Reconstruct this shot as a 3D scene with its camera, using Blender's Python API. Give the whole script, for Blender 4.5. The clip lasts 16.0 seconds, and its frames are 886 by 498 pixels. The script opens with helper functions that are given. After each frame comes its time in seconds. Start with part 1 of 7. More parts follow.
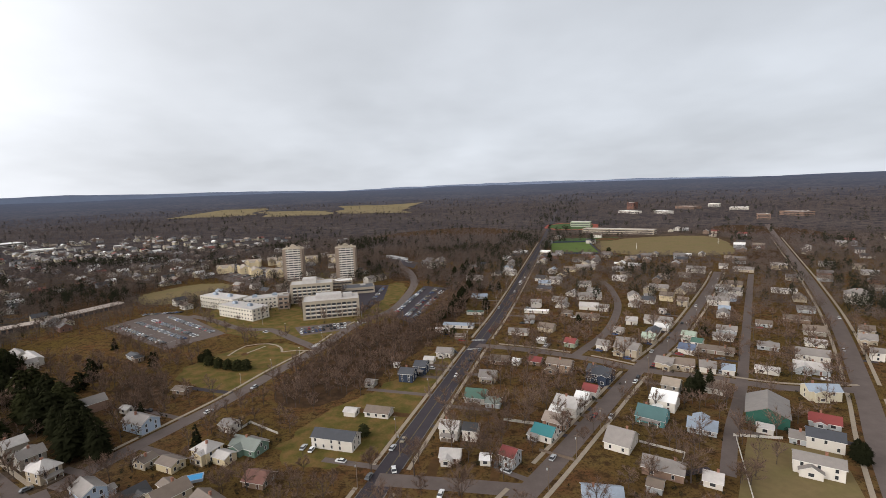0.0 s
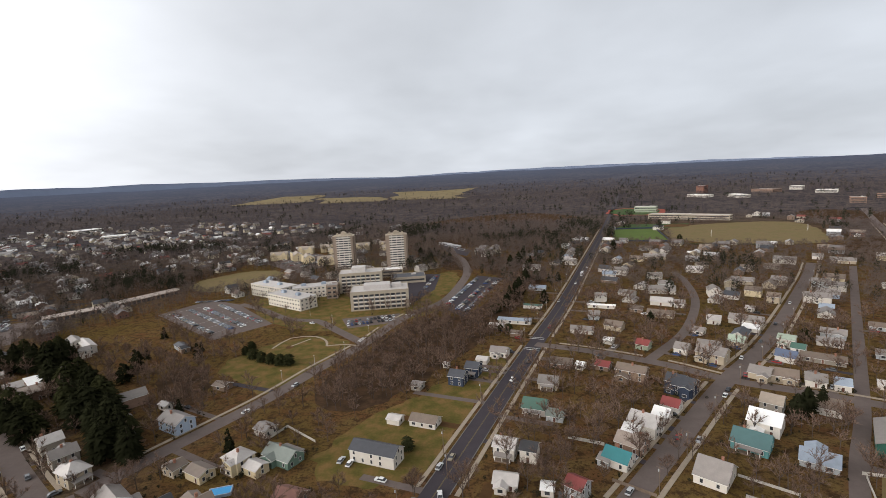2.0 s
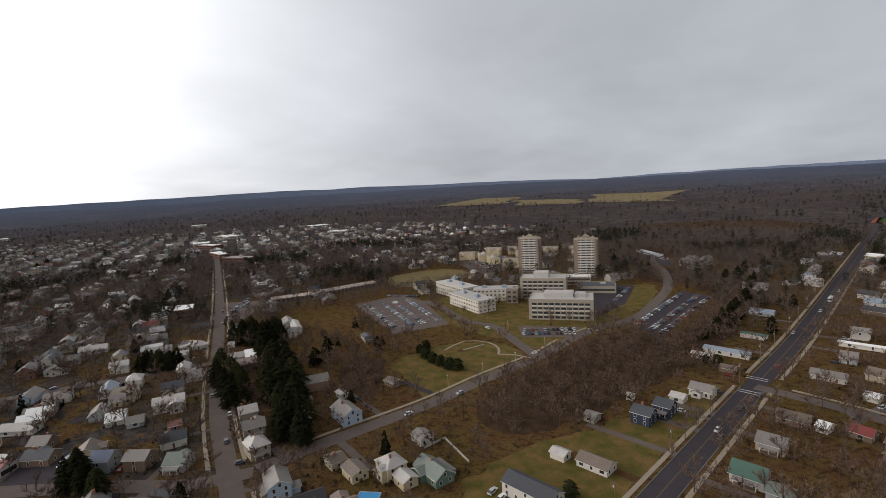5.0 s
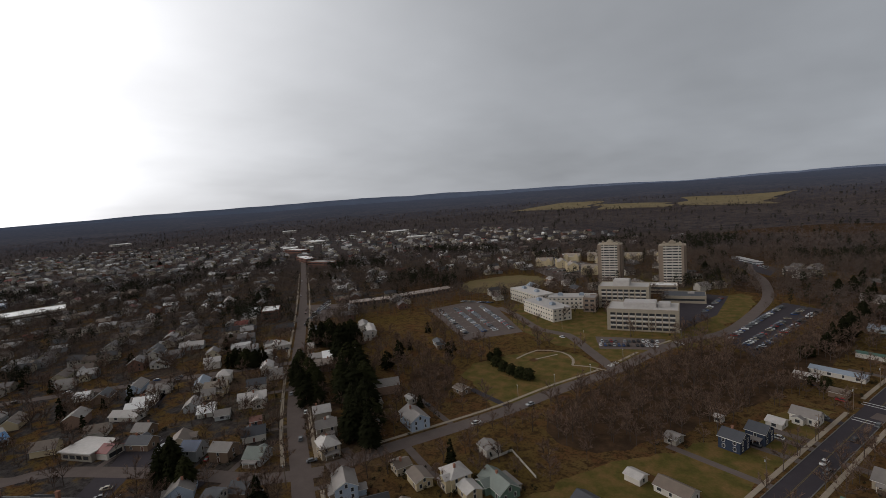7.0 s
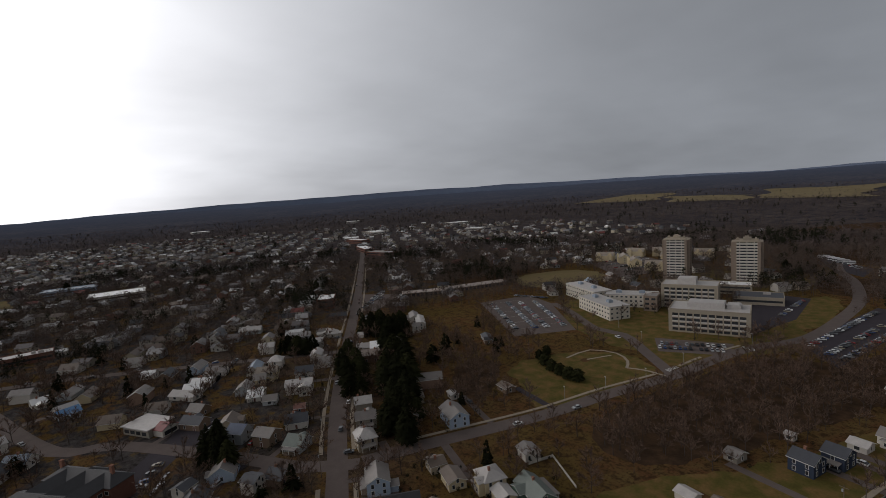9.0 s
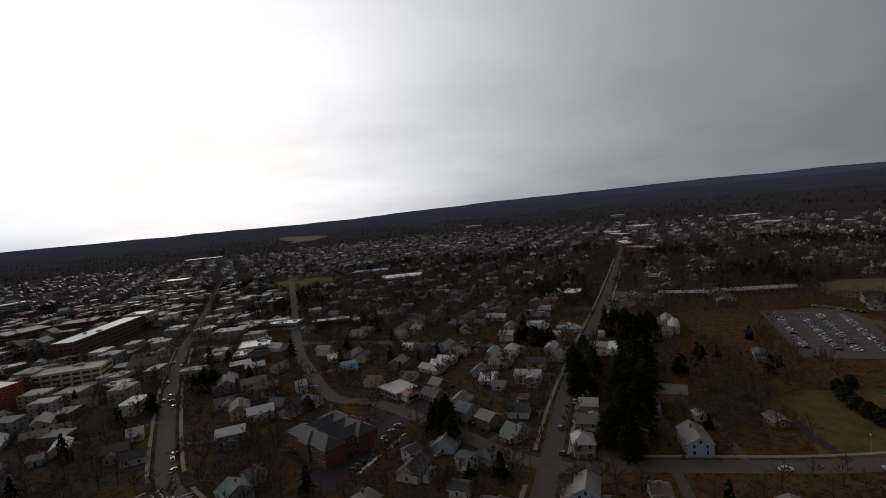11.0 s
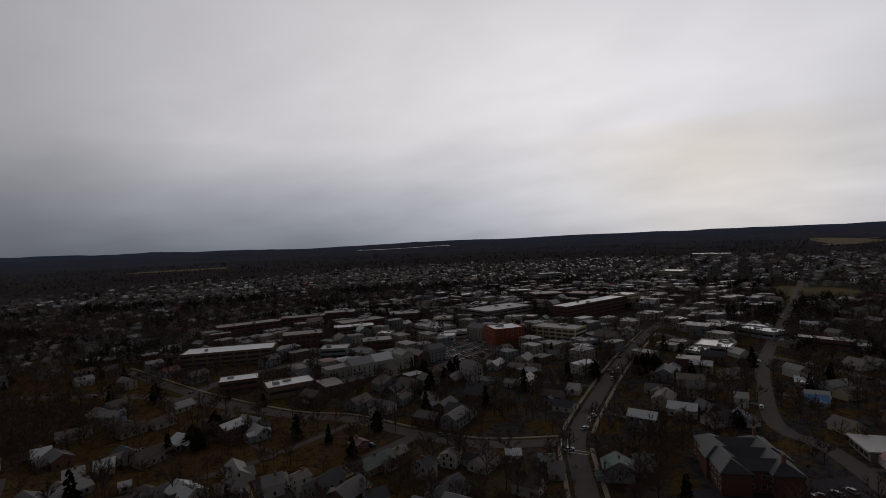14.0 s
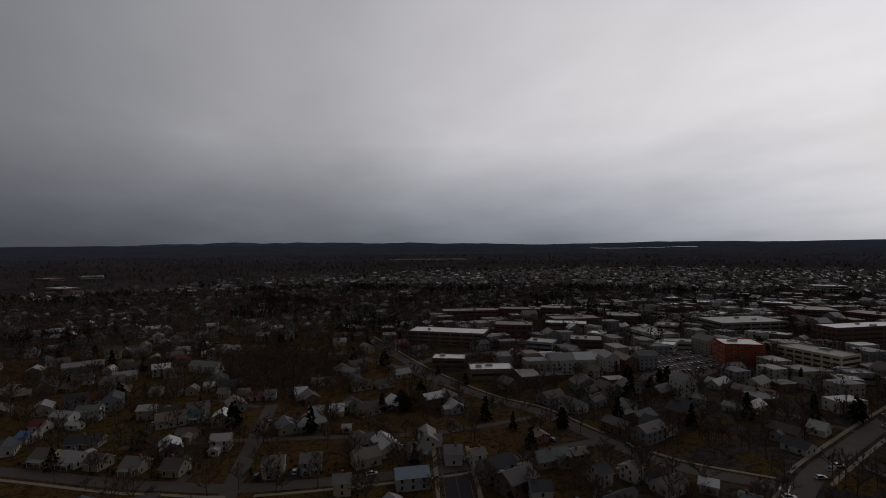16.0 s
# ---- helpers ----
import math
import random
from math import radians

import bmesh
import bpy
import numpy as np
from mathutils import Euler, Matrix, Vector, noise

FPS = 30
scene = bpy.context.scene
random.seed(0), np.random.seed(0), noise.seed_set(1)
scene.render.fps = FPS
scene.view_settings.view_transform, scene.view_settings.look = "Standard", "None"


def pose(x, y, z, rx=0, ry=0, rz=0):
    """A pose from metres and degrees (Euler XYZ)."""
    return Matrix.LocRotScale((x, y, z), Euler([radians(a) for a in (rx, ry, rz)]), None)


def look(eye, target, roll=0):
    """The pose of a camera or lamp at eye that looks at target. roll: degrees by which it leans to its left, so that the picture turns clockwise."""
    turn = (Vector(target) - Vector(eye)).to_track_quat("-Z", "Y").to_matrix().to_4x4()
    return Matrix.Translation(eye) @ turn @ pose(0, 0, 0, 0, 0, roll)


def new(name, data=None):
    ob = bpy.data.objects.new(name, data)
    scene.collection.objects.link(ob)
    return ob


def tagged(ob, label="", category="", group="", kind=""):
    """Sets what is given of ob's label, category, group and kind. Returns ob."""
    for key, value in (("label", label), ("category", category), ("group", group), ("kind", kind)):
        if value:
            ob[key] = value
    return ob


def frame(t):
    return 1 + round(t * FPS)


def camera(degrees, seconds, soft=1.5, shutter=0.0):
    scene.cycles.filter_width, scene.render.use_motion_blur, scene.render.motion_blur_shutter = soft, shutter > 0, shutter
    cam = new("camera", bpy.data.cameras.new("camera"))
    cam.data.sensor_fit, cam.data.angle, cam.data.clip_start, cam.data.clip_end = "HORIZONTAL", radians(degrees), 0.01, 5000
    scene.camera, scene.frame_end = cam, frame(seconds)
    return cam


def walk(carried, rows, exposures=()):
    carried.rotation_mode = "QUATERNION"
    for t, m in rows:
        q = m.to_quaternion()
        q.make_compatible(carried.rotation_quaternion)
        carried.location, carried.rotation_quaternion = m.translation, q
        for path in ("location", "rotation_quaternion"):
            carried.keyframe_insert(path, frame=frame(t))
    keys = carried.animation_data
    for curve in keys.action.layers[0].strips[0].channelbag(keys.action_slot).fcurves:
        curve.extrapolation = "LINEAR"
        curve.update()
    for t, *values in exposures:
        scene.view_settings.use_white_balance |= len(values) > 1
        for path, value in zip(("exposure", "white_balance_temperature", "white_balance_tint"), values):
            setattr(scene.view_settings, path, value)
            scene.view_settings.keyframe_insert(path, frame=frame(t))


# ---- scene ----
cam = camera(84.24, 16.0, soft=0.5)
# seconds, place, turn to the left of north, tilt up, lean
PATH = [
    (0, 0.00, 0.00, 107.90, -0.016, -7.329, -2.153),
    (0.5, -0.61, 7.68, 108.11, 0.254, -8.058, -2.538),
    (1, -1.14, 15.12, 107.68, 0.508, -8.714, -2.492),
    (1.5, -1.10, 22.11, 106.80, 1.461, -8.872, -1.982),
    (2, -0.10, 28.70, 106.17, 6.466, -8.721, -2.907),
    (2.5, 1.46, 34.15, 105.55, 11.882, -8.489, -3.534),
    (3, 2.18, 38.93, 105.07, 16.074, -8.466, -3.709),
    (3.5, 2.08, 43.21, 104.79, 18.336, -8.638, -3.151),
    (4, 1.73, 47.21, 104.43, 20.432, -8.518, -2.543),
    (4.5, 1.81, 50.97, 104.02, 23.814, -8.111, -2.317),
    (5, 2.52, 54.52, 103.63, 29.114, -7.232, -3.313),
    (5.2, 2.79, 55.51, 103.55, 31.408, -6.849, -3.305),
    (5.7, 3.49, 57.71, 103.35, 35.443, -6.190, -3.852),
    (6.25, 4.22, 58.56, 103.38, 37.446, -5.922, -4.138),
    (6.8, 4.86, 59.07, 103.52, 38.139, -5.962, -4.169),
    (7.3, 5.30, 60.36, 103.63, 38.711, -6.122, -4.044),
    (7.5, 5.49, 60.99, 103.65, 39.100, -6.131, -3.952),
    (8, 5.82, 63.23, 103.72, 39.944, -6.362, -3.796),
    (8.2, 5.95, 64.59, 103.57, 40.596, -6.367, -3.739),
    (8.7, 6.40, 68.06, 103.24, 43.086, -6.492, -3.801),
    (9.25, 7.00, 73.34, 102.35, 48.608, -6.470, -4.214),
    (9.8, 7.43, 79.21, 101.12, 56.248, -6.182, -4.754),
    (10.3, 7.41, 84.26, 99.91, 64.339, -5.604, -5.150),
    (10.5, 7.44, 86.14, 99.44, 67.606, -5.309, -5.331),
    (11, 7.03, 90.77, 98.21, 76.126, -4.546, -5.552),
    (11.5, 6.47, 95.68, 96.83, 84.700, -3.712, -5.620),
    (12, 5.88, 101.19, 95.56, 93.485, -3.186, -5.468),
    (12.5, 4.80, 107.26, 94.38, 102.897, -2.509, -5.015),
    (13, 2.77, 113.40, 93.00, 112.650, -1.766, -4.064),
    (13.5, -0.03, 119.61, 91.68, 122.180, -1.185, -3.454),
    (14, -3.35, 125.67, 90.72, 131.864, -0.835, -2.605),
    (14.5, -7.33, 130.63, 90.15, 141.297, -0.546, -1.928),
    (15, -11.45, 134.40, 89.60, 150.019, -0.246, -1.393),
    (15.5, -15.23, 137.12, 89.13, 155.902, -0.281, -0.997),
    (16, -18.26, 139.32, 88.83, 158.846, -0.491, -0.504),
]


def camera_pose(x, y, z, yaw, tilt, lean):
    return pose(x, y, z, rz=yaw) @ pose(0, 0, 0, rx=90 + tilt) @ pose(0, 0, 0, rz=lean)


EXPOSURES = [(0, -1.2, 6500, 12), (2.0, -1.2, 6500, 12), (3.5, -1.36, 6500, 12), (5, -1.7, 6500, 12), (7.4, -2.4, 6450, 12), (8.2, -2.5, 6400, 12.5), (10.4, -3.1, 6300, 13), (12.5, -3.65, 6250, 14), (14, -3.98, 6250, 15), (16, -3.98, 6250, 15)]
walk(cam, [(t, camera_pose(*r)) for t, *r in PATH], EXPOSURES)

# world: overcast, thin bright cloud round a low sun in the south-west
SUN_YAW, SUN_EL = 104.0, 17.0


def toward(yaw, up):
    """The direction at that turn to the left of north and height above the horizon, in degrees."""
    return Vector((-math.sin(radians(yaw)) * math.cos(radians(up)), math.cos(radians(yaw)) * math.cos(radians(up)), math.sin(radians(up))))


sun_dir = toward(SUN_YAW, SUN_EL)


class Net:
    """Short hand for a node tree."""

    def __init__(self, tree):
        self.t = tree
        tree.nodes.clear()

    def n(self, kind, ins=(), **kw):
        node = self.t.nodes.new(kind)
        for k, v in kw.items():
            setattr(node, k, v)
        for k, v in dict(ins).items():
            if isinstance(v, bpy.types.NodeSocket):
                self.t.links.new(v, node.inputs[k])
            else:
                node.inputs[k].default_value = v
        return node

    def math(self, op, a, b=0.0, c=0.0, clamp=False):
        return self.n("ShaderNodeMath", {0: a, 1: b, 2: c}, operation=op, use_clamp=clamp).outputs[0]

    def vec(self, op, a, b=(0, 0, 0)):
        return self.n("ShaderNodeVectorMath", {0: a, 1: b}, operation=op).outputs[0]

    def noise(self, vector, scale, detail=3.0, rough=0.55):
        return self.n("ShaderNodeTexNoise", {"Vector": vector, "Scale": scale, "Detail": detail, "Roughness": rough}).outputs[0]

    def ramp(self, fac, stops, mode="LINEAR"):
        node = self.n("ShaderNodeValToRGB", {0: fac})
        r = node.color_ramp
        r.interpolation = mode
        while len(r.elements) < len(stops):
            r.elements.new(0.5)
        for e, (p, c) in zip(r.elements, stops):
            e.position, e.color = p, (*c, 1)
        return node.outputs[0]

    def mix(self, fac, a, b, mode="MIX"):
        node = self.n("ShaderNodeMix", {0: fac}, data_type="RGBA", blend_type=mode)
        for i, v in ((6, a), (7, b)):
            if isinstance(v, bpy.types.NodeSocket):
                self.t.links.new(v, node.inputs[i])
            else:
                node.inputs[i].default_value = (*v, 1)
        return node.outputs[2]


def make_sky():
    world = bpy.data.worlds.new("overcast_sky")
    scene.world = world
    world.use_nodes = True
    g = Net(world.node_tree)
    d = g.n("ShaderNodeTexCoord").outputs["Generated"]
    sep = g.n("ShaderNodeSeparateXYZ", {0: d})
    z = g.math("MAXIMUM", sep.outputs[2], 0.0)
    k = g.math("ADD", z, 0.20)
    flat = g.n("ShaderNodeCombineXYZ", {0: g.math("DIVIDE", sep.outputs[0], k), 1: g.math("DIVIDE", sep.outputs[1], k), 2: 0.0}).outputs[0]
    big = g.noise(g.vec("MULTIPLY", flat, (1.0, 0.62, 1.0)), 0.62, 4.0, 0.5)
    small = g.noise(g.vec("ADD", flat, (7.3, 2.1, 0)), 1.7, 5.0, 0.55)
    cloud = g.math("ADD", g.math("MULTIPLY", big, 0.8), g.math("MULTIPLY", small, 0.2))
    near = g.math("MULTIPLY_ADD", g.n("ShaderNodeVectorMath", {0: d, 1: sun_dir}, operation="DOT_PRODUCT").outputs["Value"], 0.5, 0.5, clamp=True)
    gap = g.math("MULTIPLY_ADD", g.n("ShaderNodeVectorMath", {0: d, 1: toward(GAP_YAW, 20.0)}, operation="DOT_PRODUCT").outputs["Value"], 0.5, 0.5, clamp=True)
    south = g.n("ShaderNodeVectorMath", {0: d, 1: toward(190.0, 0.0)}, operation="DOT_PRODUCT").outputs["Value"]
    # thin bright cloud round the sun and to the south of it, thicker in the north
    glow = g.math("ADD", g.math("MULTIPLY", g.math("POWER", gap, SKY_WIDE_POWER), SKY_WIDE), g.math("MULTIPLY", g.math("POWER", near, SKY_TIGHT_POWER), SKY_TIGHT))
    level = g.math("ADD", glow, SKY_BASE)
    shape = g.math("MULTIPLY_ADD", g.math("SUBTRACT", cloud, 0.5), SKY_CLOUD, 1.0)
    level = g.math("MULTIPLY", level, g.math("MAXIMUM", shape, 0.3))
    low = g.math("SUBTRACT", 1.0, g.math("MULTIPLY", z, 5.0, clamp=True))
    bank = g.math("MULTIPLY_ADD", south, 1.25, 0.10, clamp=True)
    level = g.math("MULTIPLY", level, g.math("SUBTRACT", 1.0, g.math("MULTIPLY", g.math("MULTIPLY", low, bank), SKY_BANK)))
    # added dimming of the unseen sky overhead, to darken the ground
    level = g.math("MULTIPLY", level, g.math("SUBTRACT", 1.0, g.math("MULTIPLY", g.math("MULTIPLY", z, z), SKY_TOP_DIM)))
    tint = g.mix(g.math("POWER", gap, 2.0), (0.865, 0.930, 1.0), (1.0, 0.975, 0.945))
    tint = g.mix(g.math("MULTIPLY", g.math("POWER", near, 80.0), g.math("POWER", low, 0.6)), tint, (1.0, 0.84, 0.50))
    tint = g.mix(g.math("MULTIPLY", g.math("MULTIPLY", low, bank), 0.8), tint, (0.80, 0.90, 1.0))
    col = g.vec("SCALE", tint)
    g.t.links.new(level, col.node.inputs["Scale"])
    clouds = g.n("ShaderNodeBackground", {0: col, 1: 1.12}).outputs[0]
    sky = g.n("ShaderNodeTexSky", sky_type="NISHITA", sun_disc=False, sun_elevation=radians(SUN_EL), sun_rotation=radians(-SUN_YAW))
    air = g.n("ShaderNodeBackground", {0: sky.outputs[0], 1: 0.05}).outputs[0]
    both = g.n("ShaderNodeMixShader", {0: 0.88, 1: air, 2: clouds}).outputs[0]
    g.n("ShaderNodeOutputWorld", {0: both})


GAP_YAW = 130.0
SKY_BASE, SKY_WIDE, SKY_WIDE_POWER, SKY_TIGHT, SKY_TIGHT_POWER, SKY_CLOUD, SKY_TOP_DIM, SKY_BANK = 1.75, 8.6, 4.4, 4.5, 15.0, 1.05, 0.75, 0.62
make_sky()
sun = new("sun", bpy.data.lights.new("sun", "SUN"))
sun.data.energy, sun.data.angle, sun.data.color = 1.4, radians(12), (1.0, 0.91, 0.78)
sun.matrix_world = look(sun_dir * 1000, (0, 0, 0))


# ---- materials ----
MATS = {}


def material(name, color, rough=0.8, vary=0.25, scale=0.6, metal=0.0, bump=0.0, per=0.12, second=None, gloss=0.05):
    """A painted or mineral surface: two scales of noise, and a slight shift from object to object."""
    if name in MATS:
        return MATS[name]
    m = bpy.data.materials.new(name)
    m.use_nodes = True
    g = Net(m.node_tree)
    p = g.n("ShaderNodeNewGeometry").outputs["Position"]
    a, b = g.noise(p, scale, 4.0), g.noise(p, scale * 6.5, 3.0)
    f = g.math("MULTIPLY_ADD", g.math("SUBTRACT", a, 0.5), 2.0 * vary, 1.0)
    f = g.math("MULTIPLY", f, g.math("MULTIPLY_ADD", g.math("SUBTRACT", b, 0.5), vary, 1.0))
    r = g.n("ShaderNodeObjectInfo").outputs["Random"]
    f = g.math("MULTIPLY", f, g.math("MULTIPLY_ADD", g.math("SUBTRACT", r, 0.5), 2 * per, 1.0))
    base = color
    if second:
        base = g.mix(g.ramp(a, [(0.42, (0, 0, 0)), (0.62, (1, 1, 1))]), color, second)
    col = g.vec("SCALE", base if second else (*color,))
    g.t.links.new(f, col.node.inputs["Scale"])
    s = g.n("ShaderNodeBsdfPrincipled", {"Base Color": col, "Roughness": rough, "Metallic": metal, "Specular IOR Level": gloss})
    if bump:
        h = g.n("ShaderNodeBump", {"Strength": bump, "Distance": 0.1, "Height": b}).outputs[0]
        g.t.links.new(h, s.inputs["Normal"])
    g.n("ShaderNodeOutputMaterial", {0: s.outputs[0]})
    MATS[name] = m
    return m


def twig_material(name, color):
    """Fine twigs, each a little lighter or darker than the next."""
    m = bpy.data.materials.new(name)
    m.use_nodes = True
    g = Net(m.node_tree)
    geo = g.n("ShaderNodeNewGeometry")
    f = g.math("MULTIPLY_ADD", geo.outputs["Random Per Island"], 1.2, 0.4)
    f = g.math("MULTIPLY", f, g.math("MULTIPLY_ADD", g.noise(geo.outputs["Position"], 0.05, 3.0), 0.9, 0.55))
    col = g.vec("SCALE", color)
    g.t.links.new(f, col.node.inputs["Scale"])
    s = g.n("ShaderNodeBsdfPrincipled", {"Base Color": col, "Roughness": 1.0, "Specular IOR Level": 0.0})
    g.n("ShaderNodeOutputMaterial", {0: s.outputs[0]})
    return m


def island_material(name, stops, rough=0.85, vary=0.2, scale=0.3):
    """One colour for each joined piece, picked from stops."""
    m = bpy.data.materials.new(name)
    m.use_nodes = True
    g = Net(m.node_tree)
    geo = g.n("ShaderNodeNewGeometry")
    pick = g.ramp(geo.outputs["Random Per Island"], stops, "CONSTANT")
    a = g.noise(geo.outputs["Position"], scale, 3.0)
    col = g.vec("SCALE", pick)
    g.t.links.new(g.math("MULTIPLY_ADD", g.math("SUBTRACT", a, 0.5), 2 * vary, 1.0), col.node.inputs["Scale"])
    s = g.n("ShaderNodeBsdfPrincipled", {"Base Color": col, "Roughness": rough, "Specular IOR Level": 0.15})
    g.n("ShaderNodeOutputMaterial", {0: s.outputs[0]})
    return m


def ground_material():
    m = bpy.data.materials.new("winter_grass_far_haze")
    m.use_nodes = True
    g = Net(m.node_tree)
    p = g.n("ShaderNodeNewGeometry").outputs["Position"]
    big, mid, fine = g.noise(p, 0.018, 3.0), g.noise(p, 0.11, 4.0), g.noise(p, 0.9, 4.0, 0.65)
    col = g.mix(g.ramp(mid, [(0.38, (0, 0, 0)), (0.62, (1, 1, 1))]), (0.118, 0.078, 0.031), (0.106, 0.053, 0.025))
    col = g.mix(g.ramp(big, [(0.45, (0, 0, 0)), (0.65, (1, 1, 1))]), col, (0.098, 0.067, 0.022))
    grit = g.noise(p, 0.45, 5.0, 0.7)
    col = g.mix(g.ramp(fine, [(0.32, (1, 1, 1)), (0.48, (0, 0, 0))]), col, (0.030, 0.017, 0.009))
    col = g.mix(g.ramp(grit, [(0.58, (0, 0, 0)), (0.72, (1, 1, 1))]), col, (0.130, 0.086, 0.030))
    dirt = g.noise(p, 0.24, 6.0, 0.72)
    col = g.mix(g.ramp(dirt, [(0.50, (0, 0, 0)), (0.60, (1, 1, 1))]), col, (0.046, 0.028, 0.015))
    # gravel, packed earth and paving between the houses of the town
    gravel = g.math("MULTIPLY", g.ramp(g.noise(p, 0.06, 5.0, 0.65), [(0.44, (0, 0, 0)), (0.52, (1, 1, 1))]), g.math("MULTIPLY_ADD", g.n("ShaderNodeSeparateXYZ", {0: p}).outputs[0], -0.012, -1.4, clamp=True))
    at = g.n("ShaderNodeSeparateXYZ", {0: p})
    gravel = g.math("MULTIPLY", gravel, g.math("MAXIMUM", g.math("MULTIPLY_ADD", at.outputs[1], -0.012, 3.0, clamp=True), g.math("MULTIPLY_ADD", at.outputs[0], -0.015, -4.8, clamp=True)))
    col = g.mix(gravel, col, g.mix(g.ramp(dirt, [(0.40, (0, 0, 0)), (0.60, (1, 1, 1))]), (0.078, 0.070, 0.066), (0.034, 0.029, 0.028)))
    # leaf litter under the far woods, then haze painted in as blue
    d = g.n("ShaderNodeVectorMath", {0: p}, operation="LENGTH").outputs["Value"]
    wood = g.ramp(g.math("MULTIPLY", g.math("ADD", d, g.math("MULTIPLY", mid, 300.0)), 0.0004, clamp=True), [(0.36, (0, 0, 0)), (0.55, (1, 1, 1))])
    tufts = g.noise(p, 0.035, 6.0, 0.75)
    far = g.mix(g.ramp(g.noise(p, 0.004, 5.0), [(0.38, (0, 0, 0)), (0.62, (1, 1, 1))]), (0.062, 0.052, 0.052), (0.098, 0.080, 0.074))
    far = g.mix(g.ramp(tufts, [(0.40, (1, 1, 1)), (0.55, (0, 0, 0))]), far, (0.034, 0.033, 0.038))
    # painted haze: the base colour turns blue-grey with distance
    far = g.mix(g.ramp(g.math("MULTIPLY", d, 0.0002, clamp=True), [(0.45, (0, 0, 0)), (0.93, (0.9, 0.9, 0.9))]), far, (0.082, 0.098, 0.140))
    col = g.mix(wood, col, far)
    s = g.n("ShaderNodeBsdfPrincipled", {"Base Color": col, "Roughness": 1.0, "Specular IOR Level": 0.0})
    h = g.n("ShaderNodeBump", {"Strength": 0.6, "Distance": 0.4, "Height": fine}).outputs[0]
    g.t.links.new(h, s.inputs["Normal"])
    g.n("ShaderNodeOutputMaterial", {0: s.outputs[0]})
    return m


GRASS_FAR_HAZE = ground_material()
ASPHALT_DARK = material("dark_asphalt", (0.052, 0.045, 0.051), 0.85, 0.18, 0.25, per=0)
ASPHALT = material("worn_asphalt", (0.125, 0.100, 0.090), 0.9, 0.22, 0.2, per=0)
CONCRETE = material("pavement_concrete", (0.29, 0.24, 0.185), 0.9, 0.2, 0.5, per=0)
KERB = material("grey_kerb", (0.16, 0.15, 0.14), 0.9, 0.2, 0.5, per=0)
LAWN = material("green_lawn", (0.098, 0.082, 0.023), 0.95, 0.6, 0.16, per=0, second=(0.128, 0.080, 0.030))
DRYLAWN = material("dry_field_grass", (0.168, 0.124, 0.062), 0.95, 0.4, 0.05, per=0, second=(0.128, 0.102, 0.046))
TURF = material("sports_turf", (0.085, 0.118, 0.034), 0.95, 0.15, 0.05, per=0)
TURFDARK = material("dark_turf", (0.05, 0.085, 0.03), 0.95, 0.2, 0.05, per=0)
LITTER = material("leaf_litter", (0.080, 0.045, 0.021), 0.95, 0.4, 0.1, per=0, second=(0.108, 0.056, 0.022))
PAINT_WHITE = material("road_paint_white", (0.6, 0.6, 0.58), 0.8, 0.3, 1.0, per=0)
PAINT_YELLOW = material("road_paint_yellow", (0.16, 0.125, 0.06), 0.8, 0.3, 1.0, per=0)
TRACKRED = material("red_running_track", (0.26, 0.07, 0.05), 0.9, 0.1, 0.2, per=0)
FARFIELD = material("pale_farm_field", (0.205, 0.162, 0.088), 0.95, 0.3, 0.012, per=0, second=(0.150, 0.118, 0.062))
WATER = material("lake_water", (0.11, 0.13, 0.16), 0.35, 0.05, 0.01, per=0, gloss=0.5)
GLASS = material("window_glass", (0.040, 0.042, 0.046), 0.12, 0.3, 0.4, per=0.3, gloss=0.5)
FENCEM = material("weathered_white_boards", (0.46, 0.43, 0.38), 0.8, 0.25, 1.0)
TRIM = material("white_trim", (0.62, 0.60, 0.56), 0.6, 0.1, 1.0)
DOORM = material("painted_door", (0.12, 0.06, 0.045), 0.6, 0.2, 1.0, per=0.5)
BRICKM = material("chimney_brick", (0.26, 0.13, 0.09), 0.9, 0.25, 2.0)
BARK = material("grey_bark", (0.070, 0.054, 0.045), 0.95, 0.3, 1.5)
TWIG = twig_material("bare_twigs", (0.132, 0.088, 0.066))
NEEDLES = material("conifer_needles", (0.015, 0.016, 0.008), 0.9, 0.5, 0.8, per=0.2, gloss=0.0)
NEEDLES_LIGHT = material("pine_needles", (0.024, 0.025, 0.011), 0.9, 0.4, 0.8, per=0.2, gloss=0.0)
HEDGE = material("hedge_leaves", (0.035, 0.045, 0.018), 0.9, 0.4, 1.0)
WOODM = material("weathered_wood", (0.16, 0.12, 0.09), 0.9, 0.25, 1.5)
TYRE = material("tyre_rubber", (0.02, 0.02, 0.02), 0.8, 0.1, 2.0)
POOL = material("pool_water", (0.06, 0.26, 0.50), 0.1, 0.1, 0.5)
# the hills' blue-grey is distance haze put into the base colour
FARHILL_HAZE = material("far_hills_painted_haze", (0.130, 0.155, 0.215), 1.0, 0.15, 0.004, per=0)
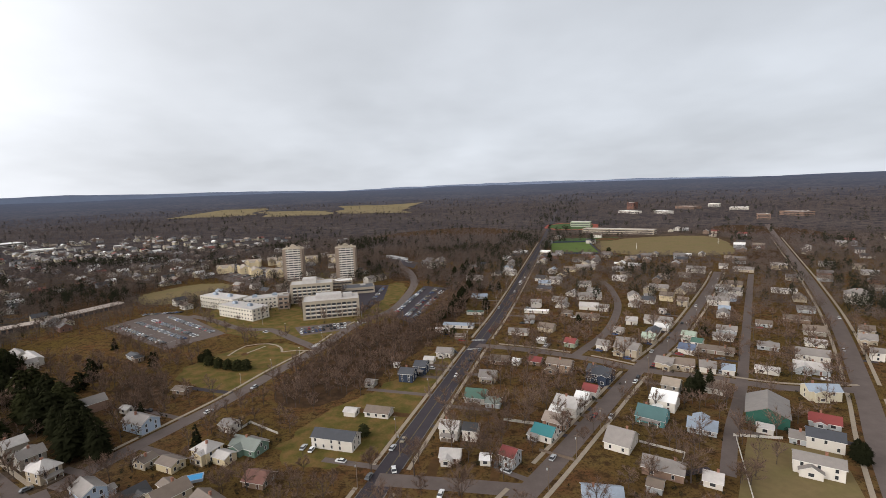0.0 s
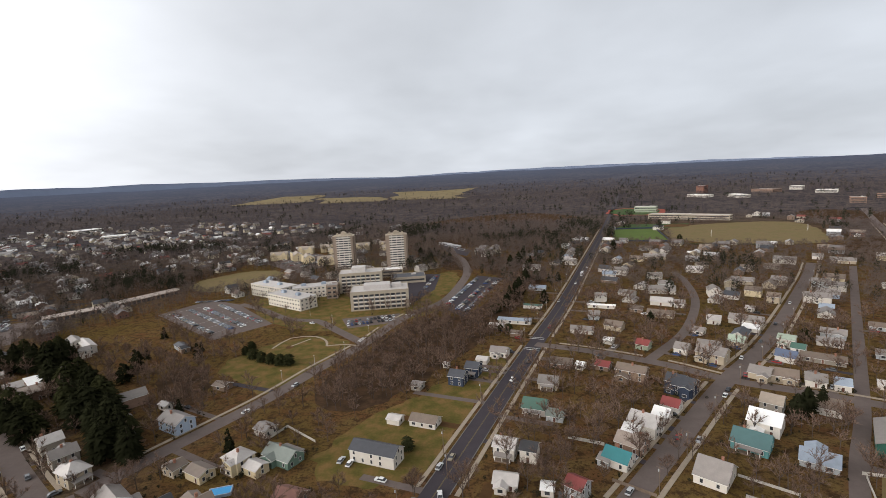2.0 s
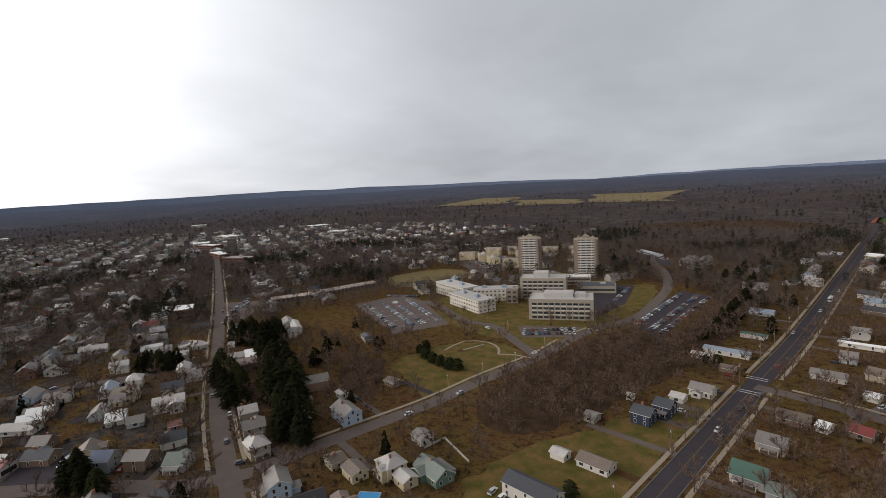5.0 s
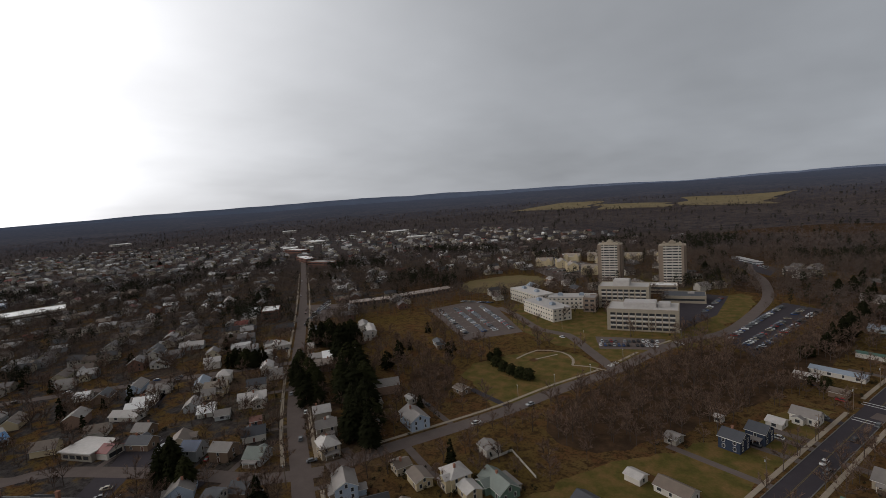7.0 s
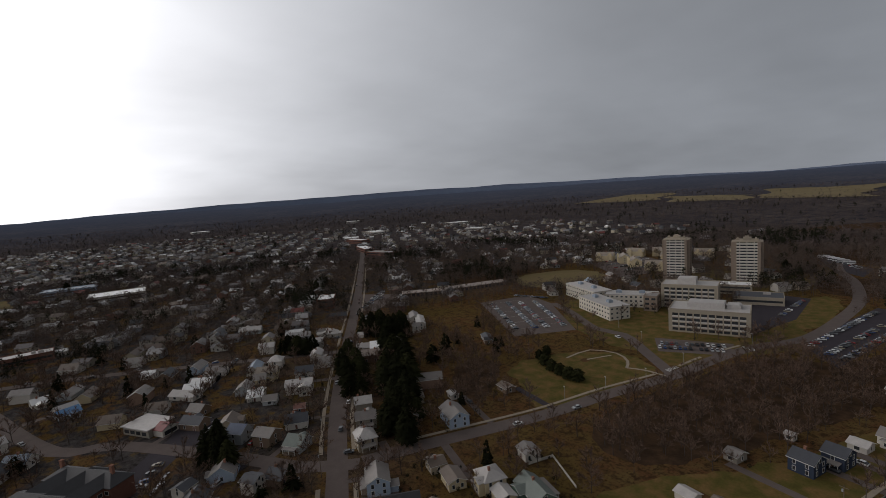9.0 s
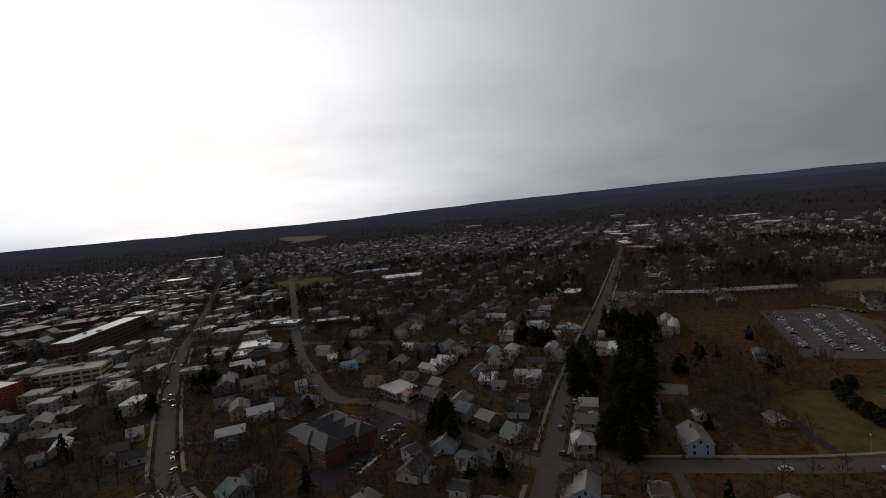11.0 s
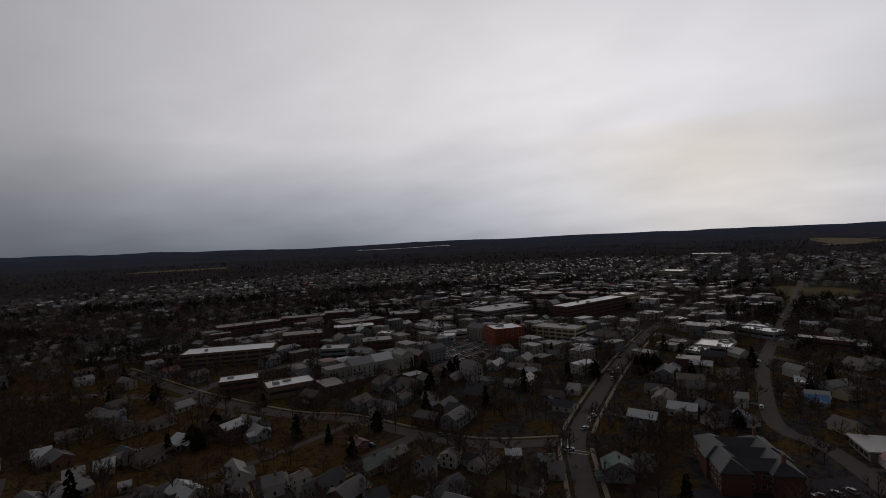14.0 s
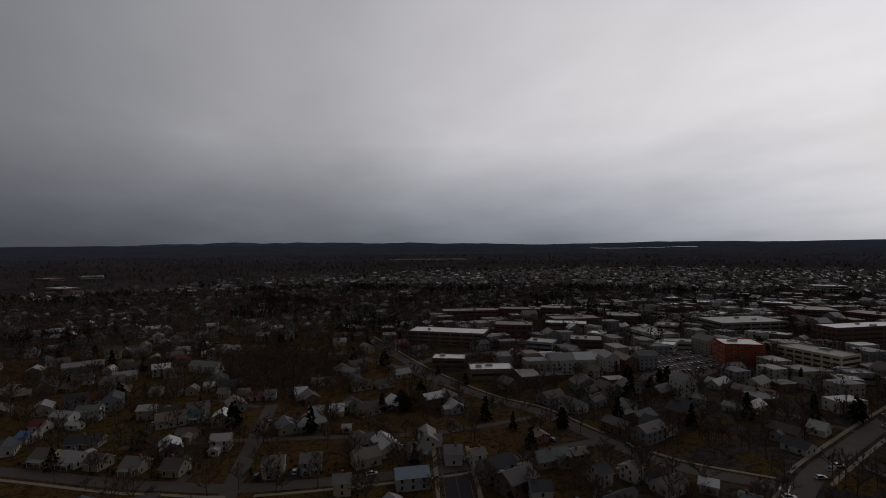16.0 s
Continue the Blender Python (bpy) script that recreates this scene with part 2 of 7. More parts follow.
WALLS = {n: material(n + "_siding", c, 0.75, 0.10, 0.5, bump=0.1, per=0.08) for n, c in dict(
    white=(0.53, 0.49, 0.435), cream=(0.52, 0.43, 0.28), beige=(0.48, 0.43, 0.32), tan=(0.36, 0.30, 0.22), taupe=(0.27, 0.24, 0.20), grey=(0.33, 0.34, 0.34),
    brown=(0.20, 0.14, 0.10), navy=(0.036, 0.046, 0.070), sage=(0.27, 0.30, 0.22), bluewall=(0.32, 0.38, 0.46), greenwall=(0.12, 0.18, 0.14),
    tealwall=(0.10, 0.24, 0.24), redwall=(0.36, 0.09, 0.07)).items()}
WALLS["offwhite"] = material("offwhite_render", (0.52, 0.475, 0.40), 0.8, 0.08, 0.3)
WALLS["redbrown"] = material("redbrown_siding", (0.24, 0.11, 0.08), 0.8)
WALLS["brick"] = material("brown_brick", (0.23, 0.15, 0.11), 0.9, 0.22, 0.8)
WALLS["redbrick"] = material("red_brick", (0.170, 0.082, 0.060), 0.9, 0.2, 0.8)
WALLS["redpaint"] = material("orange_red_brick", (0.33, 0.070, 0.030), 0.85, 0.15, 0.8)
WALLS["barngreen"] = material("dark_green_metal", (0.028, 0.085, 0.064), 0.5, 0.12, 0.5)
WALLS["concrete"] = material("tan_concrete", (0.34, 0.29, 0.225), 0.9, 0.12, 0.3)
WALLS["towerbrick"] = material("buff_brown_brick", (0.27, 0.21, 0.165), 0.9, 0.12, 0.5)
ROOFS = {n: material(n + "_shingle", c, 0.55, 0.22, 0.5, bump=0.2, per=0.12, gloss=0.4) for n, c in dict(
    grey=(0.20, 0.178, 0.162), ltgrey=(0.42, 0.39, 0.365), charcoal=(0.050, 0.052, 0.060), black=(0.035, 0.034, 0.036), brown=(0.15, 0.115, 0.09),
    ltbrown=(0.30, 0.24, 0.20), redbrown=(0.17, 0.075, 0.055), tan=(0.26, 0.215, 0.17), greengrey=(0.14, 0.16, 0.14), bluegrey=(0.24, 0.28, 0.33),
    navyroof=(0.08, 0.10, 0.15), palegreen=(0.28, 0.33, 0.26)).items()}
for n, c, r in (("red", (0.185, 0.036, 0.032), 0.5), ("teal", (0.022, 0.145, 0.155), 0.5), ("green", (0.050, 0.105, 0.080), 0.55), ("tealgrey", (0.055, 0.115, 0.115), 0.55),
                ("whiteroof", (0.72, 0.71, 0.69), 0.4), ("blueroof", (0.10, 0.22, 0.40), 0.6)):
    ROOFS[n] = material(n + "_metal_roof", c, r, 0.14, 0.4, bump=0.1, per=0.05, gloss=0.5)
ROOF_WORD = dict(ltgrey="light grey", whiteroof="white", greengrey="grey-green", bluegrey="blue-grey", navyroof="dark blue", palegreen="pale green", tealgrey="teal",
                 blueroof="blue", ltbrown="light brown", redbrown="red-brown")
WALL_WORD = dict(redpaint="orange-red brick", bluewall="pale blue", greenwall="dark green", tealwall="teal", redwall="red", navy="navy blue", redbrown="red-brown", brick="brown brick", redbrick="red brick")


# ---- mesh helpers ----
def mesh_of(name, verts, faces, mats, index=None):
    me = bpy.data.meshes.new(name)
    me.from_pydata([tuple(v) for v in verts], [], faces)
    for m in mats:
        me.materials.append(m)
    if index is not None:
        me.polygons.foreach_set("material_index", index)
    me.update()
    return me


def put(name, me, parent=None, m=None, label=""):
    ob = new(name, me)
    if parent is not None:
        ob.parent = parent
    if m is not None:
        ob.matrix_basis = m
    if label:
        ob["label"] = label
    return ob


def root(name, m, label, category, group="", kind=""):
    ob = new(name)
    ob.empty_display_size = 0.5
    ob.matrix_basis = m
    return tagged(ob, label, category, group, kind)


class Build:
    """Collects boxes and prisms into one mesh."""

    def __init__(self):
        self.v, self.f, self.i = [], [], []

    def box(self, x0, x1, y0, y1, z0, z1, mat=0):
        b = len(self.v)
        self.v += [(x0, y0, z0), (x1, y0, z0), (x1, y1, z0), (x0, y1, z0), (x0, y0, z1), (x1, y0, z1), (x1, y1, z1), (x0, y1, z1)]
        self.f += [tuple(b + k for k in q) for q in ((3, 2, 1, 0), (4, 5, 6, 7), (0, 1, 5, 4), (1, 2, 6, 5), (2, 3, 7, 6), (3, 0, 4, 7))]
        self.i += [mat] * 6

    def prism(self, section, x0, x1, mat=0):
        """A section of (y, z) points, counter-clockwise seen from +x, drawn out along x."""
        b, n = len(self.v), len(section)
        self.v += [(x0, y, z) for y, z in section] + [(x1, y, z) for y, z in section]
        self.f += [tuple(b + n + k for k in range(n)), tuple(b + k for k in reversed(range(n)))]
        self.f += [(b + k, b + (k + 1) % n, b + n + (k + 1) % n, b + n + k) for k in range(n)]
        self.i += [mat] * (n + 2)

    def loft(self, rings, mat=0, close=True):
        b, n = len(self.v), len(rings[0])
        for r in rings:
            self.v += r
        for j in range(len(rings) - 1):
            for k in range(n):
                self.f.append((b + j * n + k, b + j * n + (k + 1) % n, b + (j + 1) * n + (k + 1) % n, b + (j + 1) * n + k))
        if close:
            self.f += [tuple(b + k for k in reversed(range(n))), tuple(b + (len(rings) - 1) * n + k for k in range(n))]
        self.i += [mat] * (len(self.f) - len(self.i))

    def mesh(self, name, *mats):
        return mesh_of(name, self.v, self.f, mats, self.i)


def smooth_line(pts, step):
    """Points every few metres along a smooth line through pts."""
    p = [Vector(q) for q in pts]
    p = [2 * p[0] - p[1]] + p + [2 * p[-1] - p[-2]]
    out = []
    for a, b, c, d in zip(p, p[1:], p[2:], p[3:]):
        n = max(2, int((c - b).length / step))
        for k in range(n):
            t = k / n
            out.append(0.5 * (2 * b + (c - a) * t + (2 * a - 5 * b + 4 * c - d) * t * t + (3 * b - a - 3 * c + d) * t ** 3))
    out.append(p[-2])
    return out


def ribbon(name, pts, width, z, mat, shift=0.0, thick=0.0, step=8.0, label="", category="", cut=None):
    """A strip along a line: a road, a path, a painted line, or a raised pavement."""
    line = smooth_line(pts, step)
    b = Build()
    rings = []
    for k, q in enumerate(line):
        t = (line[min(k + 1, len(line) - 1)] - line[max(k - 1, 0)]).normalized()
        s = Vector((-t.y, t.x))
        l, r = q + s * (shift + width / 2), q + s * (shift - width / 2)
        rings.append((l, r))
    for k, (l, r) in enumerate(rings):
        b.v += [(l.x, l.y, z), (r.x, r.y, z)]
        if thick:
            b.v += [(l.x, l.y, z - thick), (r.x, r.y, z - thick)]
    n = 4 if thick else 2
    for k in range(len(rings) - 1):
        o, p = k * n, (k + 1) * n
        if cut and any((line[k] - Vector(c)).length < rr for *c, rr in cut):
            continue
        b.f.append((o, o + 1, p + 1, p))
        if thick:
            b.f += [(o + 2, o, p, p + 2), (o + 1, o + 3, p + 3, p + 1)]
    b.i = [0] * len(b.f)
    ob = put(name, b.mesh(name, mat))
    return tagged(ob, label, category, kind="structure")


def patch(name, pts, z, mat, label, category, rounded=0):
    """A flat area with a few corners, its edge softened."""
    p = [Vector(q) for q in pts]
    for _ in range(rounded):
        p = [v for a, c in zip(p, p[1:] + p[:1]) for v in (a.lerp(c, 0.25), a.lerp(c, 0.75))]
    if rounded:
        q = []
        for a, c in zip(p, p[1:] + p[:1]):
            n = max(1, int((c - a).length / 3.0))
            q += [a.lerp(c, k / n) for k in range(n)]
        p = [v + Vector((noise.noise((v.x * 0.13, v.y * 0.13, 1.0)), noise.noise((v.x * 0.13, v.y * 0.13, 7.0)))) * 3.0 for v in q]
    ob = put(name, mesh_of(name, [(q.x, q.y, z) for q in p], [tuple(range(len(p)))], [mat]))
    return tagged(ob, label, category, kind="structure")


def inside(x, y, poly):
    hit, n = False, len(poly)
    for k in range(n):
        (ax, ay), (bx, by) = poly[k], poly[k - 1]
        if (ay > y) != (by > y) and x < (bx - ax) * (y - ay) / (by - ay) + ax:
            hit = not hit
    return hit


# ---- ground ----
def ground_height(x, y):
    """Flat round the town, rising to wooded hills far off."""
    r = math.hypot(x + 60, y - 70)
    if r <= 2300:
        return 0.0
    t = min((r - 2300) / 2400.0, 1.0)
    return max(0.0, 100.0 * t * t * (3 - 2 * t) * (0.93 + 0.16 * noise.noise((x * 0.0011, y * 0.0011, 0.3))) + 9 * t * noise.noise((x * 0.004, y * 0.004, 2.0)))


def make_ground():
    cx, cy = -60.0, 70.0
    radii = [0] + [30 * k for k in range(1, 40)] + [1200 + 110 * k for k in range(0, 34)]
    n = 200
    b = Build()
    for r in radii:
        for k in range(n):
            a = 2 * math.pi * k / n
            x, y = cx + r * math.cos(a), cy + r * math.sin(a)
            z = ground_height(x, y)
            b.v.append((x, y, z))
    for j in range(len(radii) - 1):
        for k in range(n):
            o, p = j * n + k, j * n + (k + 1) % n
            b.f.append((o, o + n, p + n, p))
    b.i = [0] * len(b.f)
    me = b.mesh("ground", GRASS_FAR_HAZE)
    me.polygons.foreach_set("use_smooth", [True] * len(me.polygons))
    tagged(put("ground", me), "winter grass and leaf litter rising to wooded hills with painted blue haze", "ground", kind="structure")


def ridge_line(name, yaw0, yaw1, dist, top, wobble, seed):
    """A far range of hills, in a colour that holds painted haze."""
    b = Build()
    n = 160
    for k in range(n + 1):
        a = radians(yaw0 + (yaw1 - yaw0) * k / n)
        e = math.sin(math.pi * k / n) ** 0.4
        x, y = -60 - math.sin(a) * dist, 70 + math.cos(a) * dist
        h = (top + wobble * (noise.noise((k * 0.09, seed, 0)) + 0.5 * noise.noise((k * 0.3, seed, 5)))) * e
        b.v += [(x, y, -5), (x * 0.985, y * 0.985, h * 0.45), (x, y, h)]
    for k in range(n):
        o = 3 * k
        b.f += [(o, o + 1, o + 4, o + 3), (o + 1, o + 2, o + 5, o + 4)]
    b.i = [0] * len(b.f)
    tagged(put(name, b.mesh(name, FARHILL_HAZE)), "hills on the far horizon, blue-grey with painted haze", "hills", kind="structure")


make_ground()
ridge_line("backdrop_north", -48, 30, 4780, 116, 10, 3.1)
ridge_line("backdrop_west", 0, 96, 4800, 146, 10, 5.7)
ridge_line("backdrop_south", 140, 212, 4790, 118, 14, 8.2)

# ---- roads ----
ROADS = dict(
    main_road=([(-98, -60), (-52, 85), (-28, 164), (21, 322), (52, 421), (108, 620), (180, 880), (300, 1330), (420, 1800)], 9.6),
    side_street=([(-8, 118), (29, 163), (61, 205), (108, 267), (161, 330), (262, 472), (310, 545)], 8.2),
    cross_street=([(21, 321), (52, 308), (86, 288), (111, 267), (140, 253), (172, 236), (207, 230)], 7.5),
    curved_lane=([(80, 294), (116, 342), (149, 412), (166, 480), (170, 520)], 6.0),
    short_street=([(-28, 171), (0, 166), (30, 160)], 8.0),
    back_lane=([(100, 165), (121, 198), (148, 236), (198, 313), (278, 437), (335, 525)], 5.5),
    east_road=([(120, 108), (166, 176), (206, 231), (282, 343), (362, 474), (438, 604), (570, 830), (700, 1050)], 9.0),
    campus_road=([(-150, 172), (-141, 194), (-117, 246), (-104, 285), (-88, 325), (-78, 365), (-66, 396), (-47, 428), (-37, 490), (-34, 550), (-44, 623), (-60, 677), (-70, 740)], 8.5),
    west_street=([(-120, 140), (-150, 160), (-205, 196), (-276, 248), (-370, 320), (-478, 401), (-640, 520), (-820, 650)], 8.2),
    school_street=([(-150, 170), (-166, 154), (-197, 139), (-250, 109), (-268, 88), (-334, 73), (-408, 63), (-605, 51), (-766, 41), (-1000, 25)], 8.0),
    town_street=([(-92, 92), (-130, 66), (-164, 45), (-200, 23), (-245, 9), (-342, -14), (-459, -35), (-548, -44), (-800, -75), (-1100, -110)], 8.2),
    south_street=([(-120, -330), (-128, -200), (-142, -120), (-158, -86), (-164, -46), (-173, -10), (-200, 23)], 8.0),
    near_lane=([(170, -160), (77, -106), (32, -77), (13, -67), (-19, -53), (-87, -41), (-142, -40), (-165, -40)], 7.0),
    dead_end=([(-8, -48), (-16, -91), (-27, -151)], 7.0),
    garden_lane=([(38, -114), (-8, -104), (-63, -87), (-101, -77), (-155, -78)], 4.0),
    hill_road=([(240, -420), (60, -365), (-5, -338), (-57, -297), (-95, -248), (-117, -199), (-142, -120)], 8.0),
    town_road=([(-117, -199), (-157, -221), (-229, -222), (-330, -240), (-480, -290)], 9.0),
    park_street=([(-276, 248), (-330, 180), (-390, 100), (-430, 20), (-459, -35), (-500, -130)], 7.0),
    mill_street=([(-478, 401), (-540, 300), (-590, 180), (-605, 51), (-620, -60)], 7.0),
    campus_drive=([(-230, 432), (-202, 414), (-163, 382), (-140, 378), (-112, 350), (-88, 325)], 7.0),
)
for k, (pts, width) in ROADS.items():
    level = 0.03 + 0.006 * list(ROADS).index(k)
    ribbon("road", pts, width, level, ASPHALT_DARK if k in ("main_road",) else ASPHALT, label="worn asphalt street between lawns and houses" if k != "main_road" else "dark freshly paved two-lane main road", category="road")
PAVED = (("main_road", 1, ((21, 322, 9), (30, 318, 9), (-28, 168, 9))), ("main_road", -1, ((21, 322, 9), (-28, 166, 9), (30, 318, 9))), ("side_street", 1, ((108, 267, 9), (29, 163, 7))), ("side_street", -1, ((108, 267, 9),)),
         ("campus_road", 1, ((-88, 325, 10), (-150, 172, 14), (-66, 396, 12), (-78, 365, 9))), ("west_street", 1, ((-150, 162, 12), (-276, 248, 9))), ("west_street", -1, ((-150, 162, 12), (-276, 248, 9))), ("town_street", -1, ((-200, 23, 10), (-459, -35, 9))),
         ("town_street", 1, ((-200, 23, 10),)), ("near_lane", -1, ((-10, -53, 9), (-165, -40, 9))), ("cross_street", 1, ((21, 321, 9), (111, 267, 9), (80, 292, 7))), ("east_road", -1, ((207, 230, 9),)), ("east_road", 1, ((207, 230, 9),)),
         ("south_street", 1, ((-165, -40, 9), (-200, 23, 9))))
for k, side, cut in PAVED:
    pts, width = ROADS[k]
    ribbon("pavement", pts[:7], 1.7, 0.16, CONCRETE, side * (width / 2 + 2.6), 0.16, 6.0, "pale concrete pavement slab beside a grass verge", "pavement", cut)
ribbon("kerb", ROADS["main_road"][0][:7], 0.3, 0.17, KERB, ROADS["main_road"][1] / 2 + 0.15, 0.17, 6.0, "concrete kerb", "kerb", PAVED[0][2])
ribbon("kerb", ROADS["main_road"][0][:7], 0.3, 0.17, KERB, -ROADS["main_road"][1] / 2 - 0.15, 0.17, 6.0, "concrete kerb", "kerb", PAVED[1][2])
for s in (0.14, -0.14):
    ribbon("road_marking", ROADS["main_road"][0][:8], 0.13, 0.05, PAINT_YELLOW, s, label="double yellow centre line", category="road marking", cut=((21, 322, 10),))


def crossing(x, y, ang, length, n=2, gap=2.6, width=0.5, z=0.058):
    for k in range(n):
        c, s = math.cos(radians(ang)), math.sin(radians(ang))
        o = (k - (n - 1) / 2) * gap
        ribbon("road_marking", [(x - c * length / 2 - s * o, y - s * length / 2 + c * o), (x + c * length / 2 - s * o, y + s * length / 2 + c * o)], width, z, PAINT_WHITE, label="white pedestrian crossing bar", category="road marking")


crossing(18.5, 313, -17, 9.5)
crossing(22.5, 332, -17, 9.5)
for k in range(7):
    crossing(-72.5 + 1.15 * k, 391 - 0.6 * k, 62, 3.2, 1, width=0.5, z=0.165)
    crossing(-93 + 0.3 * k, 330 + 1.3 * k, 158, 3.2, 1, width=0.5, z=0.165)


# ---- houses ----
EAVE = {1: 2.5, 1.5: 3.2, 2: 4.9, 3: 7.6}
STOREY_WORD = {1: "single-storey", 1.5: "one-and-a-half-storey", 2: "two-storey", 3: "three-storey"}
SITES = []  # places that are taken: x, y, radius


def window_mesh(w, h):
    """A framed opening: a proud frame drawn in to a set-back pane, all one piece."""
    t, b = 0.09, Build()

    def ring(dx, dz, y):
        return [(-w / 2 - dx, y, -h / 2 - dz), (w / 2 + dx, y, -h / 2 - dz), (w / 2 + dx, y, h / 2 + dz), (-w / 2 - dx, y, h / 2 + dz)][::-1]

    b.loft([ring(t, t, -0.03), ring(t, t, 0.08), ring(0, 0, 0.08), ring(0, 0, 0.02)], close=False)
    o = len(b.v) - 4
    b.f.append((o, o + 1, o + 2, o + 3))
    b.i.append(1)
    return b.mesh("window", TRIM, GLASS)


WINDOW, WINDOW_WIDE = window_mesh(0.95, 1.45), window_mesh(1.7, 1.3)


def door_mesh():
    b = Build()
    b.box(-0.62, -0.5, -0.02, 0.08, 0, 2.2, 0)
    b.box(0.5, 0.62, -0.02, 0.08, 0, 2.2, 0)
    b.box(-0.62, 0.62, -0.02, 0.08, 2.1, 2.22, 0)
    b.box(-0.5, 0.5, -0.02, 0.04, 0, 2.1, 1)
    return b.mesh("door", TRIM, DOORM)


DOOR = door_mesh()
CACHE = {}


def house_meshes(L, w, st, wall, roof, kind):
    key = (round(L), w, st, wall, roof, kind)
    if key in CACHE:
        return CACHE[key]
    L, e = float(round(L)), EAVE[st]
    p = 0.66 if st == 1.5 else 0.55
    if w < 7:
        p = 0.4
    rise = p * w / 2
    b, r = Build(), Build()
    o, t = 0.45, 0.22
    if kind == "gable":
        b.prism([(-w / 2, 0), (w / 2, 0), (w / 2, e), (0, e + rise), (-w / 2, e)], -L / 2, L / 2)
        r.prism([(-w / 2 - o, e - o * p + 0.02), (0, e + rise + 0.02), (0, e + rise + t), (-w / 2 - o, e - o * p + t)][::-1], -L / 2 - o, L / 2 + o)
        r.prism([(w / 2 + o, e - o * p + 0.02), (w / 2 + o, e - o * p + t), (0, e + rise + t), (0, e + rise + 0.02)][::-1], -L / 2 - o, L / 2 + o)
        for k in (0, 1, 5, 6, 7, 10):
            r.i[k] = 1
    elif kind == "hip":
        b.box(-L / 2, L / 2, -w / 2, w / 2, 0, e)
        k = max((L - w) / 2, 0.3)
        z0, z1 = e - 0.15, e + rise * 1.15
        r.v = [(-L / 2 - o, -w / 2 - o, z0), (L / 2 + o, -w / 2 - o, z0), (L / 2 + o, w / 2 + o, z0), (-L / 2 - o, w / 2 + o, z0)]
        r.v += [(x, y, z + t) for x, y, z in r.v] + [(-k, 0, z1 + t), (k, 0, z1 + t)]
        r.f = [(3, 2, 1, 0), (0, 1, 5, 4), (1, 2, 6, 5), (2, 3, 7, 6), (3, 0, 4, 7), (4, 5, 9, 8), (6, 7, 8, 9), (5, 6, 9), (7, 4, 8)]
        r.i = [0] * 9
    else:
        b.box(-L / 2, L / 2, -w / 2, w / 2, 0, e + 0.9)
        r.box(-L / 2 - 0.1, L / 2 + 0.1, -w / 2 - 0.1, w / 2 + 0.1, e + 0.9, e + 1.05)
    CACHE[key] = (b.mesh("wall", WALLS[wall]), r.mesh("roof", ROOFS[roof], TRIM), rise)
    return CACHE[key]


def chimney_mesh():
    b = Build()
    b.box(-0.4, 0.4, -0.35, 0.35, -1.2, 1.0)
    b.box(-0.47, 0.47, -0.42, 0.42, 1.0, 1.18)
    return b.mesh("chimney", BRICKM)


CHIMNEY = chimney_mesh()


def porch_meshes(wide):
    key = ("porch", round(wide))
    if key not in CACHE:
        f, r, p = Build(), Build(), Build()
        f.box(-wide / 2, wide / 2, 0, 2.1, 0, 0.55)
        r.prism([(-0.1, 2.75), (2.45, 2.45), (2.45, 2.6), (-0.1, 3.1)][::1], -wide / 2 - 0.2, wide / 2 + 0.2)
        p.box(-0.09, 0.09, -0.09, 0.09, 0.55, 2.6)
        CACHE[key] = (f.mesh("deck", WOODM), r.mesh("porch_roof", ROOFS["grey"]), p.mesh("porch_post", TRIM))
    return CACHE[key]


